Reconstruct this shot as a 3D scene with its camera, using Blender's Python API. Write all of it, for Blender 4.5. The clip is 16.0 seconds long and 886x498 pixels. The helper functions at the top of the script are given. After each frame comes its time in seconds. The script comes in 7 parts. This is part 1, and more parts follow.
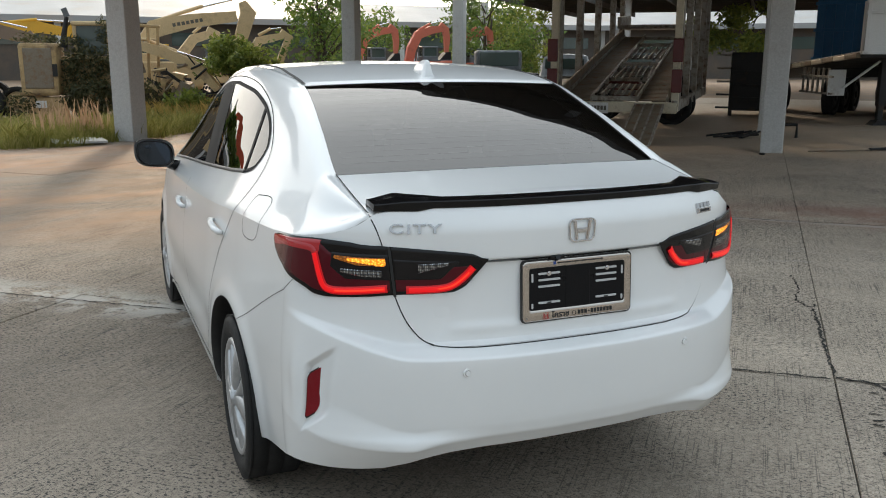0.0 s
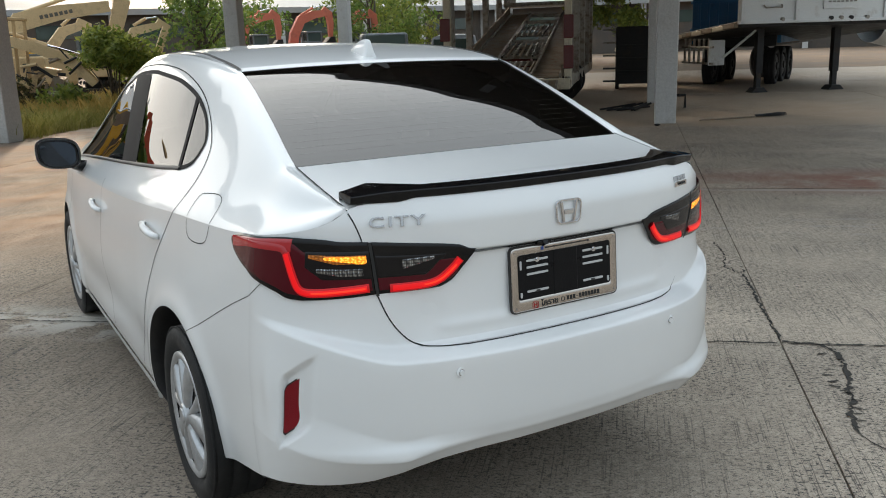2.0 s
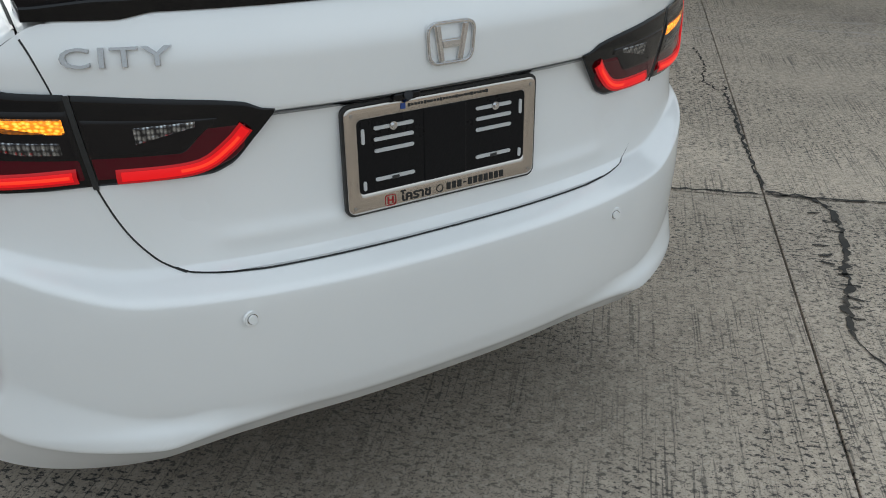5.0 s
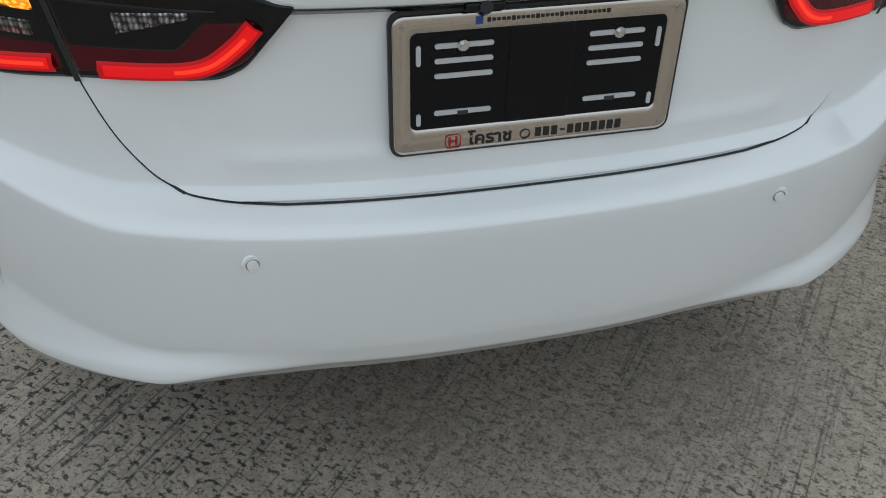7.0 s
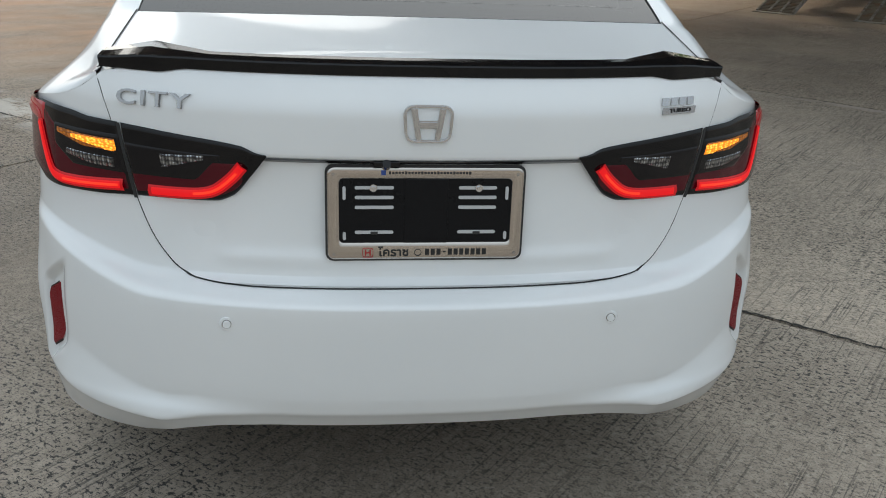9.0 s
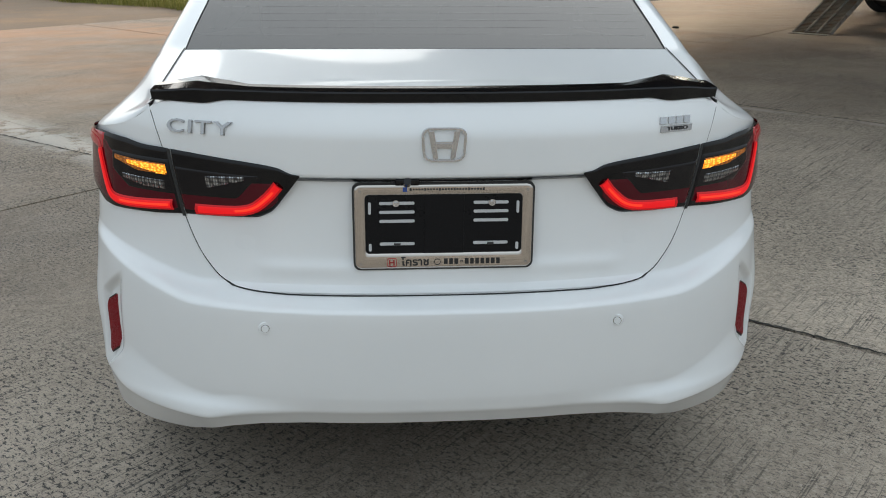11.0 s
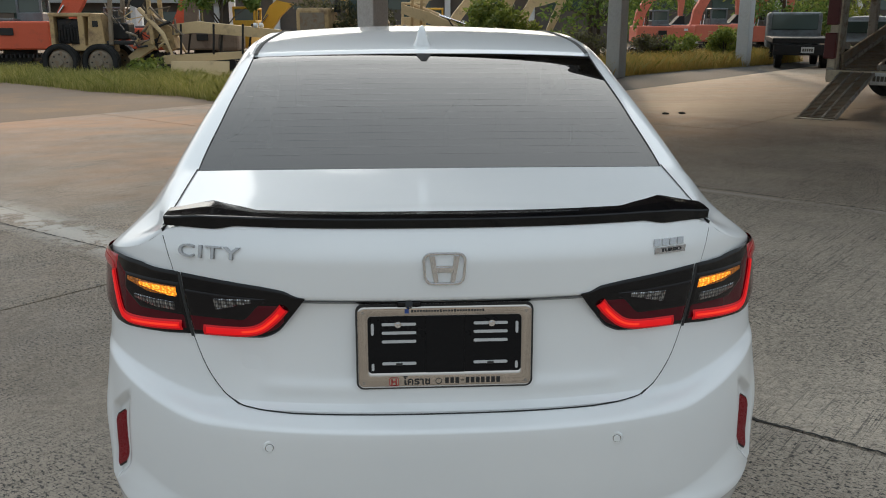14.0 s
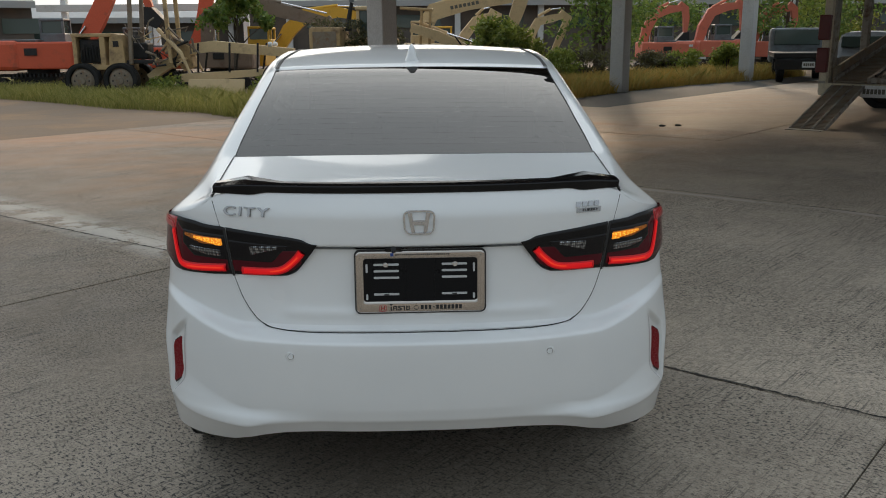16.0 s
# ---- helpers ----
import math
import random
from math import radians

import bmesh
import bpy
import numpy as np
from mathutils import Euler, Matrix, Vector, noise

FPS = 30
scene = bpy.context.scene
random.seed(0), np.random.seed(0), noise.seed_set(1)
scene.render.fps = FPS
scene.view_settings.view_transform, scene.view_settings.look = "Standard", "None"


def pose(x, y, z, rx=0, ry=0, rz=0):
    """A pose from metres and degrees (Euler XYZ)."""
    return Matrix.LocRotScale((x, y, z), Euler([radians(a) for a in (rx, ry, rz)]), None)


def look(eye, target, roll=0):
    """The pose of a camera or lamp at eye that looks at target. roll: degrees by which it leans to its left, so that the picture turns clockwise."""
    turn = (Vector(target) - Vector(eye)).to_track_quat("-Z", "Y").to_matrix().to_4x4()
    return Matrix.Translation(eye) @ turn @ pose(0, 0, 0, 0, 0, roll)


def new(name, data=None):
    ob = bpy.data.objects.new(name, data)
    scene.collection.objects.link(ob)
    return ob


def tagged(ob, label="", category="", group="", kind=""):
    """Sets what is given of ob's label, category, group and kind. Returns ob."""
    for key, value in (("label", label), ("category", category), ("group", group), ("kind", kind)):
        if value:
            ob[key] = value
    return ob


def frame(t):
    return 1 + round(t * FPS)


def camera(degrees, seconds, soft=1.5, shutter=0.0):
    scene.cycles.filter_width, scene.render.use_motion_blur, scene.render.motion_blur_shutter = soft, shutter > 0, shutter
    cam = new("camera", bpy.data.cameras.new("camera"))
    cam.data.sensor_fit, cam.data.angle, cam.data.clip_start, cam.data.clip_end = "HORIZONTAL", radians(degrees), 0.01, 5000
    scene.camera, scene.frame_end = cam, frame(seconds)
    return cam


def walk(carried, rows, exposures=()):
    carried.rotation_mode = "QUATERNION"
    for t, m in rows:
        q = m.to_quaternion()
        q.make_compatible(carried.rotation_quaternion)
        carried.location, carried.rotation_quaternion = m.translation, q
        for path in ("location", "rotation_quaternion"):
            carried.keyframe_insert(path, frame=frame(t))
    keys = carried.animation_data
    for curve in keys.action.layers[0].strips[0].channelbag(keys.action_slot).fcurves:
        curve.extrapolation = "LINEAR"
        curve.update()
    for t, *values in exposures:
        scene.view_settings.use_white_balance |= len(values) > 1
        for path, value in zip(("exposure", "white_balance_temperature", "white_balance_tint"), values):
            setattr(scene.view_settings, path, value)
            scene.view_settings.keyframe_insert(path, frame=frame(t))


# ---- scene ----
cam = camera(54.1, 16.0, soft=1.0)
PATH = [
    (0, (-1.355, -2.133, 1.552), (-0.599, -0.332, 1.12), 0.2),
    (0.5, (-1.43, -1.994, 1.55), (-0.56, -0.245, 1.122), -2.2),
    (1, (-1.476, -1.893, 1.542), (-0.521, -0.19, 1.107), -2.0),
    (1.5, (-1.486, -1.853, 1.538), (-0.513, -0.163, 1.097), -2.0),
    (2, (-1.498, -1.854, 1.534), (-0.526, -0.171, 1.063), -1.8),
    (2.5, (-1.509, -1.846, 1.53), (-0.538, -0.169, 1.034), -1.6),
    (3, (-1.445, -1.796, 1.509), (-0.486, -0.153, 0.893), -1.8),
    (3.5, (-1.258, -1.656, 1.494), (-0.277, -0.059, 0.795), -1.3),
    (4, (-1.066, -1.514, 1.482), (-0.055, 0.056, 0.764), -0.1),
    (4.2, (-1.004, -1.429, 1.466), (0.012, 0.12, 0.712), 0.5),
    (6.3, (-0.422, -0.898, 1.401), (0.186, 0.584, 0.204), 1.3),
    (6.5, (-0.407, -0.89, 1.398), (0.137, 0.602, 0.181), 2.0),
    (7, (-0.368, -0.883, 1.382), (0.043, 0.629, 0.139), 2.0),
    (7.5, (-0.339, -1.045, 1.411), (-0.029, 0.567, 0.267), 2.5),
    (8, (-0.285, -1.234, 1.436), (0.005, 0.516, 0.513), 2.0),
    (8.5, (-0.242, -1.373, 1.446), (0.044, 0.444, 0.66), 2.0),
    (9, (-0.165, -1.519, 1.431), (0.074, 0.324, 0.691), 2.3),
    (11.5, (-0.127, -1.692, 1.479), (-0.001, 0.185, 0.801), 0.2),
    (12, (-0.123, -1.697, 1.514), (-0.011, 0.183, 0.842), 0.1),
    (12.5, (-0.123, -1.684, 1.529), (-0.019, 0.202, 0.873), 0.1),
    (13, (-0.123, -1.674, 1.547), (-0.028, 0.218, 0.906), 0.1),
    (13.5, (-0.117, -1.674, 1.553), (-0.02, 0.252, 1.024), -0.1),
    (14, (-0.107, -1.711, 1.559), (0.008, 0.219, 1.048), 0.0),
    (14.5, (-0.116, -1.809, 1.578), (-0.005, 0.126, 1.085), 0.1),
    (15, (-0.131, -2.02, 1.568), (-0.028, -0.082, 1.087), -0.4),
    (15.5, (-0.123, -2.216, 1.57), (-0.025, -0.278, 1.087), -0.6),
    (16, (-0.041, -2.39, 1.567), (0.046, -0.449, 1.093), -0.4),
]
EXPOSURES = [(0, -.26), (3.5, -.22), (6.5, -.42), (7.5, -.40), (9, -.30), (12, -.28), (13.2, -.28), (14, -.52), (14.5, -.8), (15, -1.0), (15.5, -.94), (16, -.84)]
walk(cam, [(t, look(eye, target, roll)) for t, eye, target, roll in PATH], EXPOSURES)

# ---- world, sun, exposure ----
SUN_AZ, SUN_EL = radians(12), radians(17)      # ahead, a little to the right, above the horizon
world = bpy.data.worlds.new("sky")
scene.world = world
world.use_nodes = True
_nt = world.node_tree
_sky = _nt.nodes.new("ShaderNodeTexSky")
_sky.sky_type = 'NISHITA'
_sky.sun_disc = False
_sky.sun_elevation = SUN_EL
_sky.sun_rotation = SUN_AZ
_sky.air_density, _sky.dust_density, _sky.ozone_density = 1.0, 6.0, 1.0
_haze = _nt.nodes.new("ShaderNodeMix")          # thin white haze over the whole sky
_haze.data_type = "RGBA"
_haze.inputs[0].default_value = 0.82
_co, _sep, _rng, _dome = (_nt.nodes.new("ShaderNode" + k) for k in ("TexCoord", "SeparateXYZ", "MapRange", "Mix"))
_rng.interpolation_type = "SMOOTHSTEP"
_rng.inputs[1].default_value, _rng.inputs[2].default_value = 0.0, 0.6
_dome.data_type = "RGBA"                       # the veil is brighter overhead than at the horizon
_dome.inputs[6].default_value, _dome.inputs[7].default_value = (4.7, 5.2, 5.5, 1), (8.6, 9.9, 10.9, 1)
_nt.links.new(_co.outputs["Generated"], _sep.inputs[0])
_nt.links.new(_sep.outputs["Z"], _rng.inputs[0])
_nt.links.new(_rng.outputs[0], _dome.inputs[0])
_toward, _clip, _spread, _glow, _veil = (_nt.nodes.new("ShaderNode" + k) for k in ("VectorMath", "Math", "Math", "Mix", "Mix"))
_toward.operation = "DOT_PRODUCT"                # hazy air glows broadly round the veiled sun
_toward.inputs[1].default_value = (math.sin(SUN_AZ) * math.cos(SUN_EL), math.cos(SUN_AZ) * math.cos(SUN_EL), math.sin(SUN_EL))
_clip.operation, _clip.inputs[1].default_value = "MAXIMUM", 0.0
_spread.operation, _spread.inputs[1].default_value = "POWER", 5.0
_glow.data_type = _veil.data_type = "RGBA"
_glow.inputs[6].default_value, _glow.inputs[7].default_value = (0, 0, 0, 1), (27, 25.6, 23.4, 1)
_veil.blend_type, _veil.inputs[0].default_value = "ADD", 1.0
_nt.links.new(_co.outputs["Generated"], _toward.inputs[0])
_nt.links.new(_toward.outputs["Value"], _clip.inputs[0])
_nt.links.new(_clip.outputs[0], _spread.inputs[0])
_nt.links.new(_spread.outputs[0], _glow.inputs[0])
_nt.links.new(_dome.outputs[2], _veil.inputs[6])
_nt.links.new(_glow.outputs[2], _veil.inputs[7])
_nt.links.new(_veil.outputs[2], _haze.inputs[7])
_bg = _nt.nodes["Background"]
_bg.inputs["Strength"].default_value = 0.15
_nt.links.new(_sky.outputs[0], _haze.inputs[6])
_nt.links.new(_haze.outputs[2], _bg.inputs["Color"])
sun = new("sun", bpy.data.lights.new("sun", "SUN"))
sun.data.energy, sun.data.angle, sun.data.color = 2.2, radians(5), (1.0, 0.76, 0.52)
_d = Vector((math.sin(SUN_AZ) * math.cos(SUN_EL), math.cos(SUN_AZ) * math.cos(SUN_EL), math.sin(SUN_EL)))
sun.matrix_world = look(_d * 50, (0, 0, 0))

# ---- the sedan's form: one-dimensional design curves ----
def curve(*pairs):
    """A monotone cubic through (u, v) pairs."""
    u, v = np.array(pairs, float).T
    h, d = np.diff(u), np.diff(v) / np.diff(u)
    m = np.r_[d[0], [0 if a * b <= 0 else 2 * a * b / (a + b) for a, b in zip(d[:-1], d[1:])], d[-1]]

    def f(q):
        q = np.clip(np.asarray(q, float), u[0], u[-1])
        i = np.clip(np.searchsorted(u, q) - 1, 0, len(h) - 1)
        s = (q - u[i]) / h[i]
        return ((2 * s**3 - 3 * s**2 + 1) * v[i] + (s**3 - 2 * s**2 + s) * h[i] * m[i]
                + (3 * s**2 - 2 * s**3) * v[i + 1] + (s**3 - s**2) * h[i] * m[i + 1])
    return f


CORNER_Y, NOSE_Y = 0.42, 4.05                 # where the rear corner ends and the front corner begins
rear_y = curve((.30, .13), (.38, .062), (.440, .015), (.458, .001), (.470, -.003), (.5, -.011), (.58, -.02), (.66, -.0255), (.690, -.0265), (.706, -.0255), (.7115, -.019), (.732, .034), (.743, .050),
               (.80, .058), (.90, .062), (.975, .058), (.988, .04), (1.06, .038), (1.12, .062), (1.16, .11))
front_y = curve((.20, 4.42), (.35, 4.50), (.60, 4.52), (.80, 4.46), (1.0, 4.3))
crease_z = curve((.42, 1.030), (.61, 1.012), (1.04, .995), (1.5, .965), (2.1, .925), (3.2, .885), (4.05, .82), (4.5, .72))
side_w = curve((0, .86), (.1, .893), (.25, .903), (.5, .905), (.72, .890), (.9, .873), (1.0, .862), (1.15, .845))
taper_rear = curve((.2, .895), (.42, .917), (.61, .935), (1.0, .972), (1.6, 1.0), (3.0, 1.0), (3.6, .985), (4.05, .93), (4.5, .85))
rear_top_z = curve((0, 1.15), (20, 1.147), (36, 1.135), (45.5, 1.117), (52, 1.085), (58, 1.066), (70, 1.048), (90, 1.030))
lift = curve((0, 0), (.38, 0), (.5, .022), (.6, .046), (.8, .085), (1, .105), (6, .105))
ledge = curve((.50, 0), (.66, .5), (.74, 1), (.86, .6), (.95, 0))       # the bumper's shoulder climbs towards the corner


def bump(d, w):
    return np.exp(-(d / w) ** 2)


def step(u, lo, hi):
    s = np.clip((u - lo) / (hi - lo), 0, 1)
    return s * s * (3 - 2 * s)


def half_width(y, z):
    return side_w((z - .2) / (crease_z(y) - .2)) * taper_rear(y)


def shell(a, z):
    """The lower body's right half: a from 0 (middle of the tail) to 1 (end of the rear corner), then metres along the side, then the nose."""
    a, z = np.broadcast_arrays(np.asarray(a, float), np.asarray(z, float))
    side_end = 1 + NOSE_Y - CORNER_Y
    th = np.clip(a, 0, 1) * np.pi / 2
    yr = rear_y(z - lift(a) * ledge(z))
    xr = half_width(CORNER_Y, z) * np.sin(th) ** .8
    y_rear = yr + (CORNER_Y - yr) * (1 - np.cos(th))
    y_side = CORNER_Y + np.clip(a - 1, 0, NOSE_Y - CORNER_Y)
    tf = np.clip(a - side_end, 0, 1) * np.pi / 2
    yf = front_y(z)
    xf = half_width(NOSE_Y, z) * np.cos(tf) ** .8
    y_nose = NOSE_Y + (yf - NOSE_Y) * np.sin(tf)
    x = np.where(a <= 1, xr, np.where(a <= side_end, half_width(y_side, z), xf))
    y = np.where(a <= 1, y_rear, np.where(a <= side_end, y_side, y_nose))
    return np.stack([x, y, z], -1)


def shell_out(a, z, off=0.0):
    """A place off metres outside the shell."""
    e = 1e-3
    p = shell(a, z)
    lo = np.maximum(np.asarray(a, float) - e, 0)
    n = np.cross(shell(a + e, z) - shell(lo, z), shell(a, np.asarray(z) + e) - shell(a, np.asarray(z) - e))
    n = n / np.maximum(np.linalg.norm(n, axis=-1, keepdims=True), 1e-9)
    return p + n * np.asarray(off)[..., None]


def a_of_x(x, z):
    return np.arcsin(np.clip(np.asarray(x) / half_width(CORNER_Y, z), 0, 1) ** 1.25) / (np.pi / 2)


def a_of_y(y):
    return 1 + np.asarray(y) - CORNER_Y


def top_z(a):
    """Upper edge of the lower body."""
    a = np.asarray(a, float)
    y = CORNER_Y + np.clip(a - 1, 0, NOSE_Y - CORNER_Y)
    tf = np.clip(a - (1 + NOSE_Y - CORNER_Y), 0, 1)
    return np.where(a <= 1, rear_top_z(np.clip(a, 0, 1) * 90), crease_z(y) - tf * .06)


low_z = curve((0, .408), (.25, .406), (.33, .396), (.40, .373), (.453, .352), (.6, .338), (.75, .333), (.9, .328), (1.1, .298), (1.25, .27), (1.5, .2), (4.6, .2), (5.7, .2))

# upper body rails, along y
def folded(at_y, below, above):
    """Two curves that meet in a fold."""
    return lambda y: np.where(np.asarray(y, float) < at_y, below(y), above(y))


mid_z = folded(.53, curve((.08, 1.15), (.3, 1.165), (.53, 1.183)),
               curve((.53, 1.183), (.62, 1.2255), (.85, 1.332), (1.05, 1.414), (1.175, 1.456), (1.4, 1.494), (1.7, 1.522), (2.05, 1.532), (2.4, 1.52),
                     (2.75, 1.46), (3.1, 1.29), (3.5, 1.06), (3.9, .985), (4.3, .87), (4.5, .74)))
edge_x = curve((.19, .612), (.53, .605), (.8, .577), (1.175, .545), (1.5, .565), (1.94, .575), (2.5, .565), (3.0, .60), (3.5, .66), (4.0, .64), (4.5, .5))
edge_z = folded(.53, curve((.19, 1.117), (.3, 1.137), (.53, 1.182)),
                curve((.53, 1.182), (.62, 1.2230), (.85, 1.3255), (1.05, 1.404), (1.175, 1.445), (1.4, 1.478), (1.7, 1.50), (1.94, 1.507), (2.3, 1.495),
                      (2.6, 1.445), (3.0, 1.29), (3.5, 1.04), (3.9, .965), (4.3, .855), (4.5, .73)))
belt_x = curve((.19, .615), (.3, .665), (.42, .70), (.535, .715), (.8, .745), (1.2, .768), (1.6, .785), (2.1, .795), (3.2, .80), (3.7, .78), (4.5, .58))
belt_z = curve((.19, 1.116), (.3, 1.095), (.42, 1.10), (.535, 1.105), (.8, 1.118), (1.2, 1.118), (1.5, 1.095), (2.1, 1.052), (3.2, .975), (3.6, .935), (4.1, .87), (4.5, .73))


def rail(y):
    """The crease along the shoulder, where the upper and the lower body meet."""
    y = np.asarray(y, float)
    a = np.linspace(.4, 1, 200)
    p = shell(a, top_z(a))
    xs, zs = np.interp(y, p[:, 1], p[:, 0]), np.interp(y, p[:, 1], p[:, 2])
    z = np.where(y < CORNER_Y, zs, crease_z(y))
    return np.where(y < CORNER_Y, xs, half_width(y, z)), z


def crown(x, y):
    """Height of deck, glass, roof, windscreen and bonnet at x."""
    return mid_z(y) - (mid_z(y) - edge_z(y)) * (np.abs(x) / edge_x(y)) ** 2.2


def flank(y, q):
    """Upper side from the roof edge (q = 0) over the belt (q = 2) to the crease (q = 3)."""
    y, q = np.broadcast_arrays(np.asarray(y, float), np.asarray(q, float))
    xc, zc = rail(y)
    x1, z1, x2, z2 = edge_x(y), edge_z(y), belt_x(y), belt_z(y)
    grow = np.clip((y - .19) / .3, 0, 1)
    swollen = bump(y - .42, .17)
    x2, z2 = x2 + .006 * swollen, z2 + .004 * swollen
    xk, zk = x1 + .2 * (x2 - x1) + .03 * grow, z1 + .2 * (z2 - z1) + .012 * grow
    pts = [(.86 * x1, crown(.86 * x1, y)), (x1, z1), (xk, zk), (x2, z2), (xc, zc), (xc + .006, zc - .06)]
    i = np.clip(np.floor(q).astype(int), 0, 2)
    s = q - i
    out = []
    for k in (0, 1):
        c = np.stack([np.broadcast_to(p[k], y.shape) for p in pts], 0)
        g = lambda j: np.take_along_axis(c, (i + j)[None], 0)[0]
        p0, p1, p2, p3 = g(0), g(1), g(2), g(3)
        out.append(.5 * (2 * p1 + (p2 - p0) * s + (2 * p0 - 5 * p1 + 4 * p2 - p3) * s**2 + (3 * p1 - p0 - 3 * p2 + p3) * s**3))
    return np.stack([out[0], y, out[1]], -1)


def flank_out(y, q, off=0.0):
    e = 1e-3
    n = np.cross(flank(y, np.asarray(q) - e) - flank(y, np.asarray(q) + e), flank(np.asarray(y) - e, q) - flank(np.asarray(y) + e, q))
    n = n / np.maximum(np.linalg.norm(n, axis=-1, keepdims=True), 1e-9)
    n = n * np.where(n[..., :1] < 0, -1, 1)
    return flank(y, q) + n * np.asarray(off)[..., None]


lip_z = curve((0, .458), (.30, .458), (.375, .449), (.5, .449), (.62, .453), (.8, .468), (1.0, .487), (1.2, .505), (6, .505))
lip_out = curve((0, 0), (.16, 0), (.26, .010), (.33, .024), (.39, .034), (.5, .031), (.62, .026), (.75, .015), (.9, .006), (1.1, 0), (6, 0))


def swell(a, z):
    """Fine relief of the lower body: lower lip of the bumper, pockets of the reflectors, wheel arch flares."""
    a, z = np.broadcast_arrays(np.asarray(a, float), np.asarray(z, float))
    y = CORNER_Y + a - 1
    d = z - lip_z(a)
    lip = lip_out(a) * np.where(d > 0, np.clip(1 - d / (.035 + .07 * step(a, .36, .66)), 0, 1) ** 1.6, np.clip(1 + d / .17, 0, 1))
    ac = .742 - .14 * (z - .575)
    zc = .580 - .55 * (a - .742)
    pocket = -.017 * (1 - step(np.abs(z - zc), .080, .106)) * np.where(a > ac, 1 - step(a - ac, .030, .048), 1 - step(ac - a, .030, .10))
    rim = .011 * bump(a - .83, .05) * bump(z - .60, .12)
    flare = sum(.012 * (bump(np.hypot(y - yc, z - .315) - .365, .05)) * (a > 1.05) for yc in (1.07, 3.60))
    dent = -.010 * bump(z - .42, .09) * step(y, 1.35, 1.7) * (1 - step(y, 3.0, 3.3)) * (a > 1)
    return lip + pocket + rim + flare + dent


def body(a, z, off=0.0):
    return shell_out(a, z, swell(a, z) + np.asarray(off))


def side(y, z, off=0.0):
    """A place on the car's right flank at (y, z), below or above the crease."""
    y, z = np.broadcast_arrays(np.asarray(y, float), np.asarray(z, float))
    out = np.empty(y.shape + (3,))
    for i in np.ndindex(y.shape):
        if z[i] <= crease_z(y[i]):
            out[i] = body(a_of_y(y[i]), z[i], off)
        else:
            q = np.linspace(.6, 3, 120)
            zq = flank(np.full(120, y[i]), q)[:, 2]
            out[i] = flank_out(y[i], np.interp(-z[i], -zq, q), off)
    return out

# ---- materials ----
def material(name, color, rough=.5, metal=0.0, **more):
    m = bpy.data.materials.new(name)
    m.use_nodes = True
    b = m.node_tree.nodes["Principled BSDF"]
    b.inputs["Base Color"].default_value = (*color, 1)
    b.inputs["Roughness"].default_value = rough
    b.inputs["Metallic"].default_value = metal
    for key, value in more.items():
        b.inputs[key.replace("_", " ")].default_value = value
    return m


def noise_node(m, scale, detail=4, rough=.55, space="Object", stretch=(1, 1, 1), turn=0.0):
    nt = m.node_tree
    co, mp, nz = nt.nodes.new("ShaderNodeTexCoord"), nt.nodes.new("ShaderNodeMapping"), nt.nodes.new("ShaderNodeTexNoise")
    mp.inputs["Scale"].default_value = stretch
    mp.inputs["Rotation"].default_value = (0, 0, turn)
    nz.inputs["Scale"].default_value, nz.inputs["Detail"].default_value, nz.inputs["Roughness"].default_value = scale, detail, rough
    nt.links.new(co.outputs[space], mp.inputs[0])
    nt.links.new(mp.outputs[0], nz.inputs["Vector"])
    return nz.outputs["Fac"]


def ramp(m, fac, *stops):
    r = m.node_tree.nodes.new("ShaderNodeValToRGB")
    while len(r.color_ramp.elements) < len(stops):
        r.color_ramp.elements.new(.5)
    for e, (at, c) in zip(r.color_ramp.elements, stops):
        e.position, e.color = at, (*c, 1) if len(c) == 3 else c
    m.node_tree.links.new(fac, r.inputs[0])
    return r.outputs[0]


def blend(m, fac, one, two, kind="MIX"):
    n = m.node_tree.nodes.new("ShaderNodeMix")
    n.data_type, n.blend_type = "RGBA", kind
    for socket, v in ((n.inputs[0], fac), (n.inputs[6], one), (n.inputs[7], two)):
        if hasattr(v, "is_output"):
            m.node_tree.links.new(v, socket)
        elif isinstance(v, (int, float)):
            socket.default_value = v
        else:
            socket.default_value = (*v, 1)
    return n.outputs[2]


def relief(m, height, strength=.3, distance=.01):
    b = m.node_tree.nodes.new("ShaderNodeBump")
    b.inputs["Strength"].default_value, b.inputs["Distance"].default_value = strength, distance
    m.node_tree.links.new(height, b.inputs["Height"])
    m.node_tree.links.new(b.outputs[0], m.node_tree.nodes["Principled BSDF"].inputs["Normal"])


def set_input(m, key, out):
    m.node_tree.links.new(out, m.node_tree.nodes["Principled BSDF"].inputs[key])


def worn(name, color, dirt, rough=.6, metal=0.0, scale=3.0, amount=.45, fine=40, **more):
    """A painted or bare surface with stains, dust and fine grain."""
    m = material(name, color, rough, metal, **more)
    big, small = noise_node(m, scale, 6, .65), noise_node(m, fine, 3)
    c = blend(m, ramp(m, big, (amount, (0, 0, 0)), (min(amount + .22, 1), (1, 1, 1))), color, dirt)
    set_input(m, "Base Color", blend(m, ramp(m, small, (.3, (.82,) * 3), (.7, (1.0,) * 3)), (0, 0, 0), c))
    set_input(m, "Roughness", ramp(m, big, (.3, (rough * .8,) * 3), (.8, (min(1, rough * 1.3),) * 3)))
    relief(m, small, .25, .004)
    return m


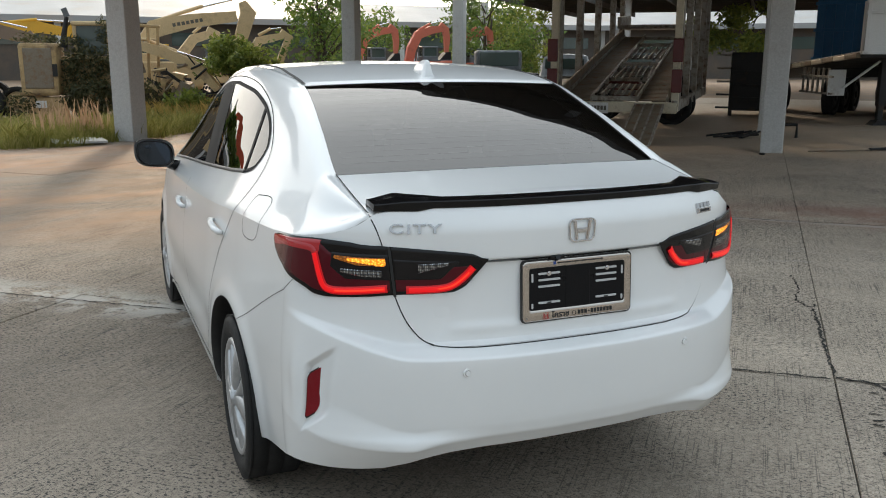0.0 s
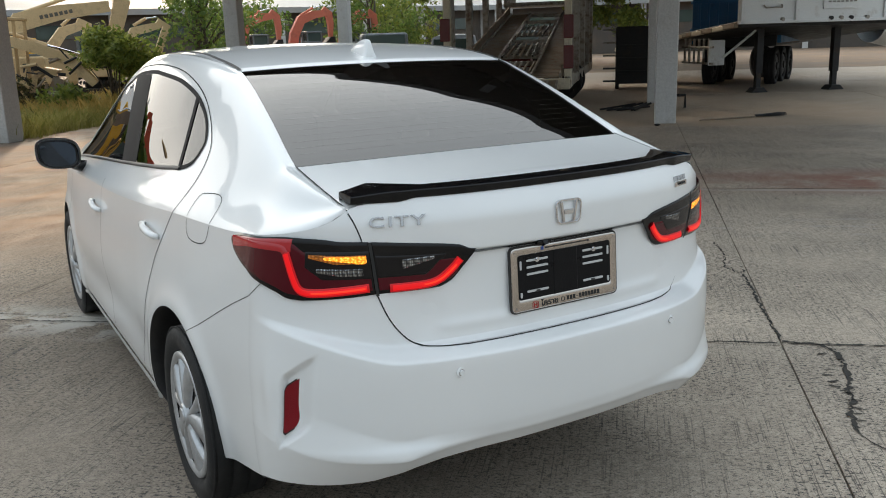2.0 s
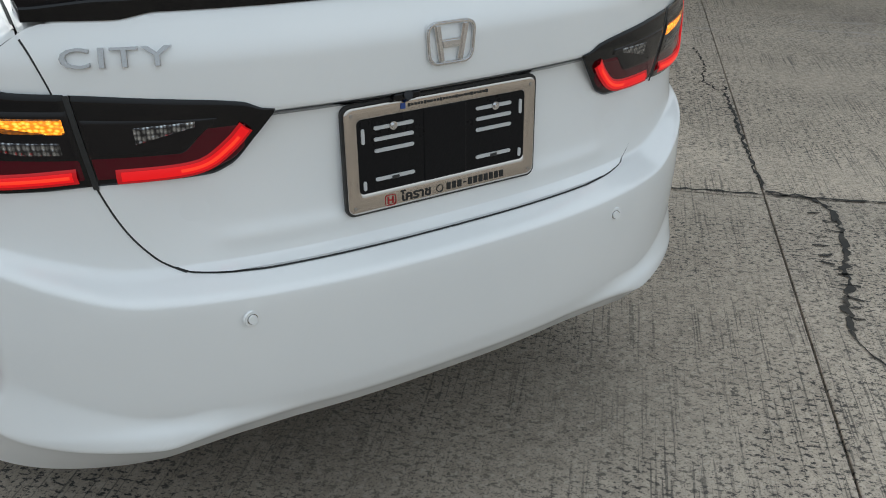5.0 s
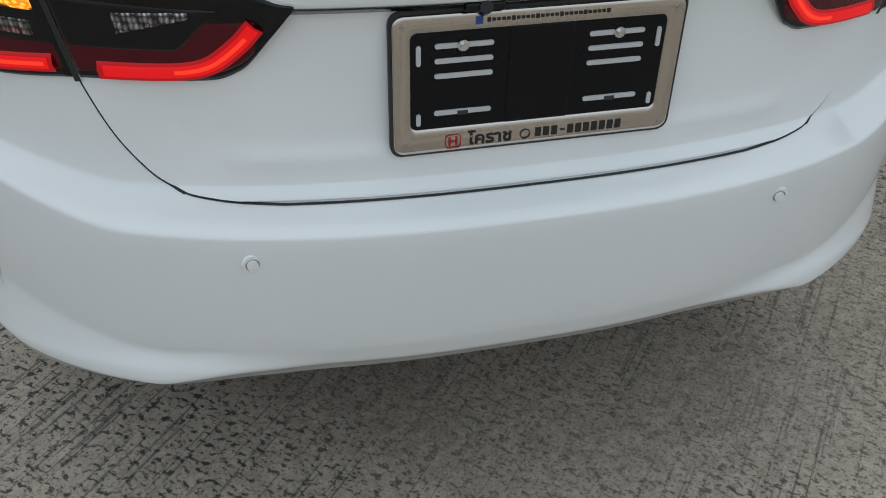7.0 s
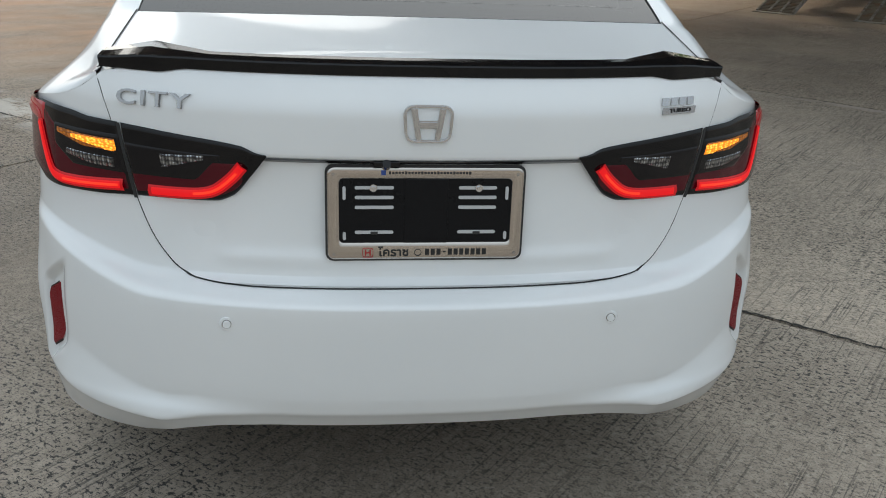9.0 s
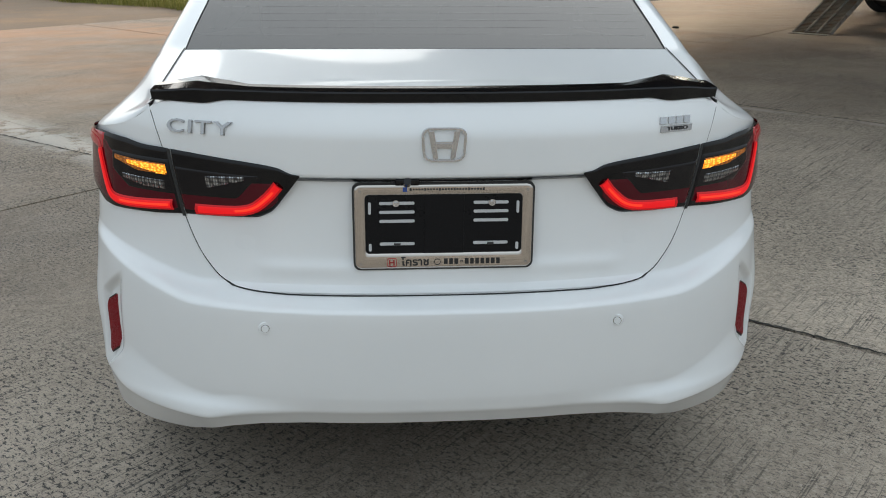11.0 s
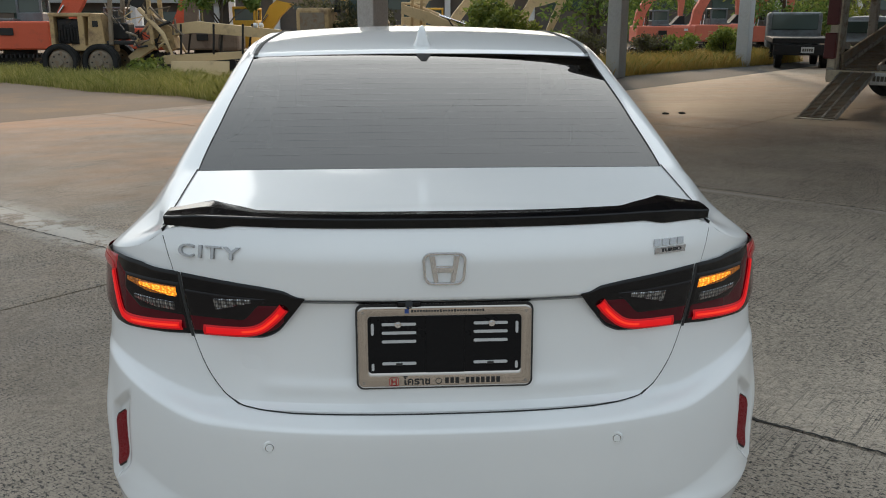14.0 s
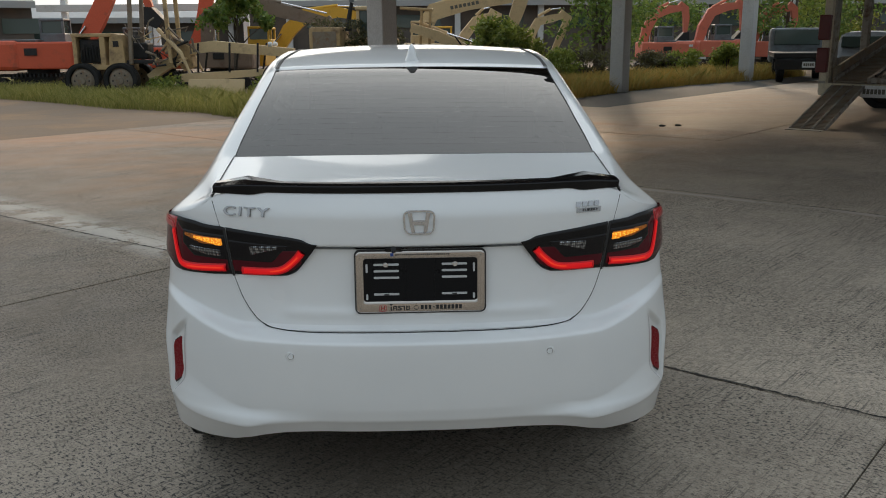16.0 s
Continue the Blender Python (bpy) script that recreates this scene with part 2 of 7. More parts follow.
def tinted(name, tint, gloss=1.0, rough=.0, ior=1.7):
    """A thin dark pane: tinted see-through, mirror gloss by Fresnel."""
    m = bpy.data.materials.new(name)
    m.use_nodes = True
    nt = m.node_tree
    nt.nodes.remove(nt.nodes["Principled BSDF"])
    tr, gl, fr, mx = (nt.nodes.new("ShaderNode" + k) for k in ("BsdfTransparent", "BsdfGlossy", "Fresnel", "MixShader"))
    tr.inputs[0].default_value = (*tint, 1)
    gl.inputs[0].default_value = (gloss, gloss, gloss, 1)
    gl.inputs["Roughness"].default_value = rough
    fr.inputs[0].default_value = ior
    nt.links.new(fr.outputs[0], mx.inputs[0])
    nt.links.new(tr.outputs[0], mx.inputs[1])
    nt.links.new(gl.outputs[0], mx.inputs[2])
    nt.links.new(mx.outputs[0], nt.nodes["Material Output"].inputs[0])
    return m


PAINT = material("white_car_paint", (.78, .79, .79), .32, Coat_Weight=.8, Coat_Roughness=.03, Coat_IOR=1.5)
_n = noise_node(PAINT, 2.2, 5)
set_input(PAINT, "Base Color", ramp(PAINT, _n, (.3, (.755, .765, .765)), (.7, (.80, .805, .80))))
set_input(PAINT, "Coat Roughness", ramp(PAINT, noise_node(PAINT, 60, 3), (.35, (.045,) * 3), (.75, (.09,) * 3)))
GLOSS_BLACK = material("gloss_black_plastic", (.004, .004, .005), .08, Specular_IOR_Level=.2, Coat_Weight=.3, Coat_Roughness=.02)
MATT_BLACK = worn("matt_black_plastic", (.018, .018, .019), (.05, .047, .043), .55, fine=120)
GAP = material("panel_gap", (.02, .02, .02), .7)
FRIT = material("black_glass_edge", (.012, .012, .013), .08, Coat_Weight=.6)
CHROME = material("chrome", (.66, .66, .67), .06, 1.0)
SATIN = material("satin_metal", (.45, .45, .455), .2, 1.0)
STEEL_FRAME = material("plate_frame_steel", (.56, .51, .465), .1, 1.0)
set_input(STEEL_FRAME, "Roughness", ramp(STEEL_FRAME, noise_node(STEEL_FRAME, 14, 4), (.35, (.05,) * 3), (.7, (.13,) * 3)))
GREY_MOULD = material("belt_moulding", (.05, .05, .05), .45)
REAR_GLASS = tinted("tinted_rear_glass", (.05, .056, .06), ior=1.85)
SIDE_GLASS = tinted("tinted_side_glass", (.05, .045, .04), ior=1.5)
WIND_GLASS = tinted("windscreen_glass", (.45, .5, .48))
MIRROR_GLASS = material("mirror_glass", (.05, .06, .075), .03, 1.0)
HEAT_LINE = material("heating_wire", (.05, .048, .045), .2, Coat_Weight=1.0, Coat_IOR=1.8)
TAIL_RED = material("tail_lamp_red", (.075, .001, .007), .08, Specular_IOR_Level=.25, Coat_Weight=.25, Coat_Roughness=.02)
TAIL_SMOKE = material("smoked_lens", (.009, .008, .009), .06, Specular_IOR_Level=.25, Coat_Weight=.1, Coat_Roughness=.02)
REFLECTOR = material("red_reflector", (.21, .004, .010), .35, Specular_IOR_Level=.2, Coat_Weight=.15, Coat_Roughness=.1)
_v = REFLECTOR.node_tree.nodes.new("ShaderNodeTexVoronoi")
_v.inputs["Scale"].default_value = 260
relief(REFLECTOR, _v.outputs["Distance"], .4, .002)
LIGHT_BAR = material("red_light_guide", (.2, .0, .002), .35, Emission_Color=(1, .002, .010, 1), Emission_Strength=.36)
LIGHT_MID = material("red_light_guide_middle", (.2, .0, .002), .35, Emission_Color=(1, .004, .008, 1), Emission_Strength=.80)
LIGHT_CORE = material("red_light_guide_core", (.2, .0, .002), .35, Emission_Color=(1, .045, .014, 1), Emission_Strength=1.25)
BLACK_FILM = material("black_window_film", (.010, .010, .011), .6, Specular_IOR_Level=.12)
TRAY_BLACK = worn("black_moulded_tray", (.008, .008, .009), (.014, .014, .014), .3, 0, 6, .6, 200)
LIGHT_DIM = material("red_light_guide_faint", (.20, .012, .018), .15, Emission_Color=(1, .03, .04, 1), Emission_Strength=.15, Coat_Weight=.5)


def faceted(m, scale, stretch, key, *stops, uneven=.45):
    """Small pressed facets in a lens: colour or glow and relief follow the cells."""
    nt = m.node_tree
    co, mp, v = nt.nodes.new("ShaderNodeTexCoord"), nt.nodes.new("ShaderNodeMapping"), nt.nodes.new("ShaderNodeTexVoronoi")
    mp.inputs["Scale"].default_value = stretch
    v.inputs["Scale"].default_value, v.inputs["Randomness"].default_value = scale, uneven
    nt.links.new(co.outputs["Object"], mp.inputs[0])
    nt.links.new(mp.outputs[0], v.inputs["Vector"])
    set_input(m, key, ramp(m, v.outputs["Distance"], *stops))
    relief(m, v.outputs["Distance"], .8, .004)


AMBER = material("amber_lamp", (.5, .2, .02), .2, Emission_Color=(1, .50, .05, 1), Emission_Strength=1.9)
faceted(AMBER, 120, (1, 1, 1.6), "Emission Color", (.0, (1, .62, .12)), (.35, (1, .42, .03)), (.6, (.55, .13, .0)))
AMBER_DIM = material("amber_lens", (.20, .075, .015), .15, Emission_Color=(1, .27, .01, 1), Emission_Strength=.34, Specular_IOR_Level=.3)
faceted(AMBER_DIM, 120, (1, 1, 1.6), "Emission Color", (.0, (1, .42, .05)), (.4, (.8, .20, .01)), (.6, (.2, .05, .0)))
CLEAR = material("faceted_clear_lens", (.20, .21, .215), .12, .9)
faceted(CLEAR, 170, (1, 1, .6), "Base Color", (.0, (.75, .76, .77)), (.32, (.38, .39, .40)), (.6, (.06, .06, .064)), uneven=.2)
TRAY_BLACK.node_tree.nodes["Principled BSDF"].inputs["Specular IOR Level"].default_value = .15
WHITE_SLOT = material("white_panel_behind_slot", (.5, .5, .5), .4)
RUBBER = worn("tyre_rubber", (.009, .009, .009), (.03, .028, .025), .75, 0, 5, .6, 90)
WHEEL_SILVER = worn("wheel_cover_silver", (.50, .51, .52), (.34, .33, .31), .33, .55, 9, .62)
INK_BLACK = material("black_print", (.01, .01, .01), .5)
INK_RED = material("red_print", (.35, .02, .02), .4)
INK_BLUE = material("blue_print", (.02, .06, .25), .4)
STEEL_DARK_PART = worn("dull_exhaust_steel", (.06, .058, .055), (.12, .08, .05), .6, .4, 9, .5)
CABIN = worn("dark_cabin_cloth", (.03, .03, .032), (.05, .05, .05), .85)

# ---- mesh helpers ----
def mesh_object(name, verts, faces, mat, parent=None, label="", smooth=True, normals=None):
    me = bpy.data.meshes.new(name)
    me.from_pydata([tuple(map(float, v)) for v in verts], [], faces)
    if smooth:
        me.shade_smooth()
    if normals is not None:
        me.normals_split_custom_set_from_vertices([tuple(map(float, n)) for n in normals])
    for one in mat if isinstance(mat, (list, tuple)) else [mat]:
        me.materials.append(one)
    ob = new(name, me)
    ob.parent = parent
    if label:
        ob["label"] = label
    return ob


def part(name, bm, mat, parent, label="", smooth=False):
    """Links a bmesh as one mesh object under a thing or under a part."""
    me = bpy.data.meshes.new(name)
    bm.to_mesh(me)
    bm.free()
    if smooth:
        me.shade_smooth()
    me.materials.append(mat)
    ob = new(name, me)
    ob.parent = parent
    if label:
        ob["label"] = label
    return ob


def grid_faces(n, m, flip=False, wrap=False):
    out = []
    for i in range(n - 1):
        for j in range(m if wrap else m - 1):
            k = (j + 1) % m
            f = [i * m + j, (i + 1) * m + j, (i + 1) * m + k, i * m + k]
            out.append(f[::-1] if flip else f)
    return out


def sheet(name, p, mat, parent, side=1, label="", smooth=True, wrap=False, flip=False):
    """A smooth patch over a grid of places; side -1 mirrors it to the car's left."""
    p = np.array(p, float)
    n, m = p.shape[:2]
    v = p.reshape(-1, 3) * (side, 1, 1)
    return mesh_object(name, v, grid_faces(n, m, (side < 0) != flip, wrap), mat, parent, label, smooth)


def resample(pts, step_len):
    pts = np.array(pts, float)
    d = np.r_[0, np.cumsum(np.linalg.norm(np.diff(pts, axis=0), axis=1))]
    t = np.linspace(0, d[-1], max(2, int(d[-1] / step_len) + 1))
    return np.stack([np.interp(t, d, c) for c in pts.T], -1)


def smooth_line(pts, rounds=2):
    pts = np.array(pts, float)
    for _ in range(rounds):
        mid = np.empty((2 * (len(pts) - 1), pts.shape[1]))
        mid[0::2], mid[1::2] = .75 * pts[:-1] + .25 * pts[1:], .25 * pts[:-1] + .75 * pts[1:]
        pts = np.vstack([pts[:1], mid, pts[-1:]])
    return pts


def strip_on(place, pts, width, off, closed=False):
    """Both edges of a band of given width that follows (u, v) points on a surface place(u, v, off)."""
    uv = np.array(pts, float)
    p = place(uv[:, 0], uv[:, 1], off)
    q = place(uv[:, 0], uv[:, 1], off + .01)
    n = q - p
    t = np.roll(p, -1, 0) - np.roll(p, 1, 0) if closed else np.gradient(p, axis=0)
    s = np.cross(t, n)
    s = s / np.maximum(np.linalg.norm(s, axis=1, keepdims=True), 1e-9)
    w = np.broadcast_to(np.asarray(width, float), (len(p),))[:, None]
    return np.stack([p - s * w / 2, p, p + s * w / 2], 1)


def ribbon(name, place, pts, width, off, mat, parent, side=1, label="", step_len=.02, crown_h=0.0):
    uv = resample(pts, step_len)
    g = strip_on(place, uv, width, off)
    if crown_h:
        g[:, 1] = strip_on(place, uv, width, off + crown_h)[:, 1]
    return sheet(name, g, mat, parent, side, label)


def tube(bm, pts, r, seg=8, cap=True):
    """A round bar along a line of places."""
    pts = [Vector(p) for p in pts]
    rings = []
    for i, p in enumerate(pts):
        d = (pts[min(i + 1, len(pts) - 1)] - pts[max(i - 1, 0)]).normalized()
        up = Vector((0, 0, 1)) if abs(d.z) < .9 else Vector((1, 0, 0))
        u = d.cross(up).normalized()
        w = u.cross(d)
        rr = r[i] if isinstance(r, (list, tuple)) else r
        rings.append([bm.verts.new(p + (u * math.cos(k * 2 * math.pi / seg) + w * math.sin(k * 2 * math.pi / seg)) * rr) for k in range(seg)])
    for a, b in zip(rings, rings[1:]):
        for k in range(seg):
            bm.faces.new((a[k], a[(k + 1) % seg], b[(k + 1) % seg], b[k]))
    if cap:
        bm.faces.new(rings[0][::-1])
        bm.faces.new(rings[-1])
    return bm


def block(bm, sx, sy, sz, at=(0, 0, 0), turn=(0, 0, 0), bevel=0.0):
    """A box with softened edges, centred at a place."""
    b = bmesh.new()
    bmesh.ops.create_cube(b, size=1)
    bmesh.ops.scale(b, vec=(sx, sy, sz), verts=b.verts)
    if bevel:
        bmesh.ops.bevel(b, geom=b.edges[:], offset=bevel, segments=2, affect="EDGES", profile=.5)
    bmesh.ops.transform(b, matrix=pose(*at, *turn), verts=b.verts)
    me = bpy.data.meshes.new("t")
    b.to_mesh(me)
    b.free()
    bm.from_mesh(me)
    bpy.data.meshes.remove(me)
    return bm


def prism(bm, outline, depth, m=None):
    """An outline in the x-z plane, pushed through along y by depth (centred)."""
    a = [bm.verts.new((x, -depth / 2, z)) for x, z in outline]
    b = [bm.verts.new((x, depth / 2, z)) for x, z in outline]
    bm.faces.new(a)
    bm.faces.new(b[::-1])
    n = len(a)
    for i in range(n):
        bm.faces.new((a[i], b[i], b[(i + 1) % n], a[(i + 1) % n]))
    if m is not None:
        bmesh.ops.transform(bm, matrix=m, verts=a + b)
    return bm


def round_rect(w, h, r, seg=6):
    out = []
    for cx, cz, a0 in ((w / 2 - r, h / 2 - r, 0), (-w / 2 + r, h / 2 - r, 90), (-w / 2 + r, -h / 2 + r, 180), (w / 2 - r, -h / 2 + r, 270)):
        out += [(cx + r * math.cos(radians(a0 + 90 * k / seg)), cz + r * math.sin(radians(a0 + 90 * k / seg))) for k in range(seg + 1)]
    return out


def ring_prism(bm, outer, inner, depth, m=None, bevel=.0):
    """A frame between two outlines with as many points each."""
    n = len(outer)
    vs = []
    for y, o, i in ((-depth / 2, outer, inner), (depth / 2, outer, inner)):
        vs.append([bm.verts.new((x, y, z)) for x, z in o])
        vs.append([bm.verts.new((x, y, z)) for x, z in i])
    for k in range(n):
        j = (k + 1) % n
        bm.faces.new((vs[0][k], vs[0][j], vs[1][j], vs[1][k]))
        bm.faces.new((vs[2][j], vs[2][k], vs[3][k], vs[3][j]))
        bm.faces.new((vs[0][j], vs[0][k], vs[2][k], vs[2][j]))
        bm.faces.new((vs[1][k], vs[1][j], vs[3][j], vs[3][k]))
    if m is not None:
        bmesh.ops.transform(bm, matrix=m, verts=sum(vs, []))
    return bm


# ---- the white sedan ----
car = tagged(new("sedan"), "white four-door sedan with black boot spoiler and lit tail lamps", "car")
ARCHES = ((1.07, .315, .352), (3.60, .315, .352))
door_gap_y = curve((.2, 1.69), (.38, 1.60), (.55, 1.47), (.711, 1.367), (.812, 1.288), (.989, 1.10), (1.04, 1.06))
mid_gap_y = curve((.2, 2.28), (.33, 2.27), (.416, 2.27), (.53, 2.33), (.67, 2.40), (.95, 2.41))
bumper_top = curve((0, .735), (.40, .735), (.445, .87), (.88, .90), (1.134, .803), (1.506, .626), (1.6, .5), (6, .5))


def lower_body():
    a = np.r_[np.linspace(0, 1, 170), np.linspace(1.006, 4.63, 190)[:-1], np.linspace(4.63, 5.63, 22)]
    v = np.linspace(0, 1, 220)
    aa, vv = np.meshgrid(a, v, indexing="ij")
    zz = low_z(aa) + vv * (top_z(aa) - low_z(aa))
    p = body(aa, zz)
    n, m = aa.shape
    inside = np.zeros((n, m), bool)
    for yc, zc, r in ARCHES:
        dy, dz = p[..., 1] - yc, p[..., 2] - zc
        inside |= (np.hypot(dy, dz) < r) & (aa > 1.02) & (aa < 4.7)
    keep = {}
    for i in range(n - 1):
        for j in range(m - 1):
            if inside[i:i + 2, j:j + 2].all():
                continue
            am, zm, ym = aa[i:i + 2, j].mean(), zz[i:i + 2, j:j + 2].mean(), p[i, j, 1]
            if am > 4.45:
                k = "front_bumper" if am > 4.75 or zm < .5 else "front_fender"
            elif am < 1.6 and zm < bumper_top(am):
                k = "rear_bumper"
            elif am < .47:
                k = "tail_panel"
            elif ym < door_gap_y(zm) and zm > .28 or ym < 1.5:
                k = "quarter_panel"
            elif zm < .27:
                k = "sill"
            elif ym < mid_gap_y(zm):
                k = "rear_door"
            elif ym < 3.40:
                k = "front_door"
            else:
                k = "front_fender"
            keep.setdefault(k, []).append((i, j))
    touched = np.zeros((n, m), bool)
    for cells in keep.values():
        for i, j in cells:
            touched[i:i + 2, j:j + 2] = True
    for i, j in zip(*np.nonzero(touched & inside)):
        for yc, zc, r in ARCHES:
            d = np.array([p[i, j, 1] - yc, p[i, j, 2] - zc])
            if np.hypot(*d) < r:
                d = d / np.hypot(*d) * r
                y, z = yc + d[0], max(zc + d[1], .2)
                p[i, j] = body(a_of_y(y), z)
    gi, gj = np.gradient(p, axis=0), np.gradient(p, axis=1)
    nn = np.cross(gi, gj)
    nn /= np.maximum(np.linalg.norm(nn, axis=-1, keepdims=True), 1e-9)
    for k, cells in keep.items():
        both = k in ("rear_bumper", "front_bumper", "tail_panel")
        made = []
        for s in (1, -1):
            ids, vs, ns, fs = {}, [], [], []
            for i, j in cells:
                f = []
                for q in ((i, j), (i + 1, j), (i + 1, j + 1), (i, j + 1)):
                    if q not in ids:
                        ids[q] = len(vs)
                        vs.append(p[q] * (s, 1, 1))
                        ns.append(nn[q] * (s, 1, 1))
                    f.append(ids[q])
                fs.append(f if s > 0 else f[::-1])
            made.append((vs, ns, fs))
        if both:
            o = len(made[0][0])
            mesh_object(k, made[0][0] + made[1][0], made[0][2] + [[i + o for i in f] for f in made[1][2]], PAINT, car, normals=made[0][1] + made[1][1])
        else:
            for vs, ns, fs in made:
                mesh_object(k, vs, fs, PAINT, car, normals=ns)


lower_body()

# upper body, deck, roof, panes
WIN_REAR = curve((1.0, 1.92), (1.02, 1.83), (1.08, 1.565), (1.255, 1.30), (1.48, 1.135), (1.62, 1.098), (1.845, 1.13), (1.95, 1.19), (2.0, 1.26))
WIN_FRONT = curve((1.0, 2.52), (1.04, 2.72), (1.2, 3.00), (1.6, 3.27), (1.95, 3.42), (2.0, 3.42))


def upper_body():
    ys, qs = np.r_[.174, np.linspace(.19, 4.45, 220)], np.linspace(0, 3, 72)
    yy, qq = np.meshgrid(ys, qs, indexing="ij")
    p = flank(yy, qq)
    p[..., 2] += .003 * bump(qq - .12, .1) * (yy > 1.2) * (yy < 2.6)
    for s in (1, -1):
        ids, vs, fs = {}, [], []
        for i in range(len(ys) - 1):
            for j in range(len(qs) - 1):
                y, q = ys[i:i + 2].mean(), qs[j:j + 2].mean()
                if 1.04 < q < 1.96 and WIN_REAR(q) + .03 < y < WIN_FRONT(q) - .03:
                    continue
                f = []
                for k in ((i, j), (i + 1, j), (i + 1, j + 1), (i, j + 1)):
                    if k not in ids:
                        ids[k] = len(vs)
                        vs.append(p[k] * (s, 1, 1))
                    f.append(ids[k])
                fs.append(f if s < 0 else f[::-1])
        mesh_object("side_frame", vs, fs, PAINT, car)


upper_body()


def top_patch(name, y0, y1, mat, n=40, lift_by=0.0, inset=0.0, label="", drop=False):
    yy, uu = np.meshgrid(np.linspace(y0, y1, n), np.linspace(-1, 1, 41), indexing="ij")
    xx = uu * (edge_x(yy) - inset)
    zz = crown(xx, yy) + lift_by
    if drop:
        zz[0] -= .012
    return sheet(name, np.stack([xx, yy, zz], -1), mat, car, 1, label, flip=True)


top_patch("roof", 1.172, 2.72, PAINT, 70, .002, drop=True)
top_patch("rear_window", .530, 1.19, REAR_GLASS, 40, -.004, -.004, "grey tinted rear window with fine heating wires")
top_patch("windscreen", 2.70, 3.52, WIND_GLASS, 30, -.003)
top_patch("bonnet", 3.5, 4.45, PAINT, 40)
for k in range(17):
    y = .60 + k * .0325
    xs = np.linspace(-1, 1, 31) * (edge_x(y) - .035)
    g = np.stack([np.stack([xs, np.full(31, yy), crown(xs, yy) - .0034], -1) for yy in (y, y + .0007)], 0)
    sheet("heating_wire", g, HEAT_LINE, car)
# black rim round the rear window
for s in (1, -1):
    ys = np.linspace(.53, 1.175, 40)
    g = np.stack([np.stack([edge_x(ys) - w, ys, crown(edge_x(ys) - w, ys) - .003 + h], -1) for w, h in ((-.006, .001), (-.003, .002), (.001, -.0005))], 1)
    sheet("window_rim", g, GAP, car, s)
xs = np.linspace(-.60, .60, 41)
sheet("window_rim", np.stack([np.stack([xs, np.full(41, y), crown(xs, y) + h], -1) for y, h in ((.527, .002), (.530, .0025), (.534, -.003))], 0), GAP, car)
g = []
for y, w in ((1.172, .026), (1.14, .018), (1.108, .008)):
    g.append([(x, y, float(crown(x, y)) - .0028) for x in (-w, 0, w)])
sheet("antenna_base", g, BLACK_FILM, car)


def boot_lid():
    lid_x = curve((.729, .385), (.7305, .41), (.735, .448), (.745, .468), (.76, .487), (.812, .523), (.871, .546), (.908, .557), (.96, .570), (1.03, .584), (1.084, .600), (1.119, .611), (1.15, .612))
    zs = np.r_[.729 + .03 * np.linspace(0, 1, 26) ** 2.5, np.linspace(.763, 1.15, 70)]
    us = np.linspace(-1, 1, 81)
    rows = []
    for z in zs:
        x = np.abs(us) * lid_x(z)
        zz = np.minimum(z, top_z(a_of_x(x, min(z, 1.117))))
        a = a_of_x(x, zz)
        recess = -.004 * step(x, .36, .41) * (1 - step(x, .43, .50)) * bump(z - .83, .045)
        fold = .006 * bump(z - .778, .018) * (1 - step(x, .36, .42))
        p = body(a, zz, .0035 + recess + fold)
        p[:, 0] *= np.sign(us)
        rows.append(p)
    p = np.array(rows)
    sheet("boot_lid", np.concatenate([p[:1] + (0, .014, 0), p], 0), PAINT, car)
    for s in (1, -1):
        line = [(float(a_of_x(x, z)), z) for z, x in ((z, float(lid_x(z))) for z in .729 + .375 * np.linspace(1, 0, 140) ** 3)]
        line += [(float(a_of_x(x, .7275)), .7275) for x in (.33, .2, .1, .0002)]
        ribbon("panel_gap", body, [q for q in line if q[1] >= .735], .0078, .0012, GAP, car, s, "", .005)
        ribbon("panel_gap", body, [q for q in line if q[1] < .745], .0042, .0012, GAP, car, s, "", .005)
        ys = np.linspace(.185, .535, 24)
        g = np.stack([np.stack([edge_x(ys) + w, ys, edge_z(ys) + .0035 - .02 * max(w, 0)], -1) for w in (-.001, .001, .003)], 1)
        sheet("panel_gap", g, GAP, car, s)
    # deck
    uu, vv = np.meshgrid(np.linspace(-1, 1, 61), np.linspace(0, 1, 24), indexing="ij")
    xx = np.abs(uu) * .609
    e0 = shell(a_of_x(xx, 1.13), top_z(a_of_x(xx, 1.13)))
    yy = e0[..., 1] + (.527 - e0[..., 1]) * vv
    zz = crown(np.minimum(xx, edge_x(np.maximum(yy, .19))), np.maximum(yy, .19))
    zz = zz * np.minimum(1, vv * 6) + e0[..., 2] * (1 - np.minimum(1, vv * 6)) + .002
    sheet("boot_deck", np.stack([uu * .609, yy, zz], -1), PAINT, car)


boot_lid()


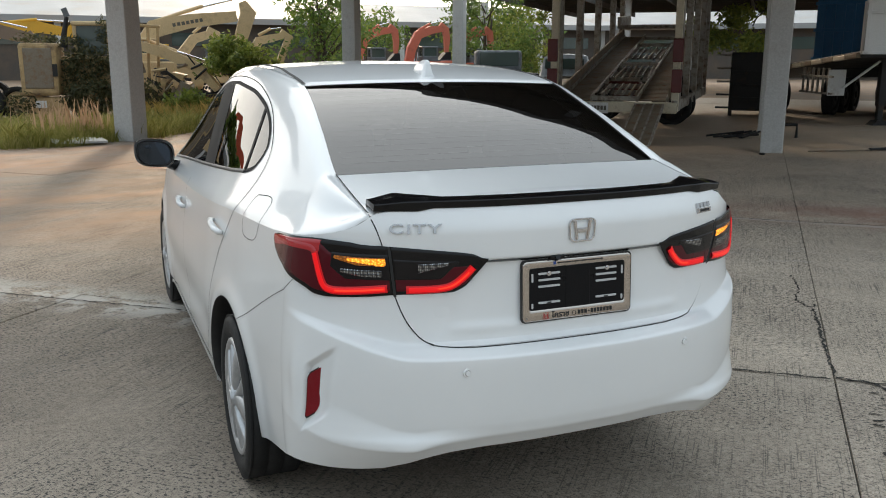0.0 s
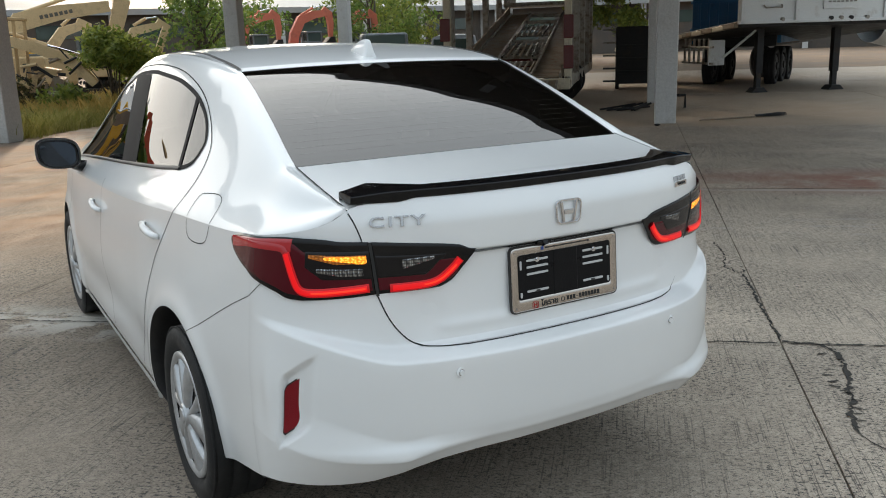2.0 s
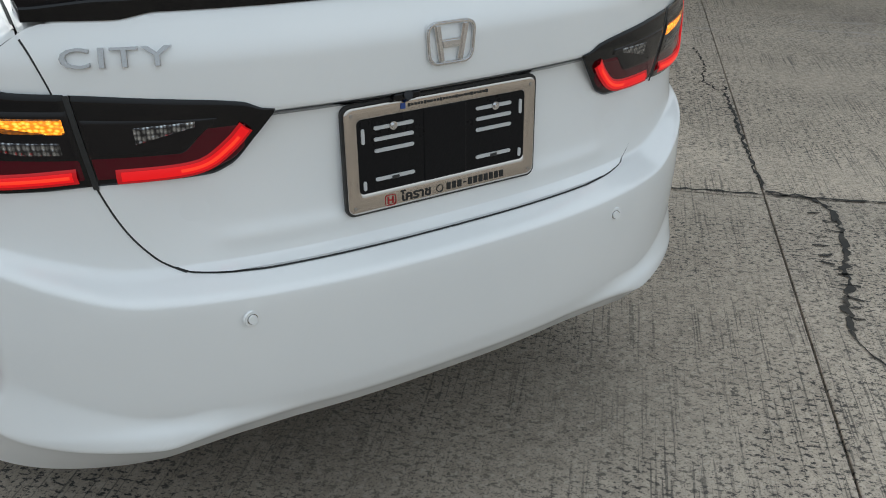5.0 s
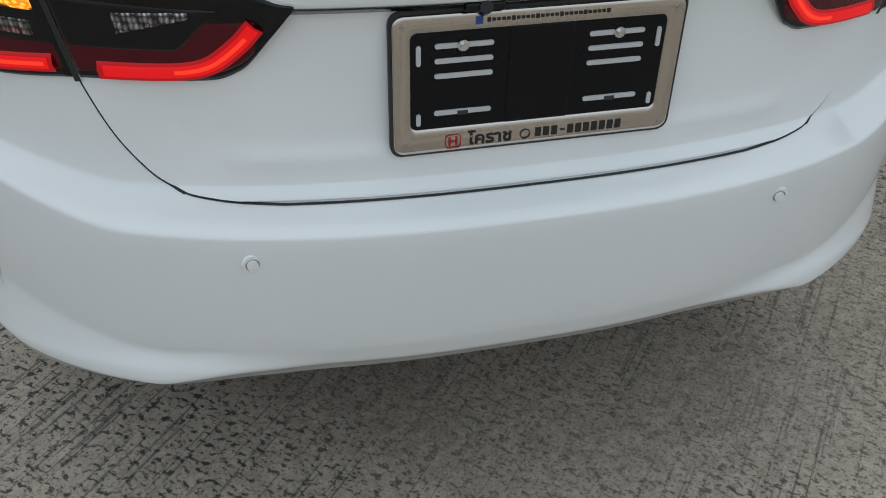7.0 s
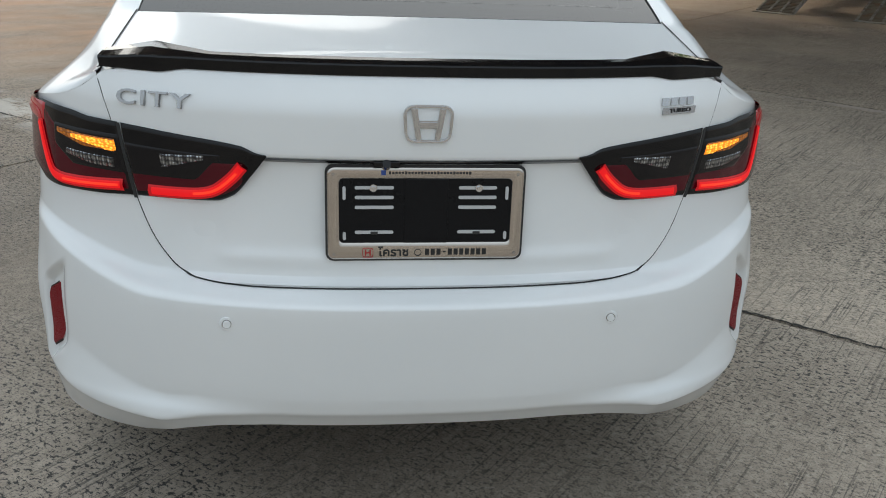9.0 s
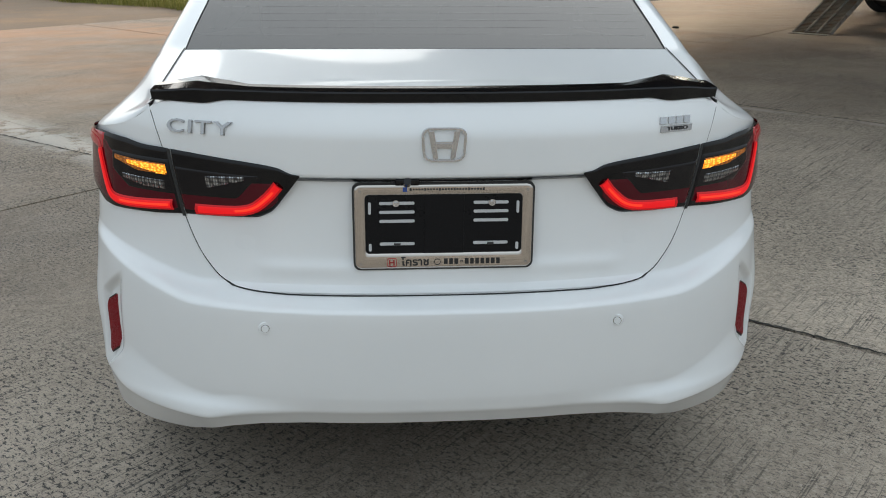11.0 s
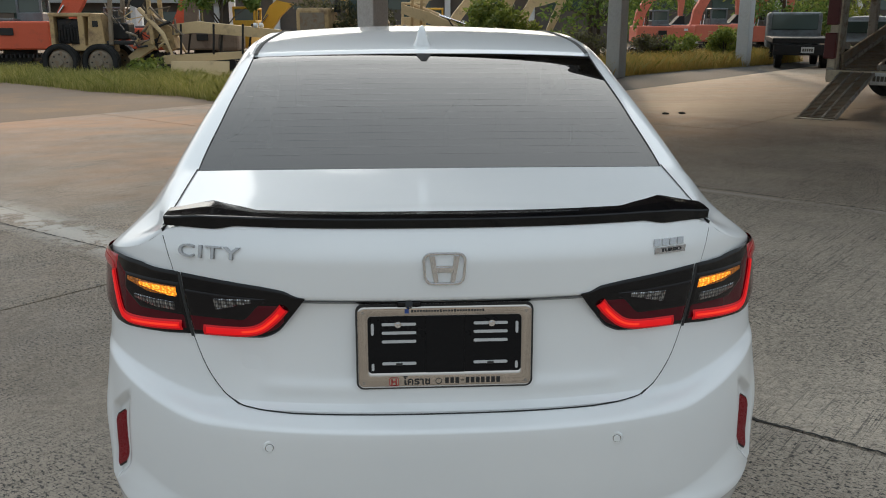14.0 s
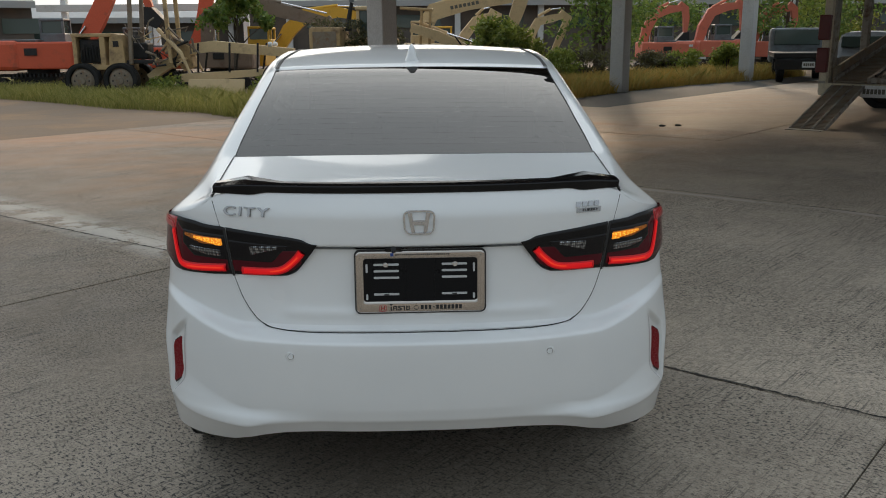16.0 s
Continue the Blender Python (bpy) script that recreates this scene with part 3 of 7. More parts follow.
def spoiler():
    """Lip spoiler: a slim blade in the middle, deeper winglets at both ends with a peaked forward edge."""
    rows = []
    for x in np.linspace(-.604, .604, 241):
        u = abs(x)
        end = float(step(u, .435, .495))
        peak = float(np.clip((u - .40) / .115, 0, 1) * np.clip((.625 - u) / .11, 0, 1))
        e = shell(a_of_x(u, 1.12), top_z(a_of_x(u, 1.12)))
        zb = 1.133 - .0075 * end
        zt = 1.1565 - .0085 * float(step(u, .50, .604))
        back = min(e[1], shell(a_of_x(u, 1.12), min(zb, e[2]))[1]) - .007
        lead = .052 + .075 * peak
        rise = .003 + .003 * peak
        sec = [(.030, zb + .006), (.005, zb), (.000, zb + .001), (-.006, zt - .0035), (-.0045, zt - .0005), (.0, zt), (lead * .5, zt + rise * .8), (lead, zt + rise), (lead + .003, zt + rise - .003), (lead + .004, zt - .026)]
        rows.append([(x, back + dy, z) for dy, z in sec])
    cap = lambda r, x: [(x, .03 + r[0][1] + (y - r[0][1]) * .02, 1.134 + (z - 1.134) * .02) for _, y, z in r]
    rows = [cap(rows[0], -.6042)] + rows + [cap(rows[-1], .6042)]
    sheet("boot_spoiler", rows, GLOSS_BLACK, car, 1, "gloss black lip spoiler", smooth=False)


spoiler()

# black strip drawn as shadow line and grip under the lid's upper fold, with the reversing camera
zf = .9795
xs = np.linspace(-.31, .31, 61)
p = [body(a_of_x(np.abs(xs), z), np.full(61, z), o) * np.stack([np.where(xs < 0, -1, 1), np.ones(61), np.ones(61)], -1) for z, o in ((zf + .006, .005), (zf + .001, .0075), (zf - .004, .0052))]
sheet("grip_shadow_line", np.array(p), GLOSS_BLACK, car)
bm = bmesh.new()
bmesh.ops.create_cone(bm, cap_ends=True, segments=20, radius1=.011, radius2=.008, depth=.026, matrix=pose(-.075, .049, .972, 65))
block(bm, .05, .02, .012, (-.075, .05, .976), bevel=.003)
lens_cam = part("reversing_camera", bm, GLOSS_BLACK, car, smooth=False)

side_a0 = lambda y, z, off: side(y, z, off)

# tail lamps
lamp_low = curve((.187, .985), (.21, .945), (.24, .902), (.27, .889), (.31, .887), (.434, .885), (.526, .878), (.658, .873), (.72, .876), (.783, .892), (.993, .929), (1.098, .966), (1.128, 1.0))
lamp_high = curve((.187, .988), (.201, .991), (.227, 1.004), (.303, 1.016), (.457, 1.030), (.536, 1.032), (.602, 1.038), (.73, 1.042), (.85, 1.037), (1.0, 1.029), (1.065, 1.021), (1.128, 1.004))


def proud(a):
    """The outer lamp stands out from the body at the corner."""
    return .004 * step(a, .60, .68) * (1 - step(a, 1.02, 1.12))


def skew(a, z):
    """The slant of the joint between the two lamps."""
    return a + .25 * (z - .955) * np.clip(1 - np.abs(a - .443) / .2, 0, 1)


def lamp_surface(a, z, off):
    """A smooth face from the lamp's lower to its upper edge."""
    lo_p, hi_p = body(a, np.full_like(a, .885), off), body(a, np.full_like(a, .990), off)
    ruled = lo_p + (hi_p - lo_p) * ((z - .885) / .105)[..., None]
    return np.where((z < .990)[..., None], ruled, body(a, z, off))


lamp_face = lambda a, z, off: lamp_surface(skew(a, z), np.asarray(z, float), off + proud(a))


def lamp_patch(name, a0, a1, low, high, off, mat, parent, s, label="", n=60, m=14, skirt=True):
    aa, vv = np.meshgrid(np.linspace(a0, a1, n), np.linspace(0, 1, m), indexing="ij")
    zz = low(aa) + vv * (high(aa) - low(aa))
    edge = np.minimum(np.minimum(vv, 1 - vv) * m, np.minimum(aa - a0, a1 - aa) / (a1 - a0) * n)
    p = lamp_surface(skew(aa, zz), zz, (off - .003 * np.clip(1 - edge, 0, 1) if skirt else off) + proud(aa))
    return sheet(name, p, mat, parent, s, label)


for s in (1, -1):
    for name, a0, a1 in (("boot_tail_lamp", .187, .4395), ("tail_lamp", .4465, 1.128)):
        lamp = lamp_patch(name, a0, a1, lamp_low, lamp_high, .0075, GLOSS_BLACK, car, s, "black-edged tail lamp with a lit red light guide", 110, 24)
        inner = name == "boot_tail_lamp"
        lo = lambda a: lamp_low(a) + .007
        hi = (lambda a: np.minimum(lamp_high(a) - .02, .972)) if inner else (lambda a: lamp_high(a) - .030 + .022 * step(a, .66, .72))
        lamp_patch("red_lens", .222 if inner else .449, .437 if inner else 1.118, lo, hi, .0085, TAIL_RED, lamp, s, "", 90, 14)
        if inner:
            lamp_patch("smoked_lens", .258, .437, lambda a: .928 + .045 * step(a, .31, .26), lambda a: np.minimum(lamp_high(a) - .020, .985 + .06 * (a - .268)), .0095, TAIL_SMOKE, lamp, s)
            lamp_patch("reversing_lens", .280, .372, lambda a: .944 + .32 * (.372 - a), lambda a: .984 + .0 * a, .0103, CLEAR, lamp, s, "clear faceted reversing lens", 12, 6)
        else:
            lamp_patch("smoked_lens", .450, .665, lambda a: .926 + .6 * np.maximum(0, a - .60), lambda a: 1.008 + .0 * a, .0095, TAIL_SMOKE, lamp, s)
            lamp_patch("amber_lens", .453, .660, lambda a: .968 + .22 * np.maximum(0, a - .56), lambda a: 1.001 + .0 * a, .0103, AMBER_DIM, lamp, s, "", 20, 6)
            lamp_patch("amber_light", .456, .605, lambda a: .969 + .13 * np.maximum(0, a - .49), lambda a: .999 - .04 * np.maximum(0, a - .50), .0112, AMBER, lamp, s, "lit amber turn signal", 16, 5)
            lamp_patch("clear_lens", .465, .63, lambda a: .935 + .16 * np.maximum(0, a - .54), lambda a: .963 + .0 * a, .0103, CLEAR, lamp, s, "", 14, 6)
        if inner:
            line = [(.223, .966), (.236, .945), (.25, .929), (.265, .915), (.285, .906), (.32, .902), (.405, .901)]
            guide = ribbon("light_guide", lamp_face, smooth_line(line, 3), .0235, .0102, LIGHT_BAR, lamp, s, "glowing red light guide", .004, .004)
            ribbon("light_middle", lamp_face, smooth_line(line, 3)[3:-3], .0145, .0128, LIGHT_MID, guide, s, "", .004, .0016)
            ribbon("light_core", lamp_face, smooth_line(line, 3)[9:-14] if inner else smooth_line(line, 3)[4:26], .0052, .0146, LIGHT_CORE, guide, s, "hot bright core", .004, .0006)
        else:
            line = [(.462, .905), (.53, .899), (.60, .894), (.648, .894), (.680, .903), (.700, .93), (.720, .965), (.740, 1.002)]
            guide = ribbon("light_guide", lamp_face, smooth_line(line, 3), .0235, .0102, LIGHT_BAR, lamp, s, "glowing red light guide", .004, .004)
            ribbon("light_middle", lamp_face, smooth_line(line, 3)[3:-3], .0145, .0128, LIGHT_MID, guide, s, "", .004, .0016)
            ribbon("light_core", lamp_face, smooth_line(line, 3)[9:-14] if inner else smooth_line(line, 3)[4:26], .0052, .0146, LIGHT_CORE, guide, s, "hot bright core", .004, .0006)
            lamp_patch("upper_lens", .715, 1.112, lambda a: 1.000 - .02 * step(a, .95, 1.1), lambda a: lamp_high(a) - .004, .0095, LIGHT_DIM, lamp, s, "translucent pinkish upper lens", 50, 8)
            line = [(.742, 1.000), (.752, 1.012), (.80, 1.015), (.88, 1.013), (1.0, 1.009), (1.10, 1.003)]
            ribbon("light_guide", lamp_face, smooth_line(line, 2), .020, .0105, LIGHT_DIM, lamp, s, "faint upper light guide", .006, .003)

for s in (1, -1):
    ribbon("panel_gap", lamp_face, [(.443, .880), (.443, .95), (.443, 1.029)], .0085, .0076, GAP, car, s)
    ribbon("sill_moulding", side_a0, [(y, .225) for y in np.linspace(1.44, 3.22, 30)], .03, .006, PAINT, car, s, "white sill moulding", .03, .01)

# bumper details
for s in (1, -1):
    rows, rim_rows = [], []
    for u in np.linspace(0, 1, 24):
        z = .508 + u * .140
        end = min(u, 1 - u) * .140
        w = .0300 - .010 * max(0, 1 - end / .016) ** 2
        ac = .744 - .13 * (z - .575)
        aa = np.linspace(ac - w, ac + w, 11)
        rows.append(shell_out(aa, z - .55 * (aa - ac), swell(ac, z) + .006 + .28 * (aa - ac)))
        ab = np.linspace(ac - w - .0045, ac + w + .0045, 11)
        rim_rows.append(shell_out(ab, z - .55 * (ab - ac) + .005 * (2 * u - 1), swell(ac, z) + .003 + .28 * (ab - ac)))
    lens = sheet("reflector", np.array(rows), REFLECTOR, car, s, "slim dark red reflector")
    sheet("reflector_seat", np.array(rim_rows), MATT_BLACK, lens, s)
    bm = bmesh.new()
    m0 = Matrix.Translation(Vector(body(a_of_x(.379, .668), .668, .001)) * 1) @ pose(0, 0, 0, 90, 0, -8)
    bmesh.ops.create_cone(bm, cap_ends=True, segments=24, radius1=.0145, radius2=.0135, depth=.004, matrix=Matrix.Diagonal((s, 1, 1, 1)) @ m0)
    sensor = part("parking_sensor", bm, PAINT, car, "white parking sensor disc")
    bm = bmesh.new()
    bmesh.ops.create_cone(bm, cap_ends=True, segments=24, radius1=.0098, radius2=.0092, depth=.0052, matrix=Matrix.Diagonal((s, 1, 1, 1)) @ m0)
    part("sensor_gap", bm, SATIN, sensor)
    bm = bmesh.new()
    bmesh.ops.create_cone(bm, cap_ends=True, segments=24, radius1=.0085, radius2=.0074, depth=.0105, matrix=Matrix.Diagonal((s, 1, 1, 1)) @ m0)
    part("sensor_face", bm, PAINT, sensor)
    ribbon("panel_gap", body, smooth_line([(.885, .905), (.93, .885), (1.134, .803), (1.40, .672), (1.55, .60)], 2), .0022, .0008, GAP, car, s)

# side details
side_a = lambda y, z, off: side(y, z, off)
for s in (1, -1):
    gap = [(door_gap_y(z), z) for z in (.22, .38, .55, .711, .812, .9, .989, 1.04)]
    ribbon("panel_gap", side_a, gap, .0036, .0008, GAP, car, s)
    ribbon("panel_gap", side_a, [(mid_gap_y(z), z) for z in (.27, .33, .416, .53, .67, .8, .95)], .0036, .0008, GAP, car, s)
    ribbon("panel_gap", side_a, [(3.40, .27), (3.42, .5), (3.40, .88)], .0036, .0008, GAP, car, s)
    ribbon("panel_gap", flank_out, smooth_line([(1.06, 2.52), (1.03, 2.1), (1.015, 1.80), (1.035, 1.58), (1.138, 1.37), (1.346, 1.10), (1.62, .87), (1.99, .80), (2.45, .80), (2.75, .95)], 2), .005, .0012, GAP, car, s)
    # fuel flap
    ribbon("fuel_flap_gap", side_a, smooth_line([(.915, 1.075), (.80, 1.088), (.735, 1.08), (.735, 1.03), (.755, .955), (.80, .935), (.90, .93), (.945, .95), (.945, 1.03), (.93, 1.07), (.915, 1.075)], 2), .0030, .0010, GAP, car, s)
    # black surround and panes of the side windows
    q = np.r_[np.linspace(1.0, 2.0, 60)]
    outline = [(float(WIN_REAR(k)), k) for k in q[::-1]] + [(y, 1.0 - .03 * float(bump(y - 2.2, .3))) for y in np.linspace(1.95, 2.5, 14)] + [(float(WIN_FRONT(k)), k) for k in q]
    ribbon("window_surround", flank_out, outline, .017, .0022, BLACK_FILM, car, s, "", .012)
    ribbon("belt_moulding", flank_out, [(y, 2.0) for y in np.linspace(1.24, 3.42, 40)], .015, .004, GREY_MOULD, car, s, "grey belt moulding", .04, .004)

    def pane(name, y0, y1, mat, q0=1.01, q1=1.99, off=.0006):
        qq, uu = np.meshgrid(np.linspace(q0, q1, 30), np.linspace(0, 1, 24), indexing="ij")
        yy = y0(qq) + uu * (y1(qq) - y0(qq))
        return sheet(name, flank_out(yy, qq, off), mat, car, s)
    b_rear = lambda q: 2.068 - .19 * (q - 1.07)
    b_front = lambda q: 2.41 - .235 * (q - 1.02)
    c_div = lambda q: 1.331 - .11 * (q - 1.23)
    pane("quarter_window", WIN_REAR, lambda q: np.maximum(WIN_REAR(q), c_div(q)), SIDE_GLASS, 1.2)
    pane("rear_door_window", lambda q: np.maximum(WIN_REAR(q), c_div(q)), b_rear, SIDE_GLASS)
    pane("front_door_window", b_front, WIN_FRONT, SIDE_GLASS)
    pane("centre_pillar", b_rear, b_front, BLACK_FILM, off=.0028)
    pane("pillar_trim", lambda q: b_rear(q) + .10, lambda q: b_rear(q) + .19, BLACK_FILM, off=.0042)
    pane("window_divider", lambda q: c_div(q) - .014, lambda q: c_div(q) + .014, BLACK_FILM, 1.22, 1.99, .003)
    # roof moulding
    ys = np.linspace(1.185, 2.55, 60)
    inb = .004 + .040 * step(ys, 1.18, 1.75)
    g = np.stack([np.stack([edge_x(ys) - inb + w, ys, crown(edge_x(ys) - inb + w, ys) + h], -1) for w, h in ((-.008, .0025), (-.004, .0055), (.004, .0055), (.008, .0025))], 1)
    sheet("roof_moulding", g, MATT_BLACK, car, s)
    # door handles
    for yc, zc in ((1.345, .893), (2.50, .815)):
        bm = bmesh.new()
        pts = [Vector(side(yc + d, zc + .01 * (d / .1), o)) for d, o in ((-.100, .003), (-.088, .016), (-.045, .025), (.03, .025), (.078, .019), (.095, .003))]
        tube(bm, [(q.x * s, q.y, q.z) for q in pts], [.009, .012, .013, .013, .012, .008], 10)
        handle = part("door_handle", bm, PAINT, car, smooth=True)
        cup = [[side(yc + .02 + .052 * r * math.cos(t) * 1.2, zc - .012 + .036 * r * math.sin(t), .0014 - .0008 * r) for t in np.linspace(0, 2 * math.pi, 25)] for r in (.01, .5, .85, 1.0)]
        sheet("handle_cup", np.array(cup), PAINT, car, s)
    # wheel arch lips and liners
    for yc, zc, r in ARCHES:
        t = np.linspace(radians(-22), radians(202), 60)
        ys, zs = yc + r * np.cos(t), np.maximum(zc + r * np.sin(t), .2)
        o = body(a_of_y(ys), zs, .001)
        g = np.stack([o + (0, 0, 0), o - (.012, 0, 0), o - (.03, 0, 0), np.stack([np.full(60, .55), ys, zs], -1)], 1)
        g[:, 1:3, 1] = yc + (g[:, 1:3, 1] - yc) * .985
        sheet("wheel_well", g, [MATT_BLACK], car, s)


def tyre(bm, r, w):
    prof = [(r * .72, -w / 2 * .80), (r * .80, -w / 2 * .98), (r * .90, -w / 2), (r * .965, -w / 2 * .93), (r * .995, -w / 2 * .80)]
    for g in (-.45, -.15, .15, .45):
        c = g * w
        prof += [(r, c - .012), (r - .006, c - .009), (r - .006, c - .003), (r, c)]
    prof += [(r * .995, w / 2 * .80), (r * .965, w / 2 * .93), (r * .90, w / 2), (r * .80, w / 2 * .98), (r * .72, w / 2 * .80)]
    n = 72
    rings = [[bm.verts.new((x, rr * math.cos(k * 2 * math.pi / n), rr * math.sin(k * 2 * math.pi / n))) for k in range(n)] for rr, x in prof]
    for a, b in zip(rings, rings[1:]):
        for k in range(n):
            bm.faces.new((a[k], b[k], b[(k + 1) % n], a[(k + 1) % n]))


def wheel(s, yc, turn):
    R, W = .308, .19
    hub = new("wheel")
    hub.parent = car
    hub.matrix_basis = pose(s * .80, yc, R - .003) @ Matrix.Diagonal((s, 1, 1, 1)) @ pose(0, 0, 0, turn)
    bm = bmesh.new()
    tyre(bm, R, W)
    part("tyre", bm, RUBBER, hub, "black grooved rubber tyre", True)
    bm = bmesh.new()
    bmesh.ops.create_cone(bm, cap_ends=True, segments=48, radius1=.212, radius2=.212, depth=.10, matrix=pose(.02, 0, 0, 0, 90))
    part("rim", bm, MATT_BLACK, hub)
    # silver cover: outer ring, five broad petals, cap
    rows = []
    for k in range(73):
        t = k * 2 * math.pi / 72
        rows.append([(x, r * math.cos(t), r * math.sin(t)) for r, x in ((.221, .076), (.220, .086), (.212, .090), (.200, .088), (.190, .080))])
    sheet("cover_ring", rows, WHEEL_SILVER, hub)
    for k in range(5):
        a0 = k * 2 * math.pi / 5
        for lean, w0, w1, t1 in ((.16, .050, .082, .30), (-.20, .020, .034, -.36)):
            rows = []
            for u in np.linspace(0, 1, 9):
                r = .035 + u * .160
                t = a0 + lean * .5 + (t1 - lean * .5) * u
                w = w0 + (w1 - w0) * u
                x = .098 - .012 * u**2
                c, e = math.cos(t), math.sin(t)
                rows.append([(x - dx, r * c - d * e, r * e + d * c) for d, dx in ((-w / 2, .022), (-w / 2 * .86, .003), (0, 0), (w / 2 * .86, .003), (w / 2, .022))])
            sheet("cover_spoke", rows, WHEEL_SILVER, hub, flip=True)
    bm = bmesh.new()
    bmesh.ops.create_cone(bm, cap_ends=True, segments=32, radius1=.046, radius2=.038, depth=.016, matrix=pose(.096, 0, 0, 0, 90))
    bmesh.ops.create_cone(bm, cap_ends=True, segments=32, radius1=.028, radius2=.026, depth=.006, matrix=pose(.105, 0, 0, 0, 90))
    part("cover_cap", bm, WHEEL_SILVER, hub)


for s in (1, -1):
    wheel(s, .995, 20)
    wheel(s, 3.60, 50)

# mirrors
for s in (1, -1):
    cap_rows = []
    for u in np.linspace(0, 1, 12):
        t = u * math.pi / 2
        k = math.cos(t) ** .6 if u < 1 else .02
        cap_rows.append([(s * (.965 + .108 * k * (abs(math.cos(f)) ** .68) * math.copysign(1, math.cos(f)) - .0 * u), 2.985 + .095 * math.sin(t), 1.022 + .080 * k * (abs(math.sin(f)) ** .68) * math.copysign(1, math.sin(f)) + .012 * math.cos(f) * k) for f in np.linspace(0, 2 * math.pi, 33)])
    mir = sheet("door_mirror", cap_rows, PAINT, car, 1, "white door mirror with black housing", flip=s < 0)
    face = [[(s * (.965 + .094 * r * (abs(math.cos(f)) ** .68) * math.copysign(1, math.cos(f))), 2.982 + d, 1.02 + .069 * r * (abs(math.sin(f)) ** .68) * math.copysign(1, math.sin(f)) + .012 * math.cos(f) * r) for f in np.linspace(0, 2 * math.pi, 33)] for r, d in ((1.03, .006), (1.03, -.004), (.93, -.003), (.90, .004))]
    sheet("mirror_housing", face, GLOSS_BLACK, mir, 1)
    face = [[(s * (.965 + .085 * r * (abs(math.cos(f)) ** .68) * math.copysign(1, math.cos(f))), 2.986, 1.02 + .062 * r * (abs(math.sin(f)) ** .68) * math.copysign(1, math.sin(f)) + .012 * math.cos(f) * r) for f in np.linspace(0, 2 * math.pi, 33)] for r in (.01, .5, 1.0)]
    sheet("mirror_pane", face, MIRROR_GLASS, mir, 1)
    bm = bmesh.new()
    tube(bm, [(s * .80, 3.14, .925), (s * .85, 3.09, .935), (s * .905, 3.03, .965), (s * .93, 3.02, .985)], [.034, .032, .026, .024], 10)
    part("mirror_arm", bm, GLOSS_BLACK, mir, smooth=True)

# antenna fin
rows = []
for u in np.r_[0, .012, .03, .07, np.linspace(.14, 1, 14)]:
    y = 1.245 + .17 * u
    h = .066 * max(0, 1 - u ** 2.0) * min(1, u / .07) ** .3
    base = float(crown(0, y))
    rows.append([(w * (.75 + .25 * min(1, u * 8)) * (1 - .5 * u), y + .010 * k, base - .004 + (h + .006) * k) for w, k in ((-.036, 0), (-.031, .10), (-.022, .35), (-.015, .7), (-.010, .92), (0, 1.0), (.010, .92), (.015, .7), (.022, .35), (.031, .10), (.036, 0))])
sheet("antenna_fin", rows, PAINT, car, 1, "white shark-fin antenna", flip=True)

# badge, letters, type plate on the lid
PLACE = lambda x, z, off: Vector(body(a_of_x(abs(x), z), z, off) * (1 if x >= 0 else -1, 1, 1))


def lid_pose(x, z, off):
    p, e = PLACE(x, z, off), .01
    r = (PLACE(x + e, z, off) - PLACE(x - e, z, off)).normalized()
    u = (PLACE(x, z + e, off) - PLACE(x, z - e, off)).normalized()
    n = r.cross(u).normalized()
    u = n.cross(r)
    return Matrix((( r.x, -n.x, u.x, p.x), (r.y, -n.y, u.y, p.y), (r.z, -n.z, u.z, p.z), (0, 0, 0, 1)))


badge = new("badge")
badge.parent = car
badge["label"] = "chrome badge in a rounded square"
badge.matrix_basis = lid_pose(0, 1.055, .006)
bm = bmesh.new()
taper = lambda pts: [(x * (1 + z * 1.6), z) for x, z in pts]
ring_prism(bm, taper(round_rect(.090, .070, .018)), taper(round_rect(.079, .060, .014)), .008)
bmesh.ops.bevel(bm, geom=bm.edges[:], offset=.0016, segments=2, affect="EDGES")
part("badge_ring", bm, CHROME, badge)
for s in (1, -1):
    bm = bmesh.new()
    prism(bm, [(s * .012, -.031), (s * .022, -.031), (s * .033, .031), (s * .021, .031)][::s], .010)
    bmesh.ops.bevel(bm, geom=bm.edges[:], offset=.0028, segments=2, affect="EDGES")
    part("badge_bar", bm, CHROME, badge)
bm = bmesh.new()
prism(bm, [(-.017, -.008), (.017, -.008), (.020, .006), (-.020, .006)], .009)
bmesh.ops.bevel(bm, geom=bm.edges[:], offset=.0024, segments=2, affect="EDGES")
part("badge_bar", bm, CHROME, badge)


def lettering(name, words, size, m, mat, parent, depth=.0015, label="", wide=1.0, bold=0.0):
    cu = bpy.data.curves.new(name, "FONT")
    cu.body, cu.size, cu.extrude, cu.align_x, cu.align_y = words, size, depth, "CENTER", "CENTER"
    cu.resolution_u = 3
    cu.offset = bold
    cu.bevel_depth = min(depth * .3, size * .008)
    tmp = new(name, cu)
    me = bpy.data.meshes.new_from_object(tmp.evaluated_get(bpy.context.evaluated_depsgraph_get()))
    bpy.data.objects.remove(tmp)
    bpy.data.curves.remove(cu)
    me.materials.clear()
    me.materials.append(mat)
    ob = new(name, me)
    ob.parent = parent
    ob.matrix_basis = m @ Matrix(((1, 0, 0, 0), (0, 0, -1, 0), (0, 1, 0, 0), (0, 0, 0, 1))) @ Matrix.Diagonal((wide, 1, 1, 1))
    if label:
        ob["label"] = label
    return ob


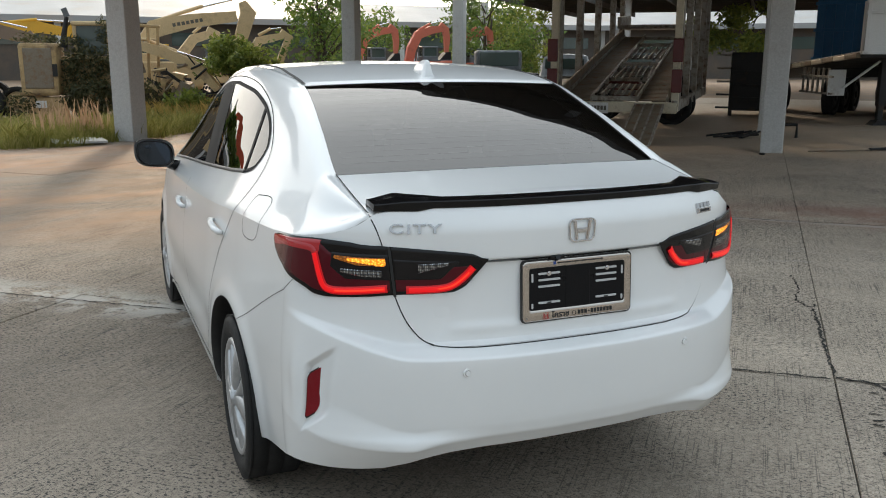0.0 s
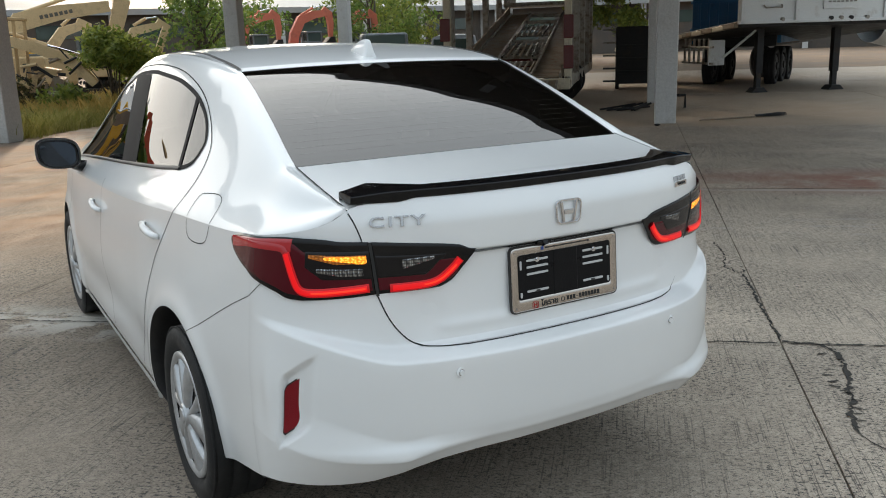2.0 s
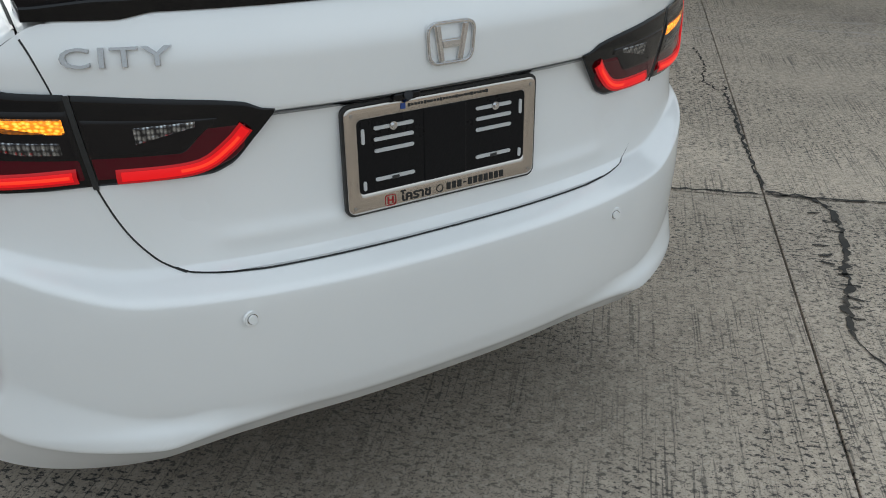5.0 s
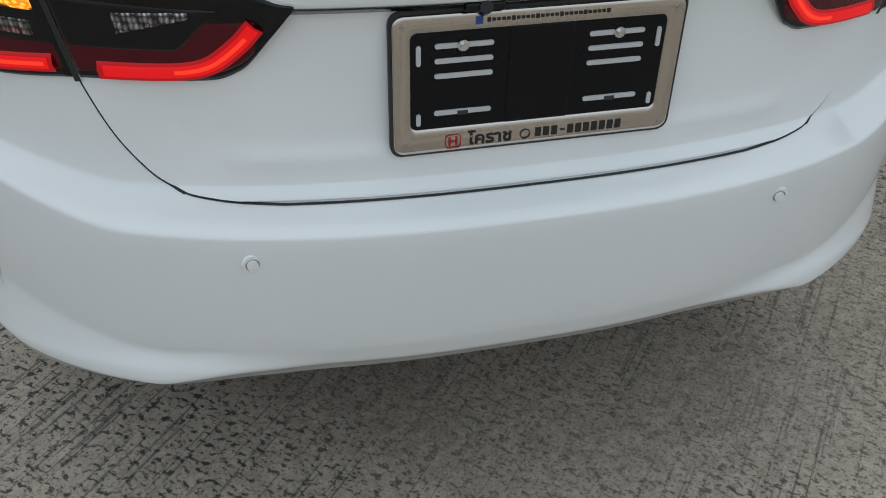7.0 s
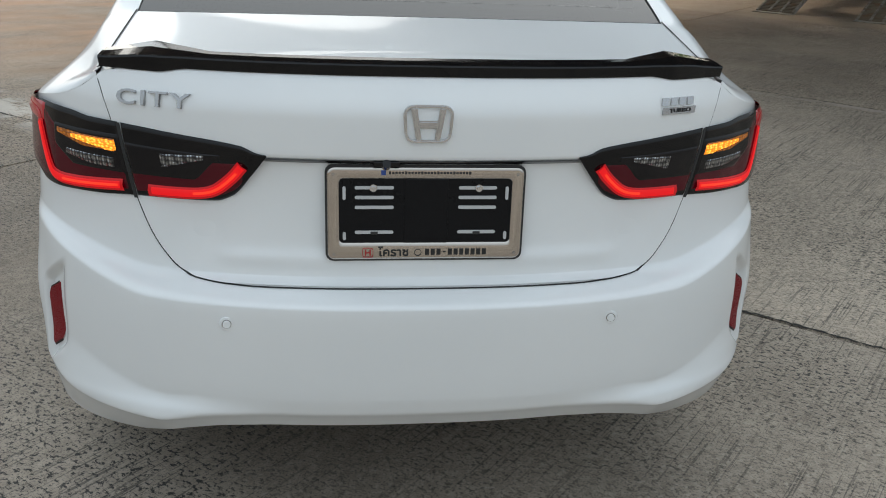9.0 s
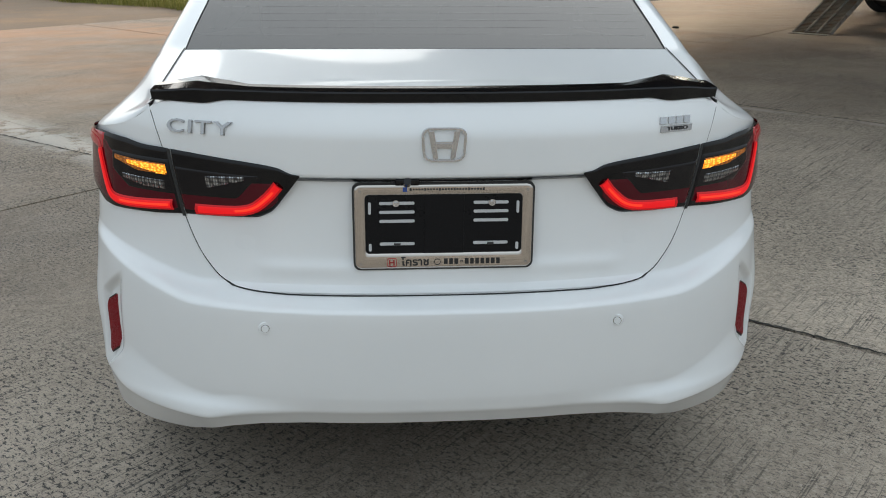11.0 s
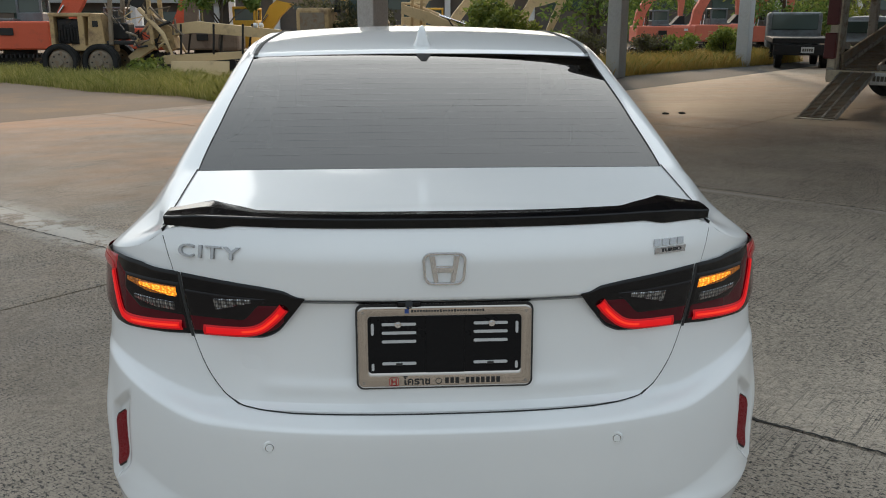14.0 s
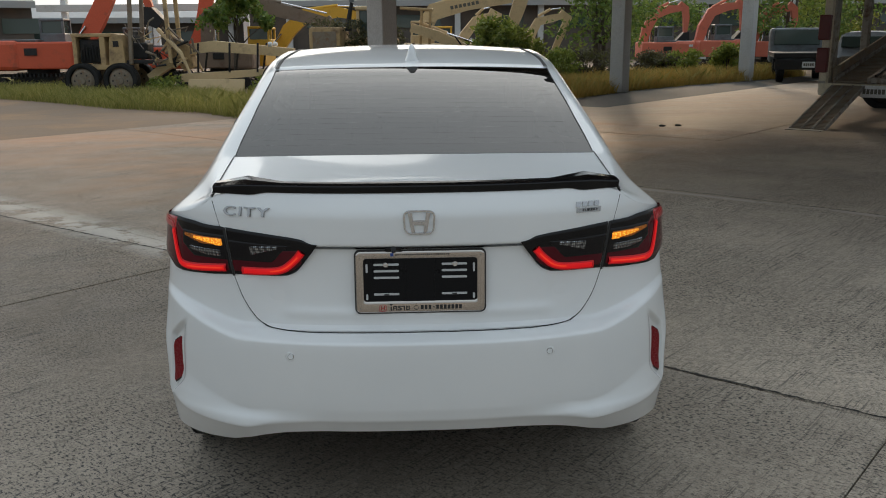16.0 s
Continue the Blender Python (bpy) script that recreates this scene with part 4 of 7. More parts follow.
for ch, x in zip("CITY", (-.549, -.5165, -.4885, -.4475)):
    lettering("letter", ch, .039, lid_pose(x, 1.077, .006), SATIN, car, .003, "satin metal letter", 1.6, .0002)
for x in (.468, .488, .507, .526):
    bm = bmesh.new()
    prism(bm, [(-.0095, -.0075), (.0065, -.0075), (.0095, .0075), (-.0065, .0075)], .003, lid_pose(x, 1.086, .0055))
    part("badge_bar", bm, SATIN, car, "small satin metal bar")
bm = bmesh.new()
prism(bm, [(-.042, -.007), (.040, -.007), (.043, .007), (-.039, .007)], .002, lid_pose(.500, 1.0695, .0045))
part("type_badge", bm, SATIN, car, "small satin metal strip")
lettering("letter", "TURBO", .011, lid_pose(.503, 1.0695, .0062), MATT_BLACK, car, .001, "small dark lettering", 1.5)

# plate carrier
carrier = new("plate_carrier")
carrier.parent = car
carrier["label"] = "steel plate frame round an empty black carrier"
carrier.matrix_basis = pose(.002, .0475, .876, -3)
rim_out, rim_in = np.array(round_rect(.376, .183, .014)), np.array(round_rect(.330, .126, .008))
rim_in[:, 1] += .0055
g = []
for k, y in ((0, .004), (0, -.0008), (.015, -.0020), (.05, -.0030), (.2, -.0036), (.4, -.0040), (.55, -.0040), (.75, -.0036), (.90, -.0028), (.965, -.0016), (1, .0004), (1, .004)):
    ring = rim_out + (rim_in - rim_out) * k
    ring = np.vstack([ring, ring[:1]])
    g.append(np.stack([ring[:, 0], np.full(len(ring), y), ring[:, 1]], -1))
sheet("plate_frame", np.array(g), STEEL_FRAME, carrier, 1, "polished steel frame with printed edge")
bm = bmesh.new()
prism(bm, round_rect(.384, .191, .016), .006, Matrix.Translation((0, .004, 0)))
part("frame_backing", bm, MATT_BLACK, carrier)
bm = bmesh.new()
block(bm, .335, .006, .133, (0, .002, .0055), bevel=.002)
block(bm, .085, .004, .128, (0, -.0005, .0055), bevel=.002)
part("carrier_tray", bm, TRAY_BLACK, carrier, "black plastic carrier tray")
for s in (1, -1):
    for z, w in ((.0515, .074), (.0325, .074), (.013, .074), (-.0365, .074)):
        bm = bmesh.new()
        prism(bm, round_rect(w, .0062, .003, 4), .0035, Matrix.Translation((s * .099, -.0015, z)))
        part("carrier_slot", bm, WHITE_SLOT, carrier, "pale slot")
    for z, h in ((.041, .026), (-.044, .016)):
        bm = bmesh.new()
        prism(bm, round_rect(.0058, h, .0028, 4), .0035, Matrix.Translation((s * .156, -.0015, z)))
        part("carrier_slot", bm, WHITE_SLOT, carrier, "pale slot")
    bm = bmesh.new()
    block(bm, .014, .004, .006, (s * .099, -.0025, -.038), bevel=.001)
    part("carrier_clip", bm, MATT_BLACK, carrier)
    bm = bmesh.new()
    bmesh.ops.create_cone(bm, cap_ends=True, segments=20, radius1=.0072, radius2=.0072, depth=.003, matrix=pose(s * .101, -.004, .0515, 90))
    bmesh.ops.create_cone(bm, cap_ends=True, segments=6, radius1=.0048, radius2=.0044, depth=.006, matrix=pose(s * .101, -.0065, .0515, 90))
    part("carrier_bolt", bm, CHROME, carrier, "bright bolt")
    for z in (.078, -.080):
        bm = bmesh.new()
        bmesh.ops.create_cone(bm, cap_ends=True, segments=14, radius1=.0032, radius2=.003, depth=.002, matrix=pose(s * .176, -.0042, z, 90))
        part("frame_rivet", bm, SATIN, carrier)
front = lambda x, z: Matrix.Translation((x, -.0046, z))
bm = bmesh.new()
ring_prism(bm, round_rect(.021, .020, .005), round_rect(.0185, .0175, .004), .0008, front(-.111, -.0775))
block(bm, .0028, .0008, .013, (-.1155, -.0046, -.0775))
block(bm, .0028, .0008, .013, (-.1065, -.0046, -.0775))
block(bm, .009, .0008, .0026, (-.111, -.0046, -.0775))
part("printed_mark", bm, INK_RED, carrier, "small red printed mark")
lettering("printed_word", "\u0e42\u0e04\u0e23\u0e32\u0e0a", .023, front(-.061, -.0775), INK_BLACK, carrier, .0004, "black printed word", 1.1, .0004)
for k, x in enumerate(np.linspace(.004, .116, 11)):
    bm = bmesh.new()
    block(bm, .0078 if k != 3 else .006, .0008, .0125 if k != 3 else .002, (float(x), -.0046, -.0765))
    part("printed_bar", bm, INK_BLACK, carrier)
bm = bmesh.new()
ring_prism(bm, round_rect(.014, .014, .0068), round_rect(.0115, .0115, .0056), .0008, front(-.014, -.0775))
part("printed_ring", bm, INK_BLACK, carrier)
for k in range(26):
    bm = bmesh.new()
    block(bm, .0042, .0008, .0038 if k % 5 else .0055, (-.070 + k * .0061, -.0046, .081))
    part("printed_bar", bm, INK_BLACK, carrier)
bm = bmesh.new()
block(bm, .009, .0008, .0095, (-.082, -.0046, .081))
part("printed_mark", bm, INK_BLUE, carrier, "small blue printed square")

# floor pan and cabin
bm = bmesh.new()
block(bm, 1.52, 3.5, .08, (0, 2.35, .23), bevel=.02)
part("floor_pan", bm, MATT_BLACK, car)
# unseen panel and silencer, added to block light under the tail
bm = bmesh.new()
block(bm, 1.18, .62, .05, (0, .55, .43), bevel=.01)
part("boot_floor", bm, MATT_BLACK, car)
bm = bmesh.new()
block(bm, .52, .34, .16, (.28, .50, .36), bevel=.05)
part("silencer", bm, STEEL_DARK_PART, car, "dull grey exhaust silencer")
bm = bmesh.new()
block(bm, 1.30, .50, .03, (0, 1.05, 1.06), bevel=.01)
block(bm, 1.30, .14, .60, (0, 1.30, .85), (12, 0, 0), .05)
for x in (-.38, .38):
    block(bm, .26, .10, .16, (x, 1.24, 1.20), (8, 0, 0), .04)
part("rear_seat", bm, CABIN, car, "dark cloth rear bench")
for x in (-.37, .37):
    bm = bmesh.new()
    block(bm, .48, .14, .62, (x, 2.25, .88), (12, 0, 0), .06)
    block(bm, .26, .10, .17, (x, 2.17, 1.27), (8, 0, 0), .04)
    block(bm, .48, .50, .14, (x, 2.5, .58), (0, 0, 0), .05)
    part("front_seat", bm, CABIN, car, "dark cloth front seat")
bm = bmesh.new()
block(bm, 1.40, .45, .26, (0, 3.25, .88), (0, 0, 0), .06)
part("dashboard", bm, CABIN, car)
bm = bmesh.new()
tube(bm, [(.37 + .18 * math.cos(t), 2.95 + .05 * math.sin(t), 1.0 + .17 * math.sin(t)) for t in np.linspace(0, 2 * math.pi, 25)], .014, 8, False)
part("steering_wheel", bm, CABIN, car)

# ---- the yard: ground, slabs, roofed shed ----
AZ = radians(42.5)
E1, E2 = Vector((math.cos(AZ), -math.sin(AZ), 0)), Vector((math.sin(AZ), math.cos(AZ), 0))   # across and along the shed
SLAB, E1_LINE, E2_LINE = 4.6, 0.90, 1.95
at = lambda u, v, z=0.0: E1 * u + E2 * v + Vector((0, 0, z))


def band(m, value, lo, hi):
    """0 to 1 as value runs from lo to hi."""
    n = m.node_tree.nodes.new("ShaderNodeMapRange")
    n.inputs[1].default_value, n.inputs[2].default_value = lo, hi
    m.node_tree.links.new(value, n.inputs[0])
    return n.outputs[0]


def along(m, direction):
    """Distance of the shaded place along a direction of the yard."""
    nt = m.node_tree
    g, d = nt.nodes.new("ShaderNodeNewGeometry"), nt.nodes.new("ShaderNodeVectorMath")
    d.operation = "DOT_PRODUCT"
    d.inputs[1].default_value = direction
    nt.links.new(g.outputs["Position"], d.inputs[0])
    return d.outputs["Value"]


def calc(m, op, a, b):
    n = m.node_tree.nodes.new("ShaderNodeMath")
    n.operation = op
    for s, v in ((n.inputs[0], a), (n.inputs[1], b)):
        if hasattr(v, "is_output"):
            m.node_tree.links.new(v, s)
        else:
            s.default_value = v
    return n.outputs[0]


def world_noise(m, scale, detail=5, rough=.6, stretch=(1, 1, 1), turn=0.0):
    nt = m.node_tree
    g, mp, nz = nt.nodes.new("ShaderNodeNewGeometry"), nt.nodes.new("ShaderNodeMapping"), nt.nodes.new("ShaderNodeTexNoise")
    mp.vector_type = "TEXTURE"
    mp.inputs["Rotation"].default_value = (0, 0, turn)
    mp.inputs["Scale"].default_value = [1 / s for s in stretch]
    nz.inputs["Scale"].default_value, nz.inputs["Detail"].default_value, nz.inputs["Roughness"].default_value = scale, detail, rough
    nt.links.new(g.outputs["Position"], mp.inputs[0])
    nt.links.new(mp.outputs[0], nz.inputs["Vector"])
    return nz.outputs["Fac"]


def concrete():
    m = material("broomed_concrete", (.25, .235, .21), .8)
    grey = ramp(m, world_noise(m, .55, 6, .7), (.30, (.29, .240, .192)), (.5, (.41, .345, .278)), (.72, (.52, .445, .362)))
    info = m.node_tree.nodes.new("ShaderNodeObjectInfo")
    c = blend(m, ramp(m, info.outputs["Random"], (0, (.0,) * 3), (1, (.22,) * 3)), grey, (.24, .22, .195))
    lines = world_noise(m, 130, 2, .5, (1, .02, 1), -AZ)              # broom marks along the slab
    patch = ramp(m, world_noise(m, 1.3, 4, .6), (.38, (.1,) * 3), (.58, (1,) * 3))
    grooves = calc(m, "MULTIPLY", ramp(m, lines, (.575, (0,) * 3), (.62, (1,) * 3)), patch)
    c = blend(m, calc(m, "MULTIPLY", grooves, .62), c, (.042, .04, .037))
    pits = ramp(m, world_noise(m, 62, 4, .68, (.75, 1.25, 1), -AZ), (.532, (0,) * 3), (.58, (1,) * 3))
    pit_patch = ramp(m, world_noise(m, .8, 3), (.34, (.25,) * 3), (.56, (1,) * 3))
    c = blend(m, calc(m, "MULTIPLY", calc(m, "MULTIPLY", pits, pit_patch), .95), c, (.028, .026, .025))
    speck = ramp(m, world_noise(m, 150, 2, .7), (.34, (.42,) * 3), (.46, (1,) * 3), (.62, (1,) * 3), (.74, (1.35,) * 3))
    c = blend(m, 1.0, c, speck, "MULTIPLY")
    mottle = ramp(m, world_noise(m, 22, 4, .7), (.32, (.78,) * 3), (.68, (1.16,) * 3))
    c = blend(m, 1.0, c, mottle, "MULTIPLY")
    pale = ramp(m, world_noise(m, 65, 2), (.58, (0,) * 3), (.64, (1,) * 3))
    c = blend(m, calc(m, "MULTIPLY", pale, .55), c, (.47, .41, .345))
    # darker towards low u, brighter towards high u; paler beyond the v 1.95 joint
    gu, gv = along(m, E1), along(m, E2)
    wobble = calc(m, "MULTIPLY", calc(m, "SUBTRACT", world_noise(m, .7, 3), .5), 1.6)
    near_tone = ramp(m, band(m, calc(m, "ADD", gu, wobble), -2.6, 1.2), (0, (.60, .575, .54)), (.42, (.74, .73, .715)), (.64, (.98, .97, .955)), (1, (1.16, 1.15, 1.13)))
    far_tone = ramp(m, band(m, calc(m, "ADD", gu, wobble), -5.0, .5), (0, (.84, .82, .79)), (1, (1.36, 1.33, 1.29)))
    c = blend(m, 1.0, c, blend(m, band(m, calc(m, "SUBTRACT", gv, calc(m, "MULTIPLY", gu, .045)), 1.90, 1.96), near_tone, far_tone), "MULTIPLY")
    # red-brown earth carried in from the yard, thickest far to the left and along the second joint
    v, u = along(m, E2), along(m, E1)
    dust = calc(m, "MULTIPLY", band(m, v, 1.7, 4.6), band(m, u, -2.0, -6.0))
    dust = calc(m, "MULTIPLY", dust, ramp(m, world_noise(m, .35, 6, .65, (.4, 1.6, 1), 0.0), (.36, (.06,) * 3), (.58, (1.0,) * 3)))
    dust = calc(m, "MULTIPLY", dust, ramp(m, world_noise(m, 1.1, 5, .7, (.3, 1.8, 1), 4.0), (.34, (.35,) * 3), (.56, (1.0,) * 3)))
    c = blend(m, dust, c, (.43, .245, .14))
    floor_dust = calc(m, "MULTIPLY", band(m, v, 12.45, 12.7), ramp(m, world_noise(m, .5, 6, .65, (.4, 1.6, 1), 0.0), (.25, (.35,) * 3), (.60, (.9,) * 3)))
    c = blend(m, floor_dust, c, (.42, .33, .24))
    near = calc(m, "MULTIPLY", band(m, calc(m, "ABSOLUTE", calc(m, "SUBTRACT", v, 7.05), 0), .95, .25), band(m, u, -.5, 2.5))
    near = calc(m, "MULTIPLY", near, ramp(m, world_noise(m, 1.6, 6, .7), (.36, (0,) * 3), (.54, (.95,) * 3)))
    c = blend(m, near, c, (.30, .135, .095))
    chalk = calc(m, "MULTIPLY", band(m, calc(m, "ABSOLUTE", calc(m, "SUBTRACT", v, 4.85), 0), .55, .1), ramp(m, world_noise(m, 2.4, 5, .75, (.5, 1.5, 1), -AZ), (.53, (0,) * 3), (.62, (.85,) * 3)))
    chalk = calc(m, "MULTIPLY", chalk, band(m, u, -.5, 1.5))
    c = blend(m, chalk, c, (.48, .42, .38))
    edge = calc(m, "MULTIPLY", band(m, calc(m, "ABSOLUTE", calc(m, "SUBTRACT", v, 1.85), 0), .32, .02), ramp(m, world_noise(m, 2.6, 5, .75), (.44, (0,) * 3), (.50, (.85,) * 3)))
    c = blend(m, calc(m, "MULTIPLY", edge, band(m, u, -1.5, -2.6)), c, (.52, .49, .44))
    line = calc(m, "MULTIPLY", band(m, calc(m, "ABSOLUTE", calc(m, "SUBTRACT", v, 6.48), 0), .09, .02), ramp(m, world_noise(m, 1.2, 4, .7), (.34, (0,) * 3), (.50, (.8,) * 3)))
    c = blend(m, calc(m, "MULTIPLY", line, band(m, u, -4.5, -3.0)), c, (.50, .43, .38))
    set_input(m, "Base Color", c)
    set_input(m, "Roughness", ramp(m, world_noise(m, 3, 4), (.3, (.62,) * 3), (.7, (.85,) * 3)))
    h = calc(m, "SUBTRACT", calc(m, "SUBTRACT", world_noise(m, 90, 3), calc(m, "MULTIPLY", grooves, .72)), calc(m, "MULTIPLY", pits, .8))
    relief(m, h, .35, .006)
    return m


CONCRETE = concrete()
SOIL = worn("dry_earth", (.20, .135, .085), (.30, .19, .105), .95, 0, .5, .48, 30)
COLUMN = worn("weathered_concrete_column", (0.60, 0.60, 0.585), (0.46, 0.44, 0.41), .85, 0, 2.0, .56, 35)
JOINT = worn("dirt_in_joint", (.035, .032, .028), (.07, .06, .05), .95, 0, 8, .5)
ROOF_UNDER = worn("dark_roof_sheet", (.07, .065, .06), (.11, .09, .08), .8, 0, 1.0, .5)
STEEL_DARK = worn("dark_steel", (0.022, 0.022, 0.023), (0.07, 0.048, 0.034), .6, .3, 4, .55)
RUST = worn("rusty_steel_tread", (0.27, 0.225, 0.17), (0.28, 0.155, 0.085), .8, .3, 6, .50)
TRAILER_GREY = worn("weathered_trailer_paint", (0.36, 0.34, 0.295), (0.15, 0.098, 0.068), .6, .1, 7, .47)
TRAILER_CREAM = worn("cream_trailer_paint", (0.660, 0.600, 0.456), (0.300, 0.228, 0.144), .55, 0, 6, .56)
LAMP_RED = worn("dusty_red_lamp", (0.120, 0.012, 0.011), (0.066, 0.024, 0.018), .4, 0, 8, .6)
BLUE = worn("blue_container_paint", (0.016, 0.130, 0.286), (0.039, 0.078, 0.104), .5, 0, 3, .6)
WHITE_TRUCK = worn("white_trailer_paint", (0.744, 0.756, 0.744), (0.456, 0.408, 0.348), .5, 0, 3, .6)
CAT_YELLOW = worn("faded_yellow_machine_paint", (0.50, 0.345, 0.165), (0.21, 0.14, 0.085), .65, 0, 3, .48)
TAN_YELLOW = worn("dusty_tan_machine_paint", (0.66, 0.49, 0.27), (0.40, 0.29, 0.18), .7, 0, 3, .55)
BRIGHT_YELLOW = worn("yellow_machine_paint", (0.720, 0.408, 0.036), (0.336, 0.204, 0.060), .55, 0, 3, .6)
ORANGE = worn("orange_red_machine_paint", (0.650, 0.106, 0.044), (0.325, 0.094, 0.056), .55, 0, 3, .58)
SALMON = worn("sun_bleached_orange_paint", (0.667, 0.178, 0.109), (0.368, 0.127, 0.086), .6, 0, 3, .58)
CAB_GREY = worn("grey_cab_paint", (0.140, 0.161, 0.175), (0.098, 0.098, 0.098), .5)
CAB_GLASS = material("dusty_cab_glass", (.06, .085, .075), .12, Coat_Weight=.6)
BAR_GREY = material("grey_print", (.12, .11, .09), .6)

# ground sheet out to the horizon
bm = bmesh.new()
bmesh.ops.create_grid(bm, x_segments=40, y_segments=40, size=600)
for vtx in bm.verts:
    vtx.co.z = -.03 - (0 if vtx.co.length < 60 else .2 * noise.noise(vtx.co / 60))
ground = tagged(part("ground", bm, SOIL, None), "dry reddish earth with dust and weeds", "ground", kind="structure")

pavement = tagged(new("pavement"), "broomed concrete slabs with dirty joints and brown dust", "pavement", kind="structure")
bm = bmesh.new()
block(bm, SLAB - .006, SLAB - .006, .06, (0, 0, -.03), bevel=.004)
first = None
for i in range(-3, 6):
    for j in range(-4, 7):
        if i < -2 and j > 2:
            continue
        u, v = E1_LINE + (i + .5) * SLAB, E2_LINE + (j + .5) * SLAB
        if first is None:
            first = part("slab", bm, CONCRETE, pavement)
            ob = first
        else:
            ob = new("slab", first.data)
            ob.parent = pavement
        ob.matrix_basis = Matrix.Translation(at(u, v, .0015 * ((i * 7 + j * 5) % 3))) @ pose(0, 0, 0, 0, 0, -42.5)
bm = bmesh.new()
block(bm, 9 * SLAB, 11 * SLAB, .02, (0, 0, -.022))
ob = part("joint_filling", bm, JOINT, pavement)
ob.matrix_basis = Matrix.Translation(at(E1_LINE + 1.5 * SLAB, E2_LINE + 1.5 * SLAB, -.002)) @ pose(0, 0, 0, 0, 0, -42.5)


def crack(name, pts, width, seed, wander=.02):
    rnd = random.Random(seed)
    line = resample(pts, .022)
    vs, fs = [], []
    for k, (x, y) in enumerate(line):
        d = line[min(k + 1, len(line) - 1)] - line[max(k - 1, 0)]
        d = d / max(np.hypot(*d), 1e-6)
        o = rnd.uniform(-wander, wander)
        w = width * rnd.uniform(.25, 1.3)
        c = np.array([x, y]) + np.array([-d[1], d[0]]) * o
        vs += [(*(c + np.array([-d[1], d[0]]) * w / 2), .0062), (*(c - np.array([-d[1], d[0]]) * w / 2), .0062)]
    fs = [(2 * k, 2 * k + 1, 2 * k + 3, 2 * k + 2) for k in range(len(line) - 1)]
    ob = mesh_object(name, vs, fs, JOINT, pavement, smooth=False)
    return ob


crack("crack", [(2.03, .87), (2.13, .73), (2.106, .633), (2.048, .555), (1.953, .46), (1.80, .341), (1.67, .23), (1.537, .135), (1.44, .058)], .024, 3, .014)
crack("crack", [(1.44, .058), (1.388, -.031), (1.373, -.097), (1.388, -.152), (1.386, -.218), (1.40, -.33)], .011, 13, .004)
crack("crack", [(2.03, .88), (2.271, 1.165), (2.60, 1.54), (2.85, 1.83)], .018, 7, .009)
crack("crack", [(3.37, 2.55), (3.15, 2.25), (2.90, 2.03), (2.85, 1.87), (2.91, 1.87), (2.95, 1.93)], .013, 9, .012)
joint = lambda pts: [tuple(at(u, v))[:2] for u, v in pts]
crack("joint_crack", joint([(-8.5, 1.50), (-6.5, 1.60), (-4.2, 1.78), (-2.9, 1.86), (-.2, 1.935), (.9, 1.975), (2.6, 2.06), (5.5, 2.12)]), .017, 41, .006)
crack("joint_crack", joint([(-3.0, 6.58), (-1.8, 6.60), (.8, 6.46), (2.6, 6.60), (5.5, 6.62)]), .022, 42, .012)
flake = random.Random(17)
for k in range(13):                                              # spalled edges along the main crack
    x, y = 1.5 + .05 * k, .10 + .048 * k
    dx, dy = flake.uniform(.02, .05), flake.uniform(-.06, -.02)
    sgn = flake.choice((-1, 1))
    crack("crack", [(x, y), (x + sgn * dx, y + sgn * dy)], .010, 30 + k, .004)


def column(x, y, w=.42, h=4.6, name="concrete_column"):
    bm = bmesh.new()
    block(bm, w, w, h, (0, 0, h / 2), bevel=.02)
    ob = part(name, bm, COLUMN, None)
    ob.matrix_world = pose(x, y, -.01, 0, 0, -42.5)
    return tagged(ob, "square weathered grey concrete column of the open shed", "column", "shed columns", "structure")


for x, y in ((-.42, 15.25), (6.22, 22.85), (12.25, 28.75)):
    column(x, y)
column(9.47, 9.30, .36)
for x, y in ((12.55, 12.75), (19.0, 19.5), (26, 27), (20.5, 44), (24, 35)):
    column(x, y, .36)
# near sheets lie out of view, sized to shade the yard and darken glass reflections
U0, U1, V0, V1, RZ = -11.6, 6.0, 4.3, 55.4, 4.45
bm = bmesh.new()
VM = (V0 + V1) / 2
for u0, u1, v0, v1 in ((U0, U1, V0, 15.2), (U0, U1, 15.2, 25.4), (-1.5, U1, 25.4, 37.0), (0.0, U1, 37.0, V1), (U0, 0.0, 41.0, V1)):   # one bay stays bare purlins, left open to let sun onto the floor
    block(bm, u1 - u0, v1 - v0, .10, ((u0 + u1 - U0 - U1) / 2, (v0 + v1) / 2 - VM, 0), bevel=.01)
for k in range(26):                                              # roof purlins and trusses in one ceiling mesh
    block(bm, U1 - U0 - .2, .08, .16, (0, -(V1 - V0) / 2 + 1 + k * 1.95, -.13))
for k in range(5):
    block(bm, .10, V1 - V0 - .3, .24, (-(U1 - U0) / 2 + .6 + k * 3.6, 0, -.30))
roof = part("ceiling", bm, ROOF_UNDER, None)
roof.matrix_world = Matrix.Translation(at((U0 + U1) / 2, (V0 + V1) / 2, RZ + .05)) @ pose(0, 0, 0, 0, 0, -42.5)
tagged(roof, "dark steel roof of the open shed with purlins", "roof", kind="structure")


